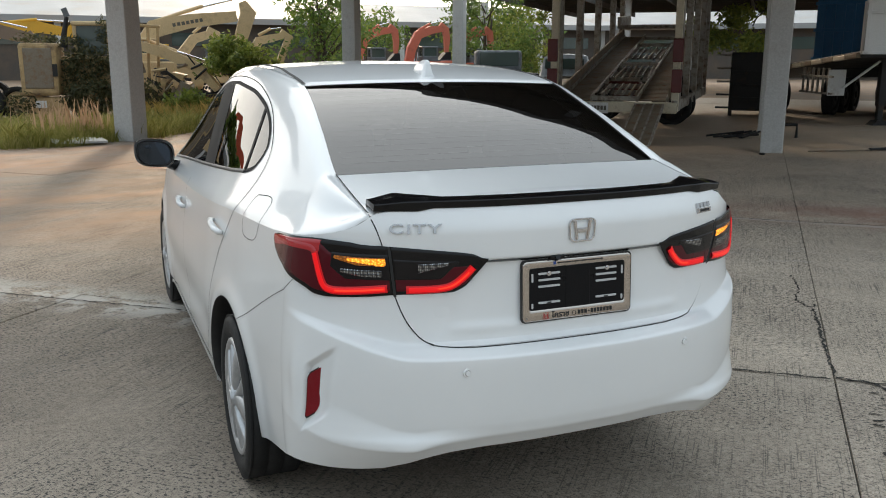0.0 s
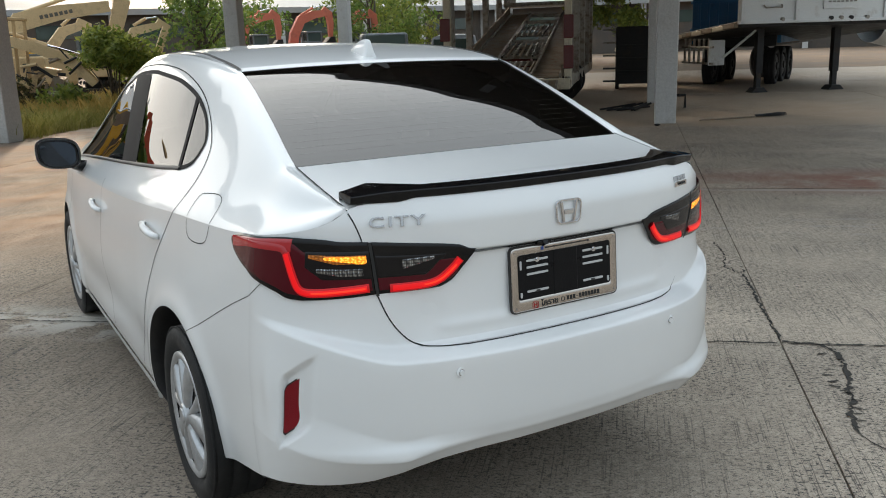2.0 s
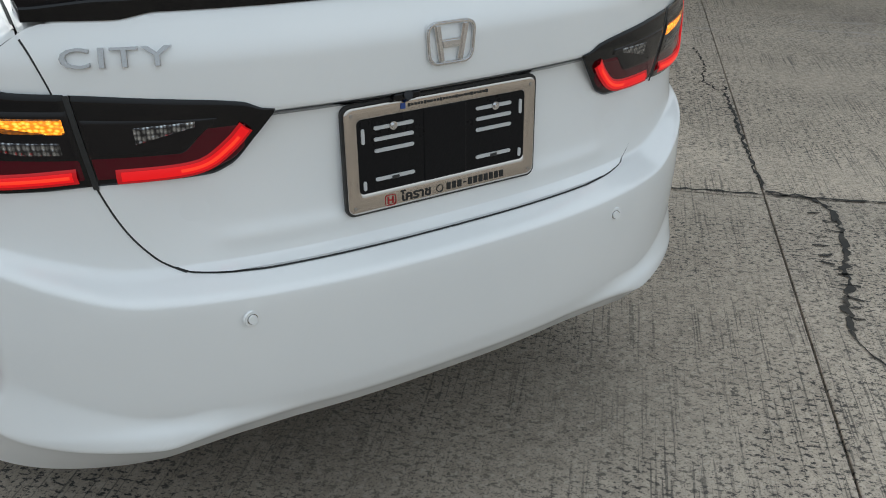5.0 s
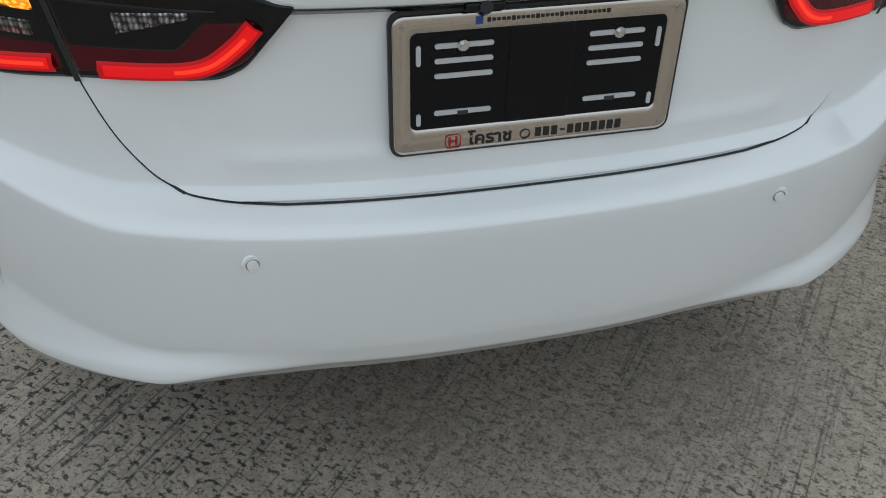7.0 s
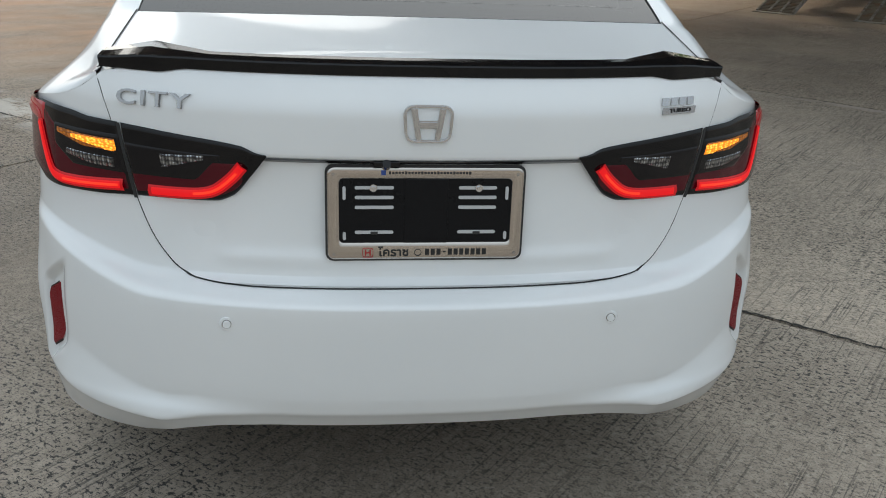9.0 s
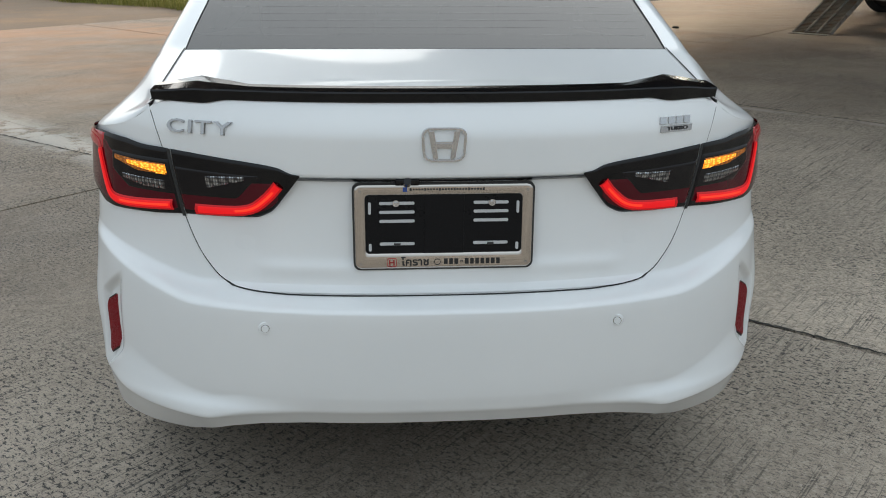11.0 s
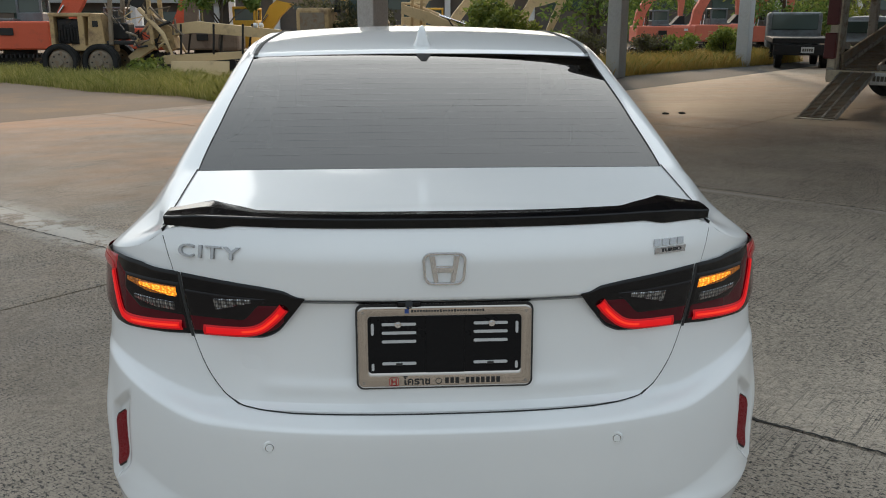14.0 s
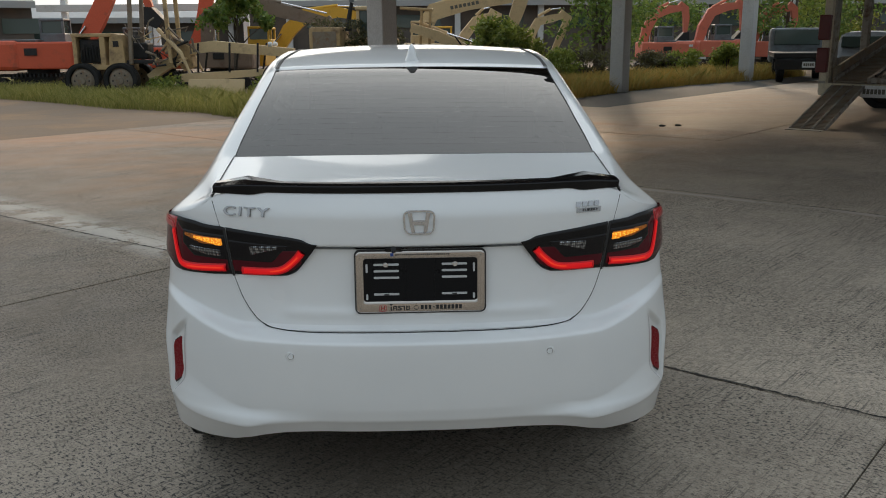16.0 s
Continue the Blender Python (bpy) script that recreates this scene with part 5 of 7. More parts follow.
# ---- machines ----
def beam_line(bm, pts, heights, width):
    """A boom: a box section of changing height along points in the x-z plane, width along y."""
    rings = []
    for k, ((x, z), h) in enumerate(zip(pts, heights)):
        a, b = pts[max(k - 1, 0)], pts[min(k + 1, len(pts) - 1)]
        d = Vector((b[0] - a[0], b[1] - a[1])).normalized()
        nx, nz = -d.y * h / 2, d.x * h / 2
        rings.append([bm.verts.new((x + sx * nx, y, z + sx * nz)) for sx, y in ((1, -width / 2), (1, width / 2), (-1, width / 2), (-1, -width / 2))])
    for r, s in zip(rings, rings[1:]):
        for k in range(4):
            bm.faces.new((r[k], r[(k + 1) % 4], s[(k + 1) % 4], s[k]))
    bm.faces.new(rings[0][::-1])
    bm.faces.new(rings[-1])
    return bm


def crawler(parent, cx, length, y, h=.5, w=.34):
    """One track: belt with shoes, end wheels and rollers."""
    bm = bmesh.new()
    r, n = h / 2, 44
    loop = []
    for k in range(n):
        s = k / n * (2 * (length - h) + 2 * math.pi * r)
        L = length - h
        if s < L:
            loop.append((-L / 2 + s, 0.0, 90))
        elif s < L + math.pi * r:
            t = (s - L) / r
            loop.append((L / 2 + r * math.sin(t), r - r * math.cos(t), 90 - math.degrees(t)))
        elif s < 2 * L + math.pi * r:
            loop.append((L / 2 - (s - L - math.pi * r), h, 90))
        else:
            t = (s - 2 * L - math.pi * r) / r
            loop.append((-L / 2 - r * math.sin(t), r + r * math.cos(t), 90 - math.degrees(t)))
    for x, z, a in loop:
        block(bm, .045, w, .09, (cx + x, y, z + .01), (0, 90 - a, 0))
    part("track", bm, STEEL_DARK, parent, "dusty steel crawler track")
    for k in range(5):
        bm = bmesh.new()
        rr = r * .78 if k in (0, 4) else r * .4
        x = cx - (length - h) / 2 + k * (length - h) / 4
        bmesh.ops.create_cone(bm, cap_ends=True, segments=18, radius1=rr, radius2=rr, depth=w * .8, matrix=pose(x, y, rr + .03 if rr < r * .7 else r, 90))
        part("track_roller", bm, STEEL_DARK, parent)
    bm = bmesh.new()
    block(bm, length - h, w * .6, h * .3, (cx, y, h * .5), bevel=.02)
    part("track_frame", bm, STEEL_DARK, parent)


def excavator(where, turn, paint, boom, stick, label, scale=1.0, cab_at=(1.15, -.2), body=(0.0, 2.4), cab_paint=CAB_GREY, group="parked excavators", top_z=1.35):
    ex = tagged(new("excavator"), label, "excavator", group)
    ex.matrix_world = pose(*where, 0, 0, turn) @ Matrix.Scale(scale, 4)
    x0, x1 = body
    for y in (-.62, .62):
        crawler(ex, (x0 + x1) / 2, (x1 - x0) * .95, y)
    bm = bmesh.new()
    bmesh.ops.create_cone(bm, cap_ends=True, segments=24, radius1=.45, radius2=.45, depth=.16, matrix=pose((x0 + x1) / 2, 0, .58))
    block(bm, 1.0, 1.0, .2, ((x0 + x1) / 2, 0, .42), bevel=.03)
    part("turntable", bm, STEEL_DARK, ex)
    bm = bmesh.new()
    block(bm, (x1 - x0) * .62, 1.5, top_z - .68, (x0 + (x1 - x0) * .36, 0, .68 + (top_z - .68) / 2), bevel=.05)
    part("house", bm, paint, ex)
    bm = bmesh.new()
    block(bm, (x1 - x0) * .36, 1.56, top_z - .60, (x1 - (x1 - x0) * .18, 0, .64 + (top_z - .60) / 2), bevel=.12)
    part("counterweight", bm, paint, ex)
    bm = bmesh.new()
    block(bm, (x1 - x0) * .5, 1.2, .07, (x1 - (x1 - x0) * .3, .05, top_z + .035), bevel=.02)
    part("engine_hood", bm, CAB_GREY, ex)
    for yv in (-.79, .785):
        bm = bmesh.new()
        block(bm, .36, .012, .20, (x1 - (x1 - x0) * .50, yv, top_z - .28), bevel=.004)
        part("grille", bm, STEEL_DARK, ex)
        bm = bmesh.new()
        block(bm, .16, .012, .09, (x1 - .22, yv + (.0 if yv < 0 else .01), top_z - .15))
        part("name_plate", bm, WHITE_TRUCK, ex, "pale unreadable name plate")
    cx, cy = cab_at
    bm = bmesh.new()
    block(bm, .72, .62, .08, (cx, cy, top_z + .62), bevel=.03)
    block(bm, .72, .62, .28, (cx, cy, top_z + .10), bevel=.03)
    for sx in (-1, 1):
        for sy in (-1, 1):
            block(bm, .06, .06, .55, (cx + sx * .32, cy + sy * .27, top_z + .38))
    cab = part("cab", bm, cab_paint, ex)
    bm = bmesh.new()
    block(bm, .62, .53, .42, (cx, cy, top_z + .40))
    part("cab_glass", bm, CAB_GLASS, cab)
    bm = bmesh.new()
    beam_line(bm, *boom, .24)
    b = part("boom", bm, paint, ex)
    bm = bmesh.new()
    beam_line(bm, *stick, .18)
    st = part("stick", bm, paint, ex)
    bm = bmesh.new()
    (ax, az), (bx, bz) = boom[0][len(boom[0]) // 2], stick[0][0]
    off = .20
    tube(bm, [(ax, 0, az + off), (ax + (bx - ax) * .55, 0, az + off + (bz + off * .6 - az) * .5)], .055, 10)
    part("ram_cylinder", bm, paint, ex)
    bm = bmesh.new()
    tube(bm, [(ax + (bx - ax) * .5, 0, az + off + (bz + off * .6 - az) * .45), (bx, 0, bz + off * .6)], .028, 8)
    part("ram_rod", bm, CHROME, ex)
    (px, pz), (qx, qz) = boom[0][0], boom[0][1]
    bm = bmesh.new()
    tube(bm, [(px + .35, .16, pz - .1), (qx + .25, .16, qz - .12)], .035, 8)
    tube(bm, [(px + .35, -.16, pz - .1), (qx + .25, -.16, qz - .12)], .035, 8)
    part("ram_rod", bm, CHROME, ex)
    tx, tz = stick[0][-1]
    bm = bmesh.new()
    prism(bm, [(tx - .1, tz), (tx + .12, tz + .02), (tx + .16, tz - .45), (tx - .25, tz - .62), (tx - .42, tz - .35)], .5)
    part("bucket", bm, STEEL_DARK, ex)
    return ex


BOOM = ([(.25, 1.15), (.42, 1.9), (.75, 2.5), (1.35, 2.72), (1.95, 2.78)], [.34, .40, .40, .34, .24])
STICK = ([(1.80, 2.98), (2.06, 2.75), (2.12, 2.3), (2.10, 1.75)], [.20, .30, .26, .16])
for k, x in enumerate((10.15, 12.75, 15.35)):
    excavator((x, 36 + .4 * k, -.05), 2 * k - 3, SALMON, BOOM, STICK, "sun-bleached orange crawler excavator with folded boom on dry grass", 1.0 + .04 * (k == 1))
# large orange one by the grader
excavator((-10.0, 26.4, -.05), 180, ORANGE, ([(.2, 1.2), (-.3, 2.0), (-.8, 2.9), (-1.2, 3.6)], [.45, .52, .45, .35]), ([(-1.0, 3.7), (-1.6, 3.3), (-1.9, 2.4)], [.25, .3, .2]),
          "bright orange crawler excavator with grey cab beside a rusty grader", 1.08, (.95, -.2), (.1, 2.6), CAB_GREY, "", 1.45)
# yellow group behind the wheel loader
excavator((.4, 25.3, -.05), 0, TAN_YELLOW, ([(.2, 1.3), (.25, 1.9), (.55, 2.38), (1.6, 2.62), (2.95, 2.78)], [.40, .50, .52, .40, .30]), ([(3.15, 3.22), (3.32, 2.9), (3.12, 2.3), (2.90, 1.7)], [.20, .46, .40, .28]),
          "dusty tan crawler excavator with a raised boom", 1.0, (.2, -.3), (-.6, 1.8), TAN_YELLOW, "", 1.45)
tan_digger = [o for o in bpy.data.objects if o.name.startswith("boom")][-1]
for k in range(7):
    bm = bmesh.new()
    block(bm, .09, .008, .10, (1.12 + .13 * k, -.124, 2.50 + .025 * k), (0, -11, 0))
    part("printed_bar", bm, BAR_GREY, tan_digger)
excavator((2.0, 30.4, -.05), 3, TAN_YELLOW, ([(.0, 1.2), (.3, 1.7), (.7, 2.2), (1.3, 2.38)], [.3, .36, .34, .26]), ([(1.2, 2.55), (1.5, 2.4), (1.45, 1.7), (1.2, 1.2)], [.2, .3, .28, .2]), "dusty yellow crawler excavator behind bushes", 1.0, (-.6, -.3), (-1.6, .6), BRIGHT_YELLOW, "")
excavator((4.2, 30.2, -.05), -4, TAN_YELLOW, ([(.4, 1.1), (.5, 1.7), (.75, 2.15), (1.2, 2.25), (1.65, 2.35)], [.3, .34, .32, .28, .2]), ([(1.55, 2.5), (1.85, 2.3), (1.6, 1.7), (1.35, 1.1)], [.18, .28, .26, .2]), "pale tan crawler excavator with a grey guard", 1.0, (-.8, -.3), (-1.6, .6), CAB_GREY, "")
DULL_BROWN = worn("dull_brown_machine_paint", (.23, .17, .125), (.15, .10, .07), .65, 0, 3, .52)
excavator((-4.5, 27.6, -.05), 0, DULL_BROWN, ([(-2.0, 1.3), (-1.9, 2.3), (-1.3, 2.75), (.2, 2.58), (2.0, 2.12)], [.40, .50, .48, .46, .34]), ([(2.0, 2.3), (2.25, 1.9), (2.1, 1.3)], [.2, .34, .24]),
          "dull brown crawler excavator with a lowered boom", 1.0, (-.2, -.3), (-2.6, -.4), BRIGHT_YELLOW, "")
excavator((-7.6, 28.6, -.05), 0, ORANGE, ([(.4, 1.2), (.75, 1.9), (.95, 2.7), (1.0, 3.6)], [.42, .48, .50, .40]), ([(1.0, 3.7), (1.5, 3.5), (1.9, 2.9)], [.25, .3, .2]),
          "red-orange crawler excavator with a raised boom", 1.0, (-1.4, -.3), (-1.8, .4), CAB_GREY, "")
excavator((-4.6, 29.6, -.05), 174, BRIGHT_YELLOW, ([(-.2, 1.3), (-.6, 1.9), (-1.2, 2.4), (-2.4, 2.5), (-3.4, 2.3)], [.4, .5, .46, .36, .26]), ([(-3.3, 2.55), (-3.7, 2.2), (-3.6, 1.5)], [.2, .34, .2]), "yellow crawler excavator with a long boom", 1.0, (.4, -.3), (0, 2.3), BRIGHT_YELLOW, "")


def machine_wheel(parent, x, y, r, w, hub_mat, name="wheel"):
    wh = new(name)
    wh.parent = parent
    wh.matrix_basis = pose(x, y, r, 0, 0, 90)
    bm = bmesh.new()
    tyre(bm, r, w)
    part("tyre", bm, RUBBER, wh, smooth=True)
    bm = bmesh.new()
    for s in (1, -1):
        bmesh.ops.create_cone(bm, cap_ends=True, segments=24, radius1=r * .70, radius2=r * .52, depth=.06, matrix=pose(s * w * .34, 0, 0, 0, 90 * s))
        bmesh.ops.create_cone(bm, cap_ends=True, segments=16, radius1=r * .25, radius2=r * .2, depth=.10, matrix=pose(s * w * .42, 0, 0, 0, 90 * s))
    part("rim", bm, hub_mat, wh)
    for k in range(8):
        t = k * math.pi / 4
        for s in (1, -1):
            bm = bmesh.new()
            bmesh.ops.create_cone(bm, cap_ends=True, segments=6, radius1=r * .05, radius2=r * .05, depth=.05, matrix=pose(s * w * .40, r * .42 * math.cos(t), r * .42 * math.sin(t), 0, 90))
            part("wheel_nut", bm, STEEL_DARK, wh)
    return wh


def grader():
    g = tagged(new("motor_grader"), "rusty yellow motor grader with tandem wheels standing in tall grass", "grader")
    g.matrix_world = pose(-9.25, 23.6, -.05, 0, 0, -6)
    for x in (.28, 1.38, 5.9):
        for y in (-.55, .65):
            machine_wheel(g, x, y, .49, .28, RUST)
    tangle = random.Random(77)
    for k in range(30):                                          # hoses, rods and levers round the seat and the gearbox
        x, z = tangle.uniform(1.5, 3.4), tangle.uniform(.85, 1.9)
        bm = bmesh.new()
        tube(bm, [(x, -.38, z), (x + tangle.uniform(-.25, .25), -.46, z + tangle.uniform(-.1, .3)), (x + tangle.uniform(-.5, .5), -.36, z + tangle.uniform(-.3, .4))], tangle.choice((.018, .025, .035)), 6)
        part("hose", bm, tangle.choice((STEEL_DARK, TAN_YELLOW, RUST)), g)
    bm = bmesh.new()
    block(bm, .12, .95, .95, (.06, 0, 1.28), bevel=.02)
    block(bm, 1.15, .95, .10, (.55, 0, 1.74), (0, 0, 0), .02)
    block(bm, 1.2, .95, .14, (.55, 0, .86), bevel=.02)
    block(bm, .16, .95, .80, (.86, 0, 1.30), bevel=.02)
    part("engine_cowl", bm, CAT_YELLOW, g)
    bm = bmesh.new()
    block(bm, .64, .70, .66, (.46, 0, 1.30), bevel=.05)
    part("engine", bm, STEEL_DARK, g)
    for k in range(7):
        bm = bmesh.new()
        tube(bm, [(.2 + .09 * k, -.40, 1.0 + .05 * (k % 3)), (.25 + .08 * k, -.44, 1.35 + .07 * ((k * 2) % 3))], .03, 6)
        part("engine_pipe", bm, STEEL_DARK, g)
    bm = bmesh.new()
    prism(bm, [(1.0, .75), (1.5, .75), (1.42, 1.75), (1.08, 1.78)], .9)
    part("fuel_tank", bm, CAT_YELLOW, g, "yellow tank with a dark printed mark")
    bm = bmesh.new()
    block(bm, .16, .01, .16, (1.25, -.46, 1.5))
    part("printed_mark", bm, STEEL_DARK, g)
    bm = bmesh.new()
    block(bm, .9, .8, .1, (1.95, 0, 1.0), bevel=.02)
    block(bm, .5, .5, .45, (1.8, .05, 1.3), bevel=.05)
    block(bm, .12, .5, .55, (1.6, .05, 1.6), (0, -8, 0), .04)
    part("seat", bm, STEEL_DARK, g)
    for x in (1.7, 2.75):
        for y in (-.42, .42):
            bm = bmesh.new()
            block(bm, .11, .09, 2.3, (x, y, 2.1), (0, 3 if x < 2 else -2, 0), .015)
            part("canopy_post", bm, CAT_YELLOW if x > 2 else RUST, g)
    bm = bmesh.new()
    block(bm, 1.4, 1.1, .08, (2.2, 0, 3.24), bevel=.02)
    part("canopy", bm, CAT_YELLOW, g)
    bm = bmesh.new()
    beam_line(bm, [(2.0, .55), (2.6, .95), (3.3, 1.35), (3.9, 1.42), (6.2, 1.22)], [.2, .26, .30, .30, .24], .28)
    part("main_frame", bm, TAN_YELLOW, g)
    bm = bmesh.new()
    beam_line(bm, [(2.6, 1.55), (3.0, 1.25), (3.2, .8)], [.5, .55, .3], .4)
    part("gearbox", bm, CAT_YELLOW, g)
    for y in (-.35, .35):
        bm = bmesh.new()
        tube(bm, [(2.45, y, 1.9), (3.1, y * 1.4, 1.25), (3.35, y * 1.6, .7)], [.06, .06, .03], 10)
        part("lift_ram", bm, TAN_YELLOW, g)
    bm = bmesh.new()
    prism(bm, [(3.0, .42), (5.6, .62), (5.6, .80), (3.0, .66)], .2, Matrix.Translation((0, -.2, 0)))
    part("drawbar", bm, TAN_YELLOW, g)
    bm = bmesh.new()
    block(bm, 1.6, .06, .42, (4.1, -.62, .32), (-18, 0, 0), .015)
    part("blade", bm, TAN_YELLOW, g)
    for x in (3.5, 4.4, 5.2):
        for y, e in ((-.3, .05), (.3, .15)):
            bm = bmesh.new()
            tube(bm, [(x, y, .7), (x + e, y, 1.5)], .03, 8)
            part("lift_rod", bm, STEEL_DARK, g)
    bm = bmesh.new()
    block(bm, .30, 1.3, .22, (5.9, 0, .5), bevel=.03)
    part("front_axle", bm, STEEL_DARK, g)
    for y in (-.3, .3):
        bm = bmesh.new()
        bmesh.ops.create_cone(bm, cap_ends=True, segments=18, radius1=.07, radius2=.06, depth=.10, matrix=pose(5.6, y, 1.46, 0, 90))
        part("headlight", bm, WHITE_TRUCK, g, "round pale headlight")


grader()


def loader():
    """Old wheel loader, overgrown at the engine."""
    g = tagged(new("wheel_loader"), "old faded yellow wheel loader overgrown with vines", "loader")
    g.matrix_world = pose(-2.0, 22.2, -.05, 0, 0, -12)
    for x, y in ((-.75, .3), (.9, .3), (-.75, 1.6), (.9, 1.6)):
        machine_wheel(g, x, y, .42, .30, CAT_YELLOW)
    bm = bmesh.new()
    block(bm, .90, .9, 1.28, (-.02, 0, 1.27), bevel=.08)
    part("radiator_housing", bm, CAT_YELLOW, g)
    bm = bmesh.new()
    block(bm, .66, .03, .98, (-.02, -.455, 1.30), bevel=.02)
    part("radiator_grille", bm, RUST, g, "rusty radiator grille")
    bm = bmesh.new()
    block(bm, .12, .015, .30, (.36, -.456, 1.25), bevel=.004)
    part("badge_plate", bm, STEEL_DARK, g)
    bm = bmesh.new()
    block(bm, 1.05, .5, .55, (-.02, -.1, .32), bevel=.05)
    part("rear_bumper", bm, CAT_YELLOW, g)
    bm = bmesh.new()
    block(bm, .26, .02, .18, (-.05, -.36, .42), bevel=.004)
    part("number_plate", bm, WHITE_TRUCK, g, "pale blank plate")
    bm = bmesh.new()
    block(bm, 1.5, 1.0, .9, (1.0, .5, 1.15), bevel=.08)
    block(bm, .42, .1, .75, (1.05, -.12, .95), bevel=.02)
    part("engine_hood", bm, CAT_YELLOW, g)
    bm = bmesh.new()
    block(bm, .95, .9, .12, (1.15, .6, 2.40), bevel=.04)
    for sx in (-1, 1):
        for sy in (-1, 1):
            block(bm, .08, .08, .8, (1.15 + sx * .40, .6 + sy * .38, 2.0))
    cab = part("cab", bm, TAN_YELLOW, g)
    bm = bmesh.new()
    block(bm, .78, .74, .72, (1.15, .6, 2.0))
    part("cab_glass", bm, CAB_GLASS, cab)
    bm = bmesh.new()
    tube(bm, [(.5, .1, 1.8), (.52, .1, 2.1), (.62, .1, 2.55)], [.10, .07, .05], 12)
    part("exhaust", bm, STEEL_DARK, g)
    bm = bmesh.new()
    block(bm, .14, .05, .22, (.60, .1, 2.66), (0, -20, 0), .01)
    part("mirror", bm, CAB_GREY, g)
    for x in (2.52, 2.76):
        bm = bmesh.new()
        block(bm, .07, .07, 1.5, (x, .1, 1.62), (0, 2, 0), .01)
        part("guard_post", bm, CAT_YELLOW, g)
    bm = bmesh.new()
    block(bm, .9, .09, .08, (2.4, .1, 2.36), (0, 4, 0), .02)
    part("guard_rail", bm, CAT_YELLOW, g)
    for y in (-.1, .9):
        bm = bmesh.new()
        beam_line(bm, [(2.3, 1.88), (3.0, 1.66), (3.7, 1.34), (4.2, .75)], [.22, .27, .26, .16], .14)
        bmesh.ops.translate(bm, vec=(0, y, 0), verts=bm.verts)
        part("lift_arm", bm, TAN_YELLOW, g)
    bm = bmesh.new()
    tube(bm, [(2.5, .3, 1.98), (3.2, .3, 1.72)], .06, 10)
    part("ram_cylinder", bm, TAN_YELLOW, g)
    bm = bmesh.new()
    tube(bm, [(3.15, .3, 1.74), (3.95, .3, 1.46)], .032, 8)
    part("ram_rod", bm, CHROME, g)
    bm = bmesh.new()
    prism(bm, [(2.72, .62), (2.82, 1.0), (3.1, 1.2), (3.42, 1.12), (3.34, 1.02), (3.1, 1.06), (2.94, .94), (2.86, .62)], 1.0, Matrix.Translation((0, .3, 0)))
    part("fender", bm, CAT_YELLOW, g)
    bm = bmesh.new()
    prism(bm, [(3.2, .15), (4.3, .2), (4.25, .36), (3.55, .42), (3.5, .9), (3.3, .98), (3.12, .6)], 1.6, Matrix.Translation((0, .5, 0)))
    part("bucket", bm, RUST, g, "rusty brown bucket")
    scrap_rnd = random.Random(91)
    for k in range(22):
        x, z = scrap_rnd.uniform(2.4, 4.0), scrap_rnd.uniform(.5, 1.5)
        bm = bmesh.new()
        tube(bm, [(x, -.16, z), (x + scrap_rnd.uniform(-.4, .4), -.2, z + scrap_rnd.uniform(-.35, .35))], scrap_rnd.choice((.02, .03, .045)), 6)
        part("hose", bm, scrap_rnd.choice((STEEL_DARK, RUST, TAN_YELLOW)), g)
    return g


loader()


def steel_frame():
    f = tagged(new("steel_gantry"), "pale steel beams and posts of an unfinished frame", "gantry")
    f.matrix_world = pose(-14, 33, 0, 0, 0, -3)
    for x in (1.0, 4.5, 8.0):
        bm = bmesh.new()
        block(bm, .22, .22, 4.2, (x, 0, 2.1), bevel=.01)
        part("post", bm, WHITE_TRUCK, f)
    for z in (2.75,):
        bm = bmesh.new()
        block(bm, 9, .16, .26, (4.5, -.15, z), bevel=.01)
        part("beam", bm, COLUMN, f)


steel_frame()


def long_building(name, x, y, length, eave, ridge, depth, turn, label):
    b = tagged(new(name), label, "building")
    b.matrix_world = pose(x, y, -.1, 0, 0, turn)
    bm = bmesh.new()
    block(bm, length, .3, eave + .1, (0, .4, eave / 2))
    block(bm, length, .3, eave + .1, (0, depth, eave / 2))
    part("wall", bm, worn("shed_wall", (.10, .085, .072), (.16, .12, .09), .85, 0, .6, .5), b, "dark brown shed wall")
    bm = bmesh.new()
    prism(bm, [(-.6, eave - .05), (-.6, eave + .35), (depth / 2, ridge), (depth + .6, eave + .35), (depth + .6, eave - .05), (depth / 2, ridge - .3)], length, Matrix.Rotation(radians(90), 4, "Z") )
    part("roof", bm, worn("zinc_roof", (.36, .37, .37), (.42, .36, .30), .6, 0, .25, .5), b, "grey metal sheet roof")
    for k in range(int(length / 6)):
        bm = bmesh.new()
        block(bm, .4, .4, eave, (-length / 2 + 3 + k * 6, -.1, eave / 2), bevel=.02)
        part("pier", bm, COLUMN, b)
        bm = bmesh.new()
        block(bm, 3.6, .08, .9, (-length / 2 + 6 + k * 6, .22, eave - 1.1), bevel=.01)
        part("window", bm, CAB_GLASS, b)


long_building("storage_shed", 19, 62, 60, 3.9, 6.0, 18, 0, "long low storage shed with grey metal roof")
long_building("storage_shed", 58, 40, 60, 3.9, 6.0, 14, -50, "long dark storage shed behind the trailers")
long_building("storage_shed", -34, 44, 30, 3.6, 5.2, 12, 40, "low shed with a pale roof beyond the machines")
long_building("storage_shed", -20, 66, 40, 2.9, 4.4, 12, 6, "low grey workshop behind the parked machines")


# ---- under the shed: car carrier, trailers, container ----
def plate_bars(bm, x, y, z, n=6, w=.05, h=.09, gap=.066):
    for k in range(n):
        block(bm, w, .006, h, (x + (k - (n - 1) / 2) * gap, y, z))
    return bm


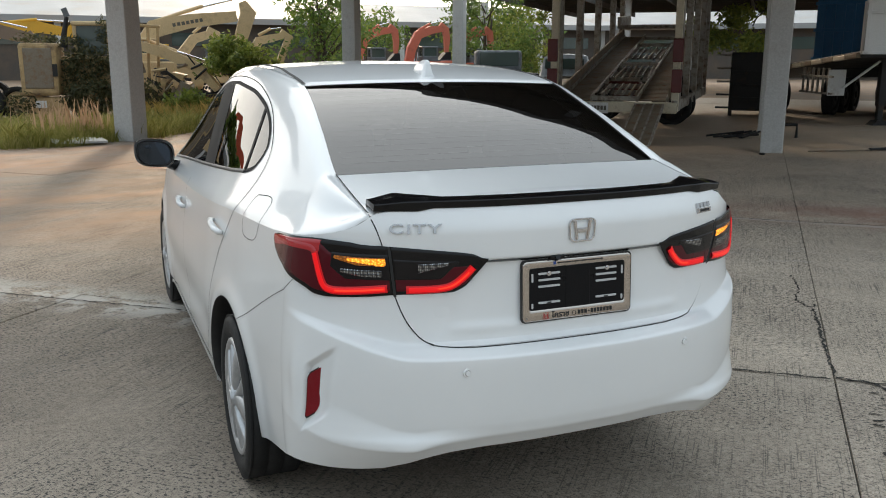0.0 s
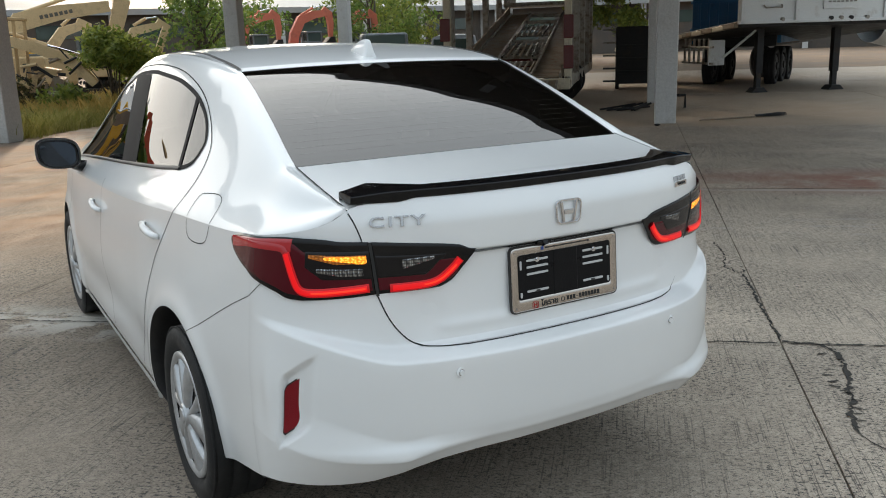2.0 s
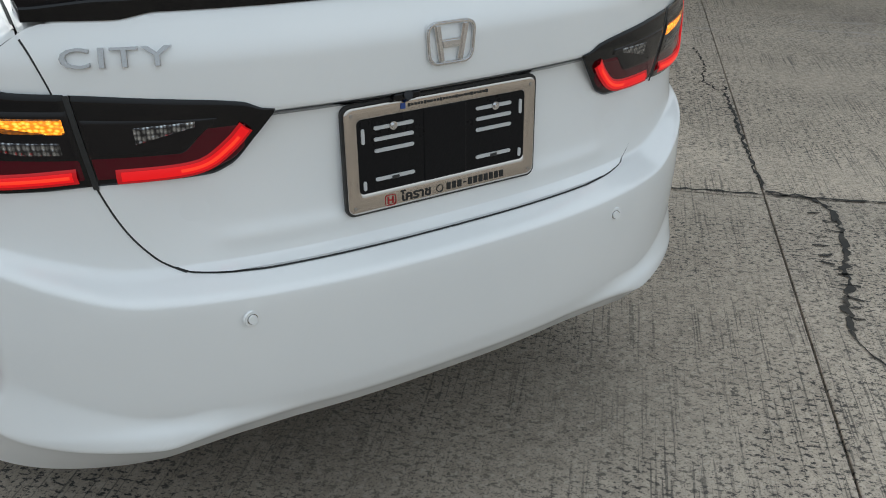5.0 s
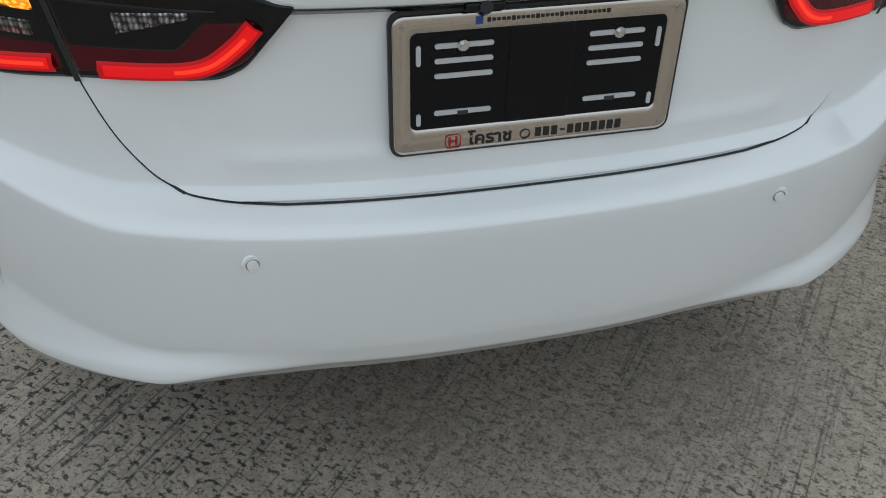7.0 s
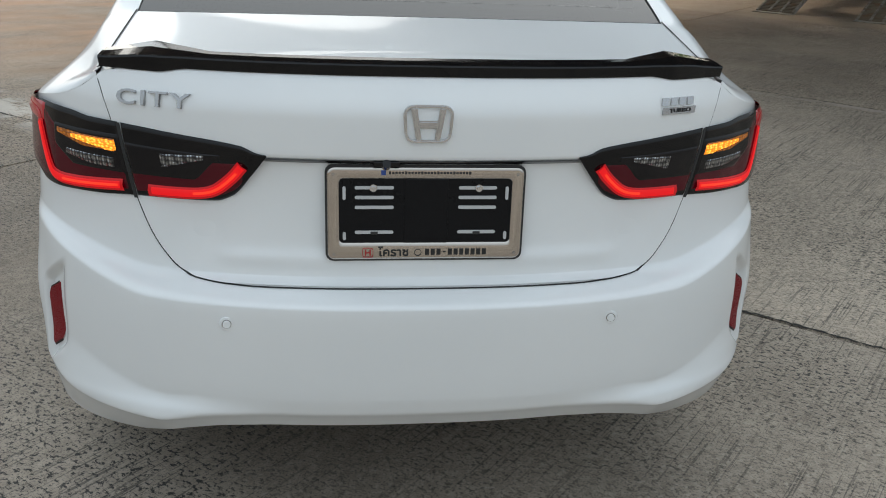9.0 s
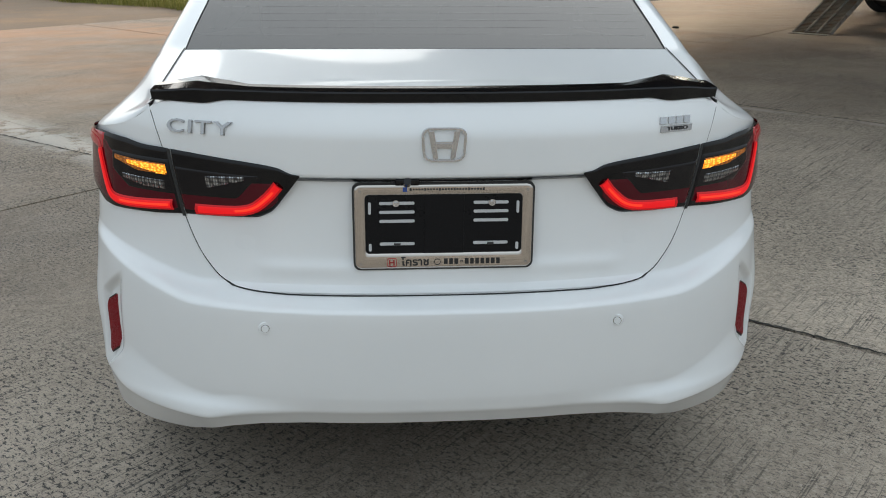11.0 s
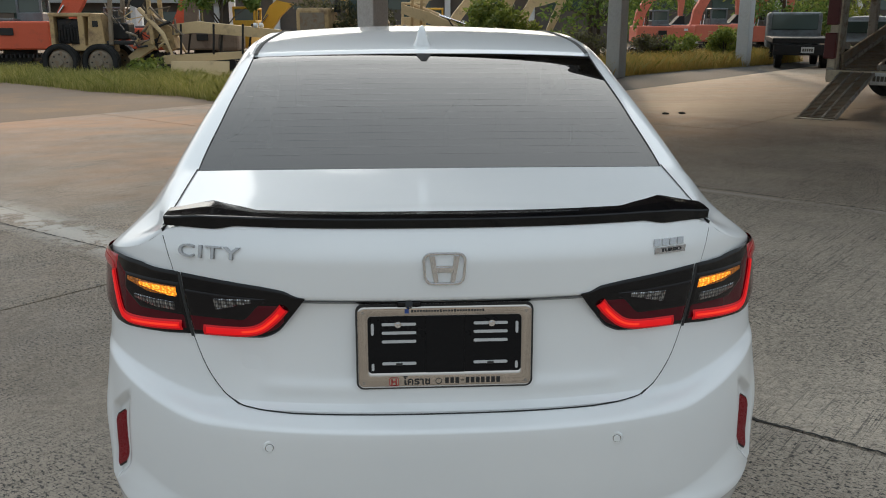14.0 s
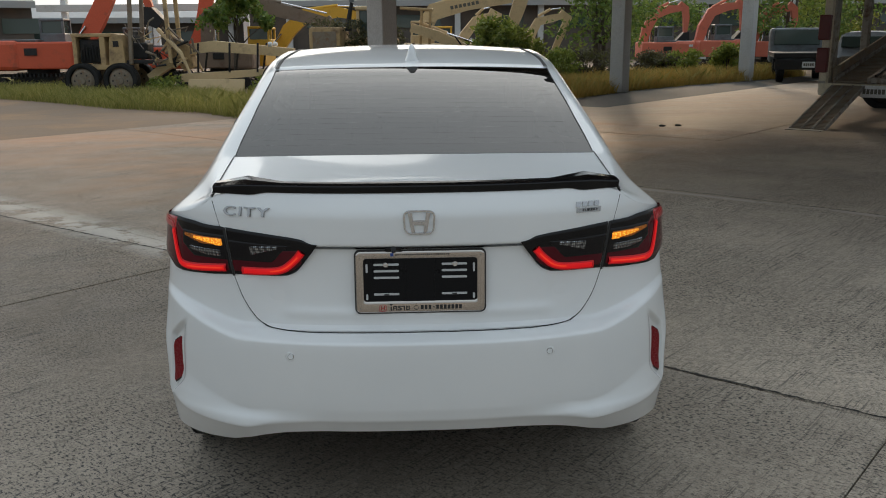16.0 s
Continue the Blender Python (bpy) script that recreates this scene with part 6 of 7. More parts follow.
def car_carrier():
    """Rear end of an open car transporter with lowered loading ramps. Local x across, y to its front."""
    c = tagged(new("car_carrier_trailer"), "weathered grey car carrier trailer with lowered rusty loading ramps", "trailer")
    c.matrix_world = pose(8.94, 13.32, -.02, 0, 0, -42.5)
    # side uprights
    for s, u in ((-1, -1.25), (1, 1.25)):
        for y, h, wd, m in ((0, 4.2, .16, TRAILER_CREAM), (.35, 4.2, .30, TRAILER_GREY), (2.6, 4.1, .22, TRAILER_GREY), (5.0, 4.1, .22, TRAILER_GREY), (7.4, 4.1, .22, TRAILER_GREY), (9.2, 4.1, .22, TRAILER_GREY)):
            bm = bmesh.new()
            block(bm, .14, wd, h - .5, (u, y, .5 + (h - .5) / 2), bevel=.015)
            part("upright", bm, m, c)
        bm = bmesh.new()
        block(bm, .12, 9.6, .16, (u, 4.7, 3.9), bevel=.01)
        block(bm, .12, 9.6, .22, (u, 4.7, .62), bevel=.01)
        part("side_rail", bm, TRAILER_GREY, c)
        for z in (1.72, 1.12):
            bm = bmesh.new()
            block(bm, .20, .14, .46, (u + s * .02, -.12, z), bevel=.02)
            part("rear_lamp", bm, LAMP_RED, c, "dusty red rear lamp box")
        for y in (3.2, 4.5):
            machine_wheel(c, u - s * .35, y, .46, .28, STEEL_DARK)
    # inclined deck: two tread strips and cross frames
    tilt = math.degrees(math.atan2(.17, 1.0))
    for x in (-.78, .78):
        tread = new("loading_track")
        tread.parent = c
        for k in range(64):
            bm = bmesh.new()
            block(bm, .56, .10, .03, (x, .15 + k * .135, .72 + k * .135 * .17), (tilt, 0, 0), .006)
            part("tread", bm, RUST, tread)
        bm = bmesh.new()
        for e in (-.30, .30):
            block(bm, .05, 8.7, .14, (x + e, 4.4, 1.45), (tilt, 0, 0), .01)
        part("track_edge", bm, TRAILER_GREY, tread)
    for k, y in enumerate((.25, .85, 1.5, 2.3, 2.9, 3.5, 4.2, 5.2, 6.2, 7.2, 8.4)):
        bm = bmesh.new()
        block(bm, 1.0, .10, .10, (0, y, .70 + y * .17), bevel=.01)
        part("cross_bar", bm, TRAILER_GREY, c)
    for x in (-.3, .3):
        for y, length, z in ((.55, .65, .80), (2.9, 1.3, 1.2)):
            bm = bmesh.new()
            block(bm, .06, length, .06, (x, y, z), (tilt, 0, 0), .01)
            part("deck_brace", bm, TRAILER_GREY, c)
    for e in (-1.12, 1.12):                                      # raised outer edge of the inclined deck
        bm = bmesh.new()
        block(bm, .05, 8.6, .26, (e, 4.4, 1.56), (tilt, 0, 0), .01)
        part("deck_edge", bm, RUST, c)
    grate = random.Random(61)
    for y0, y1 in ((.35, 1.4), (2.0, 3.6), (4.6, 6.4)):          # open gratings between the tracks
        for k in range(7):
            x = -.42 + .14 * k
            bm = bmesh.new()
            block(bm, .035, y1 - y0, .05, (x, (y0 + y1) / 2, .76 + (y0 + y1) / 2 * .17), (tilt, 0, grate.uniform(-2, 2)), .006)
            part("grating_bar", bm, grate.choice((RUST, TRAILER_GREY, STEEL_DARK)), c)
    bm = bmesh.new()
    block(bm, 2.6, .14, .22, (0, -.05, .58), bevel=.02)
    part("rear_beam", bm, TRAILER_CREAM, c, "cream rear beam")
    bm = bmesh.new()
    block(bm, .46, .02, .22, (-.3, -.14, .56), bevel=.004)
    pl = part("number_plate", bm, WHITE_TRUCK, c, "white plate with grey bars")
    bm = bmesh.new()
    plate_bars(bm, -.3, -.153, .56)
    part("plate_print", bm, BAR_GREY, pl)
    # ramps down to the ground
    for x, out in ((-.76, 0.0), (.76, 0.0)):
        ramp_ob = new("ramp")
        ramp_ob.parent = c
        n, run, rise = 36, 2.2, .62
        ang = math.degrees(math.atan2(rise, run))
        for k in range(n):
            t = (k + .5) / n
            bm = bmesh.new()
            block(bm, .54, .042, .03, (x, -.12 - run * t, rise * (1 - t) + .03), (ang, 0, 0), .004)
            part("rung", bm, RUST, ramp_ob)
        for e in (-.28, -.09, .09, .28):
            bm = bmesh.new()
            block(bm, .04, math.hypot(run, rise), .06, (x + e, -.12 - run / 2, rise / 2 + .02), (ang, 0, 0), .006)
            part("ramp_bar", bm, TRAILER_GREY, ramp_ob)
        bm = bmesh.new()
        block(bm, .60, .30, .02, (x, -.12 - run - .05, .022), bevel=.006)
        part("foot_plate", bm, TRAILER_GREY, ramp_ob)
    # upper deck
    bm = bmesh.new()
    block(bm, 2.3, 2.0, .10, (0, 8.6, 2.45), bevel=.02)
    for x in (-1.1, 1.1):
        block(bm, .1, 2.0, .35, (x, 8.6, 2.6), (3, 0, 0), .02)
    part("upper_deck", bm, TRAILER_GREY, c)
    bm = bmesh.new()
    block(bm, 2.0, 1.6, .8, (0, 7.5, .85), bevel=.1)
    part("chassis", bm, STEEL_DARK, c)
    bm = bmesh.new()
    block(bm, .9, .5, .4, (-.3, 3.4, .85), bevel=.1)
    part("tool_box", bm, LAMP_RED, c)


car_carrier()


def flatbed(where, turn, label, plate=True):
    t = tagged(new("flatbed_truck"), label, "truck")
    t.matrix_world = pose(*where, 0, 0, turn)
    bm = bmesh.new()
    block(bm, 2.0, 4.2, .16, (0, 2.1, .92), bevel=.02)
    part("bed", bm, STEEL_DARK, t)
    bm = bmesh.new()
    block(bm, 1.9, .12, .34, (0, .05, .62), bevel=.02)
    part("rear_beam", bm, STEEL_DARK, t)
    if plate:
        bm = bmesh.new()
        block(bm, .40, .02, .19, (.1, -.025, .62), bevel=.003)
        p = part("number_plate", bm, WHITE_TRUCK, t, "pale plate with grey bars")
        bm = bmesh.new()
        plate_bars(bm, .1, -.037, .62, 5)
        part("plate_print", bm, BAR_GREY, p)
    for s in (-1, 1):
        wh = machine_wheel(t, 0, 0, .36, .22, STEEL_DARK)
        wh.matrix_basis = pose(s * .72, .9, .36)
        wh = machine_wheel(t, 0, 0, .36, .22, STEEL_DARK)
        wh.matrix_basis = pose(s * .72, 3.9, .36)
    bm = bmesh.new()
    block(bm, 1.9, 1.2, 1.3, (0, 4.9, 1.2), bevel=.12)
    cab = part("cab", bm, CAB_GREY, t)
    bm = bmesh.new()
    block(bm, 1.6, .03, .55, (0, 4.28, 1.5), bevel=.02)
    part("cab_window", bm, CAB_GLASS, cab)
    return t


flatbed((13.4, 26.6, -.02), -20, "dark flatbed truck seen from behind under the shed")
flatbed((21.5, 31.0, -.02), -38, "dark flatbed truck parked far back under the shed", False)


def dark_rack():
    r = tagged(new("steel_rack"), "black steel rack with boxes beside a concrete column", "rack")
    r.matrix_world = pose(15.9, 17.2, -.02, 0, 0, -42)
    bm = bmesh.new()
    block(bm, 1.1, 1.4, 1.55, (.1, 0, .95), bevel=.03)
    part("rack_body", bm, STEEL_DARK, r)
    for z in (.25, .6, .95, 1.3, 1.65):
        bm = bmesh.new()
        block(bm, .34, .05, .05, (-.62, -.6, z))
        part("rung", bm, TRAILER_GREY if z > .9 else STEEL_DARK, r)
    for z in (.5, .85, 1.2):
        bm = bmesh.new()
        block(bm, 1.0, .06, .08, (.1, -.73, z), bevel=.01)
        part("crossbar", bm, STEEL_DARK, r)
    for x in (-.4, .6):
        bm = bmesh.new()
        block(bm, .1, .1, .2, (x, -.5, .1))
        part("foot", bm, STEEL_DARK, r)


dark_rack()


def container_trailer():
    t = tagged(new("blue_container"), "blue corrugated steel container carried on a dark trailer", "container")
    t.matrix_world = pose(17.9, 15.3, 0, 0, 0, -60)
    bm = bmesh.new()
    block(bm, 2.4, 7.0, 2.6, (0, 3.6, 2.45), bevel=.02)
    part("container_body", bm, BLUE, t)
    for k in range(24):
        bm = bmesh.new()
        block(bm, .05, .12, 2.1, (-1.215, .35 + k * .28, 2.6), bevel=.008)
        part("rib", bm, BLUE, t)
    for k in range(9):
        bm = bmesh.new()
        block(bm, .06, .05, 2.1, (-1.0 + k * .25, .085, 2.6), bevel=.008)
        part("rib", bm, BLUE, t)
    for z in (1.55, 2.3, 3.0):
        bm = bmesh.new()
        block(bm, .06, 7.0, .08, (-1.225, 3.6, z), bevel=.008)
        block(bm, 2.4, .06, .08, (0, .07, z), bevel=.008)
        part("rail", bm, BLUE, t)
    bm = bmesh.new()
    block(bm, 2.2, 7.4, .3, (0, 3.7, 1.22), bevel=.02)
    part("chassis", bm, STEEL_DARK, t)
    for y in (1.0, 2.2, 3.4):
        for s in (-.85, .85):
            wh = machine_wheel(t, 0, 0, .5, .28, STEEL_DARK)
            wh.matrix_basis = pose(s, y, .5)


container_trailer()


def white_trailer():
    """Front of a white drop-side semi-trailer on its landing legs."""
    t = tagged(new("white_trailer"), "white drop-side semi-trailer standing on dark landing legs", "trailer")
    t.matrix_world = pose(14.95, 12.55, 0, 0, 0, -23)
    bm = bmesh.new()
    block(bm, 5.2, .10, 1.15, (2.55, 0, 2.22), bevel=.02)
    fr = part("front_panel", bm, WHITE_TRUCK, t)
    for x in (.02, 1.35, 3.55, 5.08):
        bm = bmesh.new()
        block(bm, .10, .06, 1.15, (x, -.07, 2.22), bevel=.01)
        part("panel_post", bm, WHITE_TRUCK, t)
    for z in (1.68, 2.55, 2.78):
        bm = bmesh.new()
        block(bm, 5.2, .05, .07, (2.55, -.075, z), bevel=.01)
        part("panel_rail", bm, WHITE_TRUCK, t)
    bm = bmesh.new()
    block(bm, .92, .03, .48, (2.45, -.07, 2.18), bevel=.006)
    part("sign_plate", bm, WHITE_TRUCK, t, "white plate with grey bars")
    bm = bmesh.new()
    for k in range(2):
        plate_bars(bm, 2.45, -.09, 2.28 - .18 * k, 7, .07, .03, .105)
    part("sign_print", bm, BAR_GREY, t)
    for x in (.75, 4.35):
        bm = bmesh.new()
        tube(bm, [(x - .22, -.06, 2.06), (x - .2, -.12, 2.0), (x + .2, -.12, 2.0), (x + .22, -.06, 2.06)], .016, 8)
        part("handle", bm, TRAILER_GREY, t)
    for k, x in enumerate((1.0, 2.2, 2.45, 2.7, 3.1, 4.1)):
        bm = bmesh.new()
        bmesh.ops.create_cone(bm, cap_ends=True, segments=14, radius1=.05, radius2=.045, depth=.06, matrix=pose(x, -.08, 1.73, 90))
        part("coupling", bm, STEEL_DARK if k % 2 else TRAILER_GREY, t)
    bm = bmesh.new()
    block(bm, 5.1, 9, .14, (2.55, 4.55, 1.32), (-4.2, 0, 0), .01)
    part("bed", bm, STEEL_DARK, t)
    # weathered side edge with stepped boards
    for k in range(14):
        bm = bmesh.new()
        block(bm, .12, .60, .10, (-.03, .4 + k * .62, 1.63 - .073 * (.4 + k * .62)), (-4.2, 0, 0), .01)
        part("edge_board", bm, TRAILER_CREAM if k % 2 else RUST, t)
    for x in (1.0, 3.0):
        leg = new("landing_leg")
        leg.parent = t
        bm = bmesh.new()
        block(bm, .17, .17, 1.1, (x, 1.0, 1.0), bevel=.01)
        part("leg_tube", bm, STEEL_DARK, leg)
        bm = bmesh.new()
        block(bm, .13, .13, .6, (x, 1.0, .36), bevel=.01)
        part("leg_ram", bm, STEEL_DARK, leg)
        bm = bmesh.new()
        prism(bm, [(x - .22, .0), (x + .22, .0), (x + .10, .12), (x - .10, .12)], .34, Matrix.Translation((0, 1.0, 0)))
        part("leg_foot", bm, STEEL_DARK, leg)
    for y in (6.3, 7.5):
        for s in (.6, 4.4):
            wh = machine_wheel(t, 0, 0, .5, .3, STEEL_DARK)
            wh.matrix_basis = pose(s, y, .5)
    # side guard
    gd = new("side_guard")
    gd.parent = t
    for k in range(6):
        bm = bmesh.new()
        block(bm, .05, .05, .62, (-.02, 1.6 + k * .3, 1.02), bevel=.006)
        part("guard_bar", bm, TRAILER_GREY, gd)
    for z in (.72, 1.12):
        bm = bmesh.new()
        block(bm, .05, 1.9, .05, (-.02, 2.3, z), bevel=.006)
        part("guard_rail", bm, TRAILER_GREY, gd)
    bm = bmesh.new()
    block(bm, .42, .03, .62, (.15, 1.52, .98), bevel=.01)
    part("guard_plate", bm, WHITE_TRUCK, gd)
    bm = bmesh.new()
    tube(bm, [(.2, 1.3, .85), (.9, 1.0, 1.5)], .03, 8)
    part("guard_stay", bm, WHITE_TRUCK, gd)


white_trailer()


def tank_trailer():
    t = tagged(new("tank_trailer"), "grey-white rounded tank trailer under the shed", "trailer")
    t.matrix_world = pose(22.6, 13.2, 0, 0, 0, -25)
    rows = []
    for x in np.linspace(-1.2, 8, 14):
        k = 1 if -1.0 < x < 7.8 else .8
        rows.append([(x, 1.05 * k * math.cos(f), 1.75 + .85 * k * math.sin(f)) for f in np.linspace(0, 2 * math.pi, 25)])
    sheet("tank", rows, WHITE_TRUCK, t)
    bm = bmesh.new()
    block(bm, 7, 1.6, .3, (4, 0, .75), bevel=.03)
    part("chassis", bm, STEEL_DARK, t)
    for x in (1.2, 2.5, 5.5):
        for y in (-.8, .8):
            machine_wheel(t, x, y, .48, .28, STEEL_DARK)


tank_trailer()


def grey_vehicle():
    v = tagged(new("pickup_cab"), "dusty grey pickup cab parked behind the car carrier", "pickup")
    v.matrix_world = pose(13.2, 22.6, 0, 0, 0, -35)
    rows = []
    for y, h, w in ((0, .95, .75), (.15, 1.05, .80), (.5, 1.62, .74), (1.5, 1.66, .74), (2.2, 1.12, .82), (3.3, 1.0, .8), (3.5, .8, .75)):
        rows.append([(-w, y, .45), (-w * 1.04, y, .8), (-w * .92, y, h - .06), (-w * .7, y, h), (0, y, h + .02), (w * .7, y, h), (w * .92, y, h - .06), (w * 1.04, y, .8), (w, y, .45)])
    sheet("body", rows, CAB_GREY, v)
    bm = bmesh.new()
    block(bm, 1.25, .03, .36, (0, .30, 1.36), (-28, 0, 0), .02)
    part("rear_window", bm, CAB_GLASS, v)
    for s in (-.72, .72):
        for y in (.7, 2.8):
            wh = machine_wheel(v, 0, 0, .34, .22, STEEL_DARK)
            wh.matrix_basis = pose(s, y, .34)


grey_vehicle()

# broom and scrap on the slab
bm = bmesh.new()
tube(bm, [(0, 0, .025), (1.25, 0, .02)], .014, 8)
broom = tagged(new("broom"), "long-handled broom lying on the concrete", "broom")
broom.matrix_world = pose(9.95, 8.95, .0, 0, 0, -9)
part("broom_handle", bm, RUST, broom)
bm = bmesh.new()
for k in range(40):
    r = random.Random(k)
    tube(bm, [(1.2, r.uniform(-.03, .03), .02 + r.uniform(0, .03)), (1.75 + r.uniform(-.15, .1), r.uniform(-.10, .10), .015 + r.uniform(0, .05))], .006, 4)
part("bristles", bm, STEEL_DARK, broom)
scrap = tagged(new("scrap_metal"), "dark scrap bars and a bent bracket on the slab", "scrap")
scrap.matrix_world = pose(10.75, 11.5, 0, 0, 0, -30)
for k in range(7):
    r = random.Random(50 + k)
    bm = bmesh.new()
    tube(bm, [(r.uniform(-.7, 0), r.uniform(-.2, .2), .03), (r.uniform(0, .5), r.uniform(-.2, .2), .03 + r.uniform(0, .12))], .022, 6)
    part("bar", bm, STEEL_DARK, scrap)
bm = bmesh.new()
tube(bm, [(.55, 0, .03), (.55, 0, .28), (1.05, 0, .28), (1.05, 0, .03)], .03, 8)
part("bracket", bm, STEEL_DARK, scrap)
for (x, y) in ((4.55, 12.9), (4.85, 12.95), (9.0, 9.0)):
    bm = bmesh.new()
    rr = random.Random(int(x * 10))
    bmesh.ops.create_icosphere(bm, subdivisions=2, radius=.035)
    for v in bm.verts:
        v.co = Vector((v.co.x * 1.8, v.co.y, v.co.z * .6)) * (1 + .4 * noise.noise(v.co * 20))
    ob = part("rubble", bm, STEEL_DARK, None, smooth=True)
    ob.matrix_world = pose(x, y, .018)
    tagged(ob, "small dark lump of dirt on the slab", "rubble", "loose rubble")
bm = bmesh.new()
block(bm, .9, .5, .05, (0, 0, .06), (3, 2, 0), .01)
ob = part("panel", bm, WHITE_TRUCK, None)
ob.matrix_world = pose(-1.35, 14.7, .02, 0, 0, 12)
tagged(ob, "pale flat panel lying in the grass", "panel")


# ---- plants ----
def leaf_material(name, one, two, three):
    m = material(name, one, .6)
    g = m.node_tree.nodes.new("ShaderNodeNewGeometry")
    c = ramp(m, g.outputs["Random Per Island"], (0, one), (.5, two), (1, three))
    set_input(m, "Base Color", c)
    nt = m.node_tree
    tr, mx = nt.nodes.new("ShaderNodeBsdfTranslucent"), nt.nodes.new("ShaderNodeMixShader")
    nt.links.new(c, tr.inputs[0])
    mx.inputs[0].default_value = .4
    nt.links.new(nt.nodes["Principled BSDF"].outputs[0], mx.inputs[1])
    nt.links.new(tr.outputs[0], mx.inputs[2])
    nt.links.new(mx.outputs[0], nt.nodes["Material Output"].inputs[0])
    return m


LEAF = leaf_material("tree_leaves", (0.078, 0.137, 0.029), (0.130, 0.208, 0.039), (0.221, 0.273, 0.058))
BUSH = leaf_material("bush_leaves", (0.115, 0.160, 0.032), (0.20, 0.25, 0.045), (0.31, 0.335, 0.065))
SCRUB = leaf_material("dry_scrub", (0.070, 0.063, 0.042), (0.126, 0.112, 0.063), (0.140, 0.140, 0.042))
VINE = leaf_material("vine_leaves", (0.035, 0.040, 0.016), (0.075, 0.078, 0.028), (0.13, 0.115, 0.05))
GRASS = leaf_material("green_grass", (.20, .21, .045), (.32, .31, .075), (.48, .42, .16))
STRAW = leaf_material("golden_dry_grass", (.46, .31, .08), (.55, .38, .11), (.34, .28, .07))
PLUME = leaf_material("pink_grass_plumes", (.55, .38, .24), (.62, .44, .29), (.46, .31, .19))
BARK = worn("tree_bark", (.07, .055, .04), (.13, .11, .09), .9, 0, 6, .5)


def leaves(rng, n, blobs, size):
    """Leaf cards gathered in clumps: each blob is (x, y, z, rx, ry, rz)."""
    vs, fs = [], []
    blobs = np.array(blobs)
    vol = (blobs[:, 3] * blobs[:, 4] * blobs[:, 5])
    pick = rng.choice(len(blobs), n, p=vol / vol.sum())
    d = rng.normal(size=(n, 3))
    d /= np.linalg.norm(d, axis=1, keepdims=True)
    rad = rng.uniform(.35, 1.0, n)[:, None] ** .6
    c = blobs[pick, :3] + d * rad * blobs[pick, 3:6] + rng.normal(size=(n, 3)) * .05
    a = rng.normal(size=(n, 3))
    a /= np.linalg.norm(a, axis=1, keepdims=True)
    b = np.cross(a, rng.normal(size=(n, 3)))
    b /= np.linalg.norm(b, axis=1, keepdims=True)
    s = size * rng.uniform(.6, 1.3, n)[:, None]
    quad = np.stack([c - a * s, c + b * s * .42, c + a * s, c - b * s * .42], 1).reshape(-1, 3)
    return quad, [tuple(range(4 * k, 4 * k + 4)) for k in range(n)]


def tree(name, x, y, h, spread, seed, n=5200, leaf=.11, clear=.35, label="", mat=None, trunks=1, cat="tree", group=""):
    rng = np.random.default_rng(seed)
    t = tagged(new(name), label, cat, group)
    t.matrix_world = pose(x, y, -.05)
    bm = bmesh.new()
    blobs = []
    for k in range(trunks):
        bx, by = (rng.uniform(-.25, .25, 2) if trunks > 1 else (0, 0))
        top = (bx * 3 + rng.uniform(-.2, .2), by * 3, h * .62)
        tube(bm, [(bx, by, 0), (bx * 1.5, by * 1.5, h * .25), ((bx + top[0]) / 2, (by + top[1]) / 2, h * .45), top], [.09 * h / 4, .075 * h / 4, .055 * h / 4, .03 * h / 4], 9)
        for q in range(9):
            ang, up = rng.uniform(0, 2 * math.pi), rng.uniform(clear, .9)
            r = spread * rng.uniform(.45, 1.0) * (1 - .55 * max(0, up - .6) / .4)
            z0, z1 = h * max(.25, up - .22), h * up
            tip = (top[0] * up + r * math.cos(ang), top[1] * up + r * math.sin(ang), z1)
            tube(bm, [(top[0] * up * .6, top[1] * up * .6, z0), ((top[0] * up + tip[0]) / 2, (top[1] * up + tip[1]) / 2, (z0 + z1) / 2 + .1), tip], [.028 * h / 4, .018 * h / 4, .008 * h / 4], 6)
            for _ in range(3):
                o = rng.normal(size=3) * spread * .24
                blobs.append((tip[0] + o[0], tip[1] + o[1], tip[2] + o[2] * .7, *(spread * rng.uniform(.16, .36, 3) * (1, 1, .8))))
    part("trunk", bm, BARK, t, smooth=True)
    v, f = leaves(rng, n, blobs, leaf)
    mesh_object("crown", v, f, mat or LEAF, t, smooth=False)
    return t


def bush(x, y, h, w, seed, n=2600, mat=None, label="leafy green bush at the edge of the concrete", leaf=.075, name="bush"):
    rng = np.random.default_rng(seed)
    t = tagged(new(name), label, "bush")
    t.matrix_world = pose(x, y, -.04)
    blobs = []
    for k in range(11):
        bm = bmesh.new()
        ang, r, z = rng.uniform(0, 2 * math.pi), w / 2 * rng.uniform(.1, .85), h * rng.uniform(.25, .88)
        r *= 1 - .5 * max(0, z / h - .5)
        tip = (r * math.cos(ang), r * math.sin(ang), z)
        tube(bm, [(tip[0] * .1, tip[1] * .1, 0), (tip[0] * .5, tip[1] * .5, z * .6), tip], [.025, .016, .006], 5)
        part("stem", bm, BARK, t, smooth=True)
        blobs.append((*tip, w * rng.uniform(.12, .24), w * rng.uniform(.12, .24), h * rng.uniform(.10, .18)))
    v, f = leaves(rng, n, blobs, leaf)
    mesh_object("foliage", v, f, mat or BUSH, t, smooth=False)


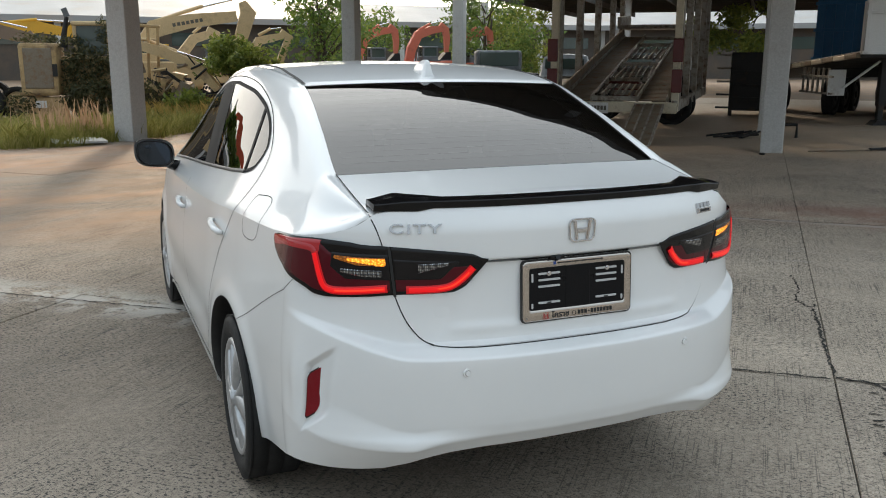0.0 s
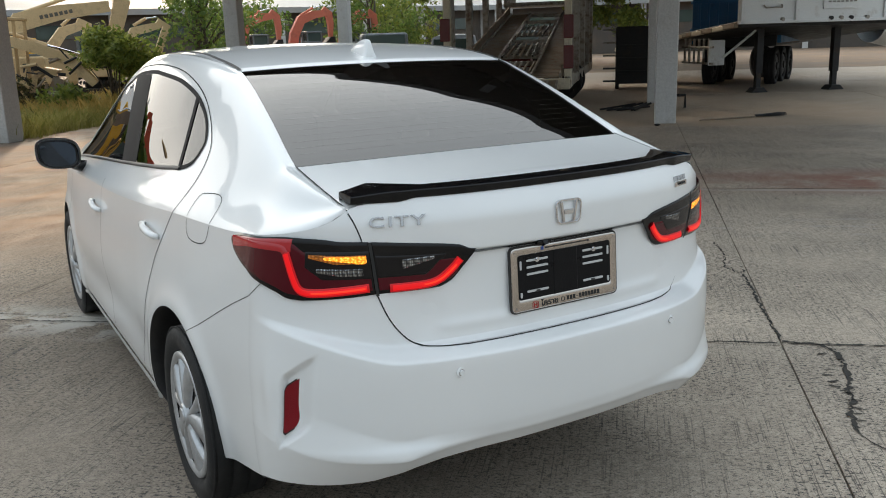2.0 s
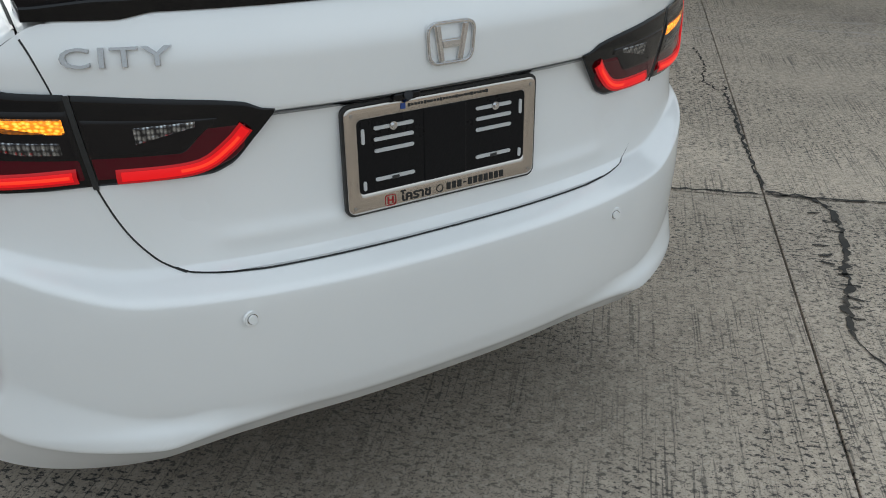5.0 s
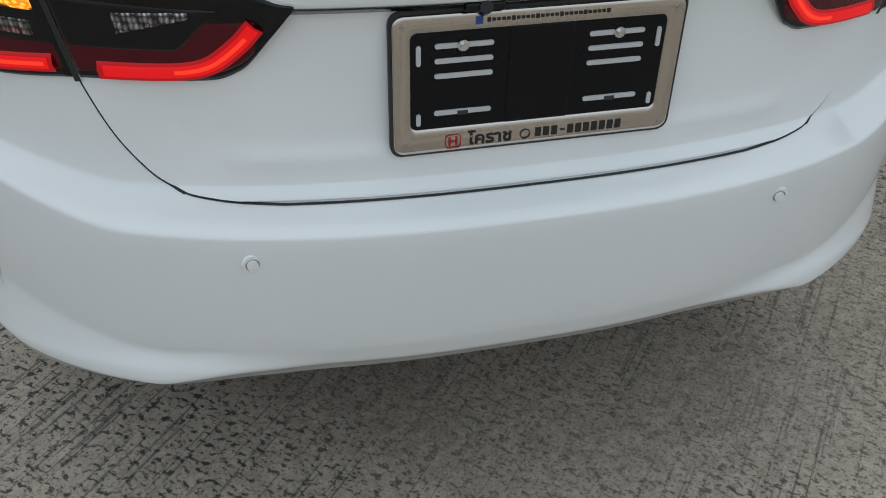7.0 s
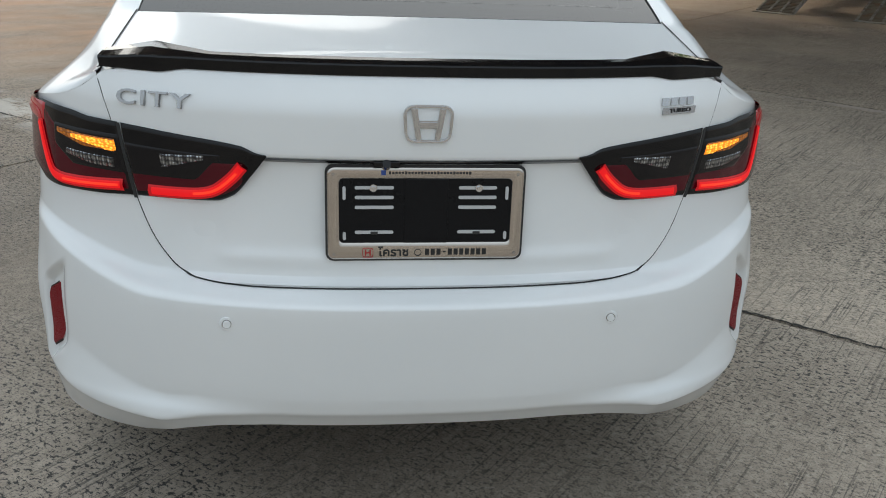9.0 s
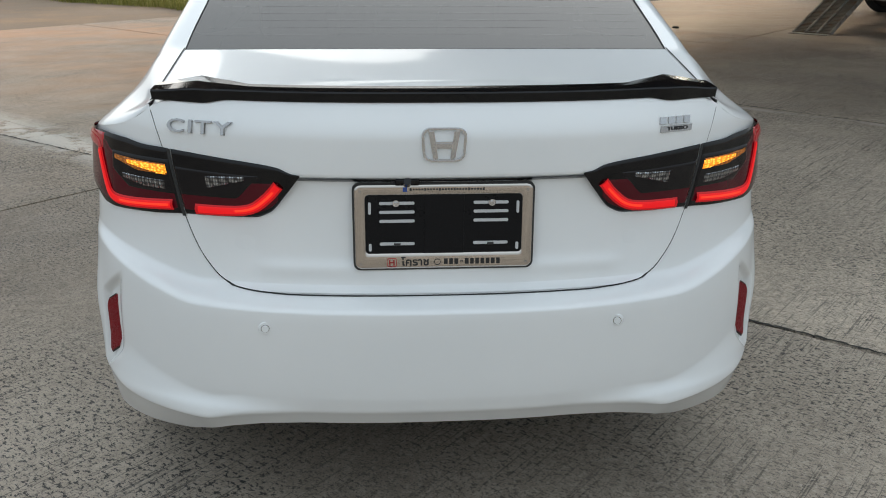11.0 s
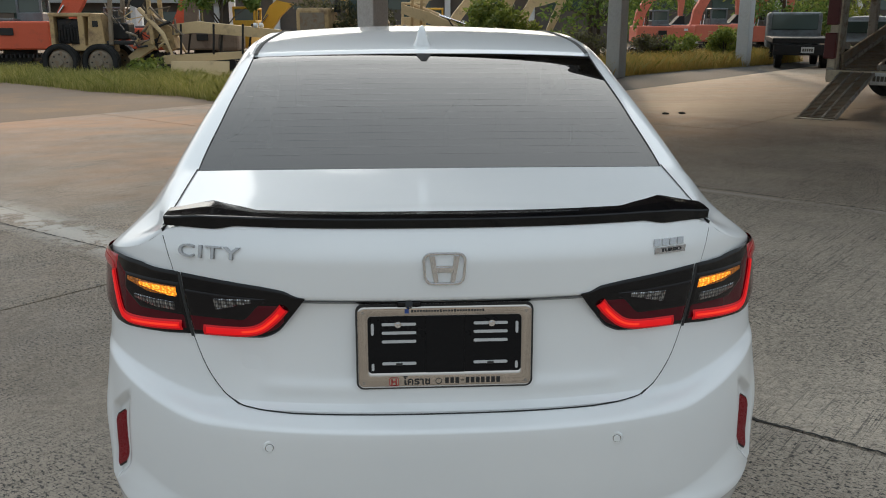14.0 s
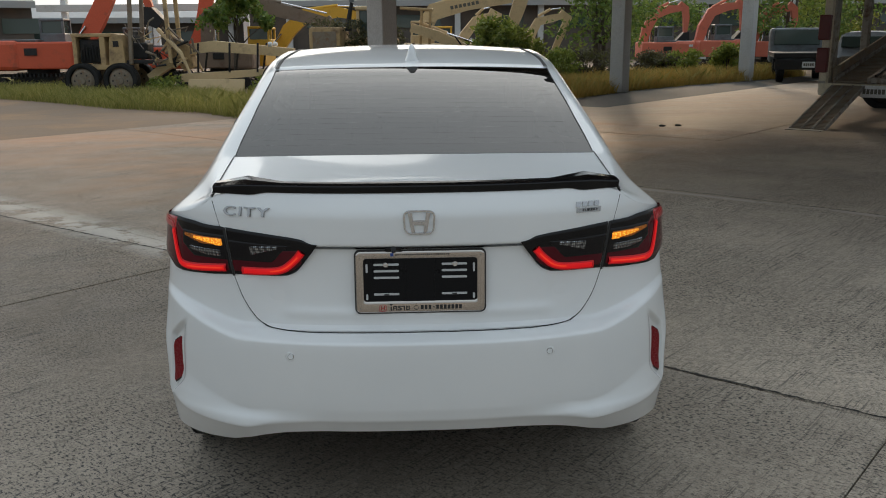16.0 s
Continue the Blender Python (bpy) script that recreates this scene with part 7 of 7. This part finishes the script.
tree("tree", 7.4, 30.3, 5.4, 1.7, 3, 3600, .10, .34, "slim leafy tree with several trunks behind a column", None, 3)
tree("tree", 17.6, 37.5, 5.6, 2.3, 5, 4200, .12, .25, "leafy tree at the far side of the shed", None, 2)
tree("tree", 22.5, 44.5, 5.0, 2.6, 8, 3600, .14, .2, "sunlit yellow-green tree beyond the shed", BUSH, 2)
tree("tree", 30.0, 33.0, 5.0, 2.2, 9, 4200, .13, .25, "sunlit yellow-green tree beyond the trailers", BUSH, 1)
tree("tree", 14.0, 46.0, 4.6, 2.6, 12, 2600, .14, .2, "dark leafy tree behind the orange excavators", None, 2)
tree("tree", -5.3, 26.0, 3.6, .9, 14, 1500, .12, .45, "young tree growing among the machines", None, 1)
for k, x in enumerate((27.0,)):
    tree("tree", x, 54 + (k % 2) * 3, 4.4 + .5 * (k % 3), 3.0, 30 + k, 3000, .17, .15, "dark leafy tree in front of the storage shed", None, 2)
bush(2.55, 21.2, 2.15, 2.7, 21, 5200, label="large bright green bush before a tan excavator")
bush(1.3, 20.3, .9, 1.3, 26, 1300)
bush(6.1, 27.0, 1.35, 2.6, 22, 2400, SCRUB, "dark tangled scrub beside a column")
bush(4.6, 26.0, 1.2, 2.2, 28, 1800)
bush(9.0, 30.2, 1.15, 2.6, 23, 2200, SCRUB, "dry tangled scrub before the excavators")
bush(9.9, 29.2, 1.1, 1.6, 29, 1500)
bush(12.0, 30.0, 1.45, 1.9, 24, 2600, label="dense green bush beside a far column")
bush(-6.6, 22.4, .75, 1.2, 25, 1100, label="green weeds against the grader wheels")
bush(-3.7, 22.0, .6, 1.3, 27, 800)
# vines over the loader
rng = np.random.default_rng(40)
v, f = leaves(rng, 7500, [(-1.0, 21.95, 1.35, .55, .3, .5), (-.6, 21.85, 1.0, .6, .3, .5), (-1.5, 22.0, 1.92, .6, .3, .12), (-.9, 21.6, .5, .8, .4, .45), (-2.2, 22.0, 1.95, .45, .3, .10),
                           (-.3, 21.8, 1.5, .4, .3, .4), (-1.25, 21.8, .95, .35, .25, .8), (-.5, 22.0, 2.15, .25, .25, .35), (.4, 21.6, .6, .7, .3, .4), (-2.6, 21.75, .35, .45, .2, .3)], .05)
ob = mesh_object("vines", v, f, VINE, None, smooth=False)
tagged(ob, "dark dry vines covering the wheel loader", "vines", kind="stuff")

EDGE = [(-16, 26.5), (-11.5, 23.0), (-9, 20.9), (-6.9, 18.8), (-4.6, 17.4), (-3.2, 15.6), (-2.5, 14.15), (-1.5, 14.3), (-.1, 15.6), (.6, 16.3), (3.4, 19.0), (6.1, 22.6), (6.9, 23.6), (9.4, 26.2), (12.3, 28.5), (16, 32)]


def turf(name, n, seed, span, depth, height, mat, label, width=.012, lean=.35, clump=0.0, u0=0.0, u1=1.0):
    """Blades of grass along the edge of the slabs, from the edge inward by span."""
    rng = np.random.default_rng(seed)
    line = resample(EDGE, .1)
    k = (u0 + (u1 - u0) * rng.uniform(0, 1, n)) * (len(line) - 2)
    if clump:
        c = rng.uniform(u0, u1, int(clump)) * (len(line) - 2)
        k = c[rng.integers(0, len(c), n)] + rng.normal(size=n) * 1.6
    i = np.clip(k.astype(int), 0, len(line) - 2)
    p, d = line[i], line[i + 1] - line[i]
    d = d / np.linalg.norm(d, axis=1, keepdims=True)
    inward = np.stack([-d[:, 1], d[:, 0]], -1)
    dist = span[0] + (span[1] - span[0]) * rng.uniform(0, 1, n) ** 1.3
    q = p + inward * dist[:, None] + rng.normal(size=(n, 2)) * .06
    h = height * rng.uniform(.45, 1.15, n) * np.clip(.45 + dist / .7, 0, 1)
    ang = rng.uniform(0, 2 * math.pi, n)
    w = width * rng.uniform(.7, 1.4, n)
    side_v = np.stack([np.cos(ang), np.sin(ang)], -1) * w[:, None]
    bend = rng.normal(size=(n, 2)) * lean * h[:, None]
    z0 = np.full(n, -.035)
    base1, base2 = np.c_[q - side_v, z0], np.c_[q + side_v, z0]
    mid = np.c_[q + bend * .35, h * .6]
    tip = np.c_[q + bend, h]
    vs = np.stack([base1, base2, mid + np.c_[side_v * .7, np.zeros(n)], tip, mid - np.c_[side_v * .7, np.zeros(n)]], 1).reshape(-1, 3)
    fs = [(5 * a, 5 * a + 1, 5 * a + 2, 5 * a + 3, 5 * a + 4) for a in range(n)]
    return tagged(mesh_object(name, vs, fs, mat, None, smooth=False), label, "grass", kind="stuff")


turf("grass", 42000, 1, (0, 3.2), 3, .36, GRASS, "tall green roadside grass along the concrete edge", .0065, .5, u0=.0, u1=.62)
turf("grass", 24000, 2, (0, 3.5), 3, .50, STRAW, "golden sunlit dry grass along the columns", .008, .45, u0=.55, u1=1.0)
turf("grass", 8000, 4, (.2, 3.0), 3, .50, GRASS, "scattered green blades among the dry grass", .008, .45, u0=.58, u1=1.0)
turf("grass_plumes", 190, 3, (.5, 2.0), 3, .74, PLUME, "feathery pinkish grass plumes above the weeds", .012, .16, 9, .432, .488)
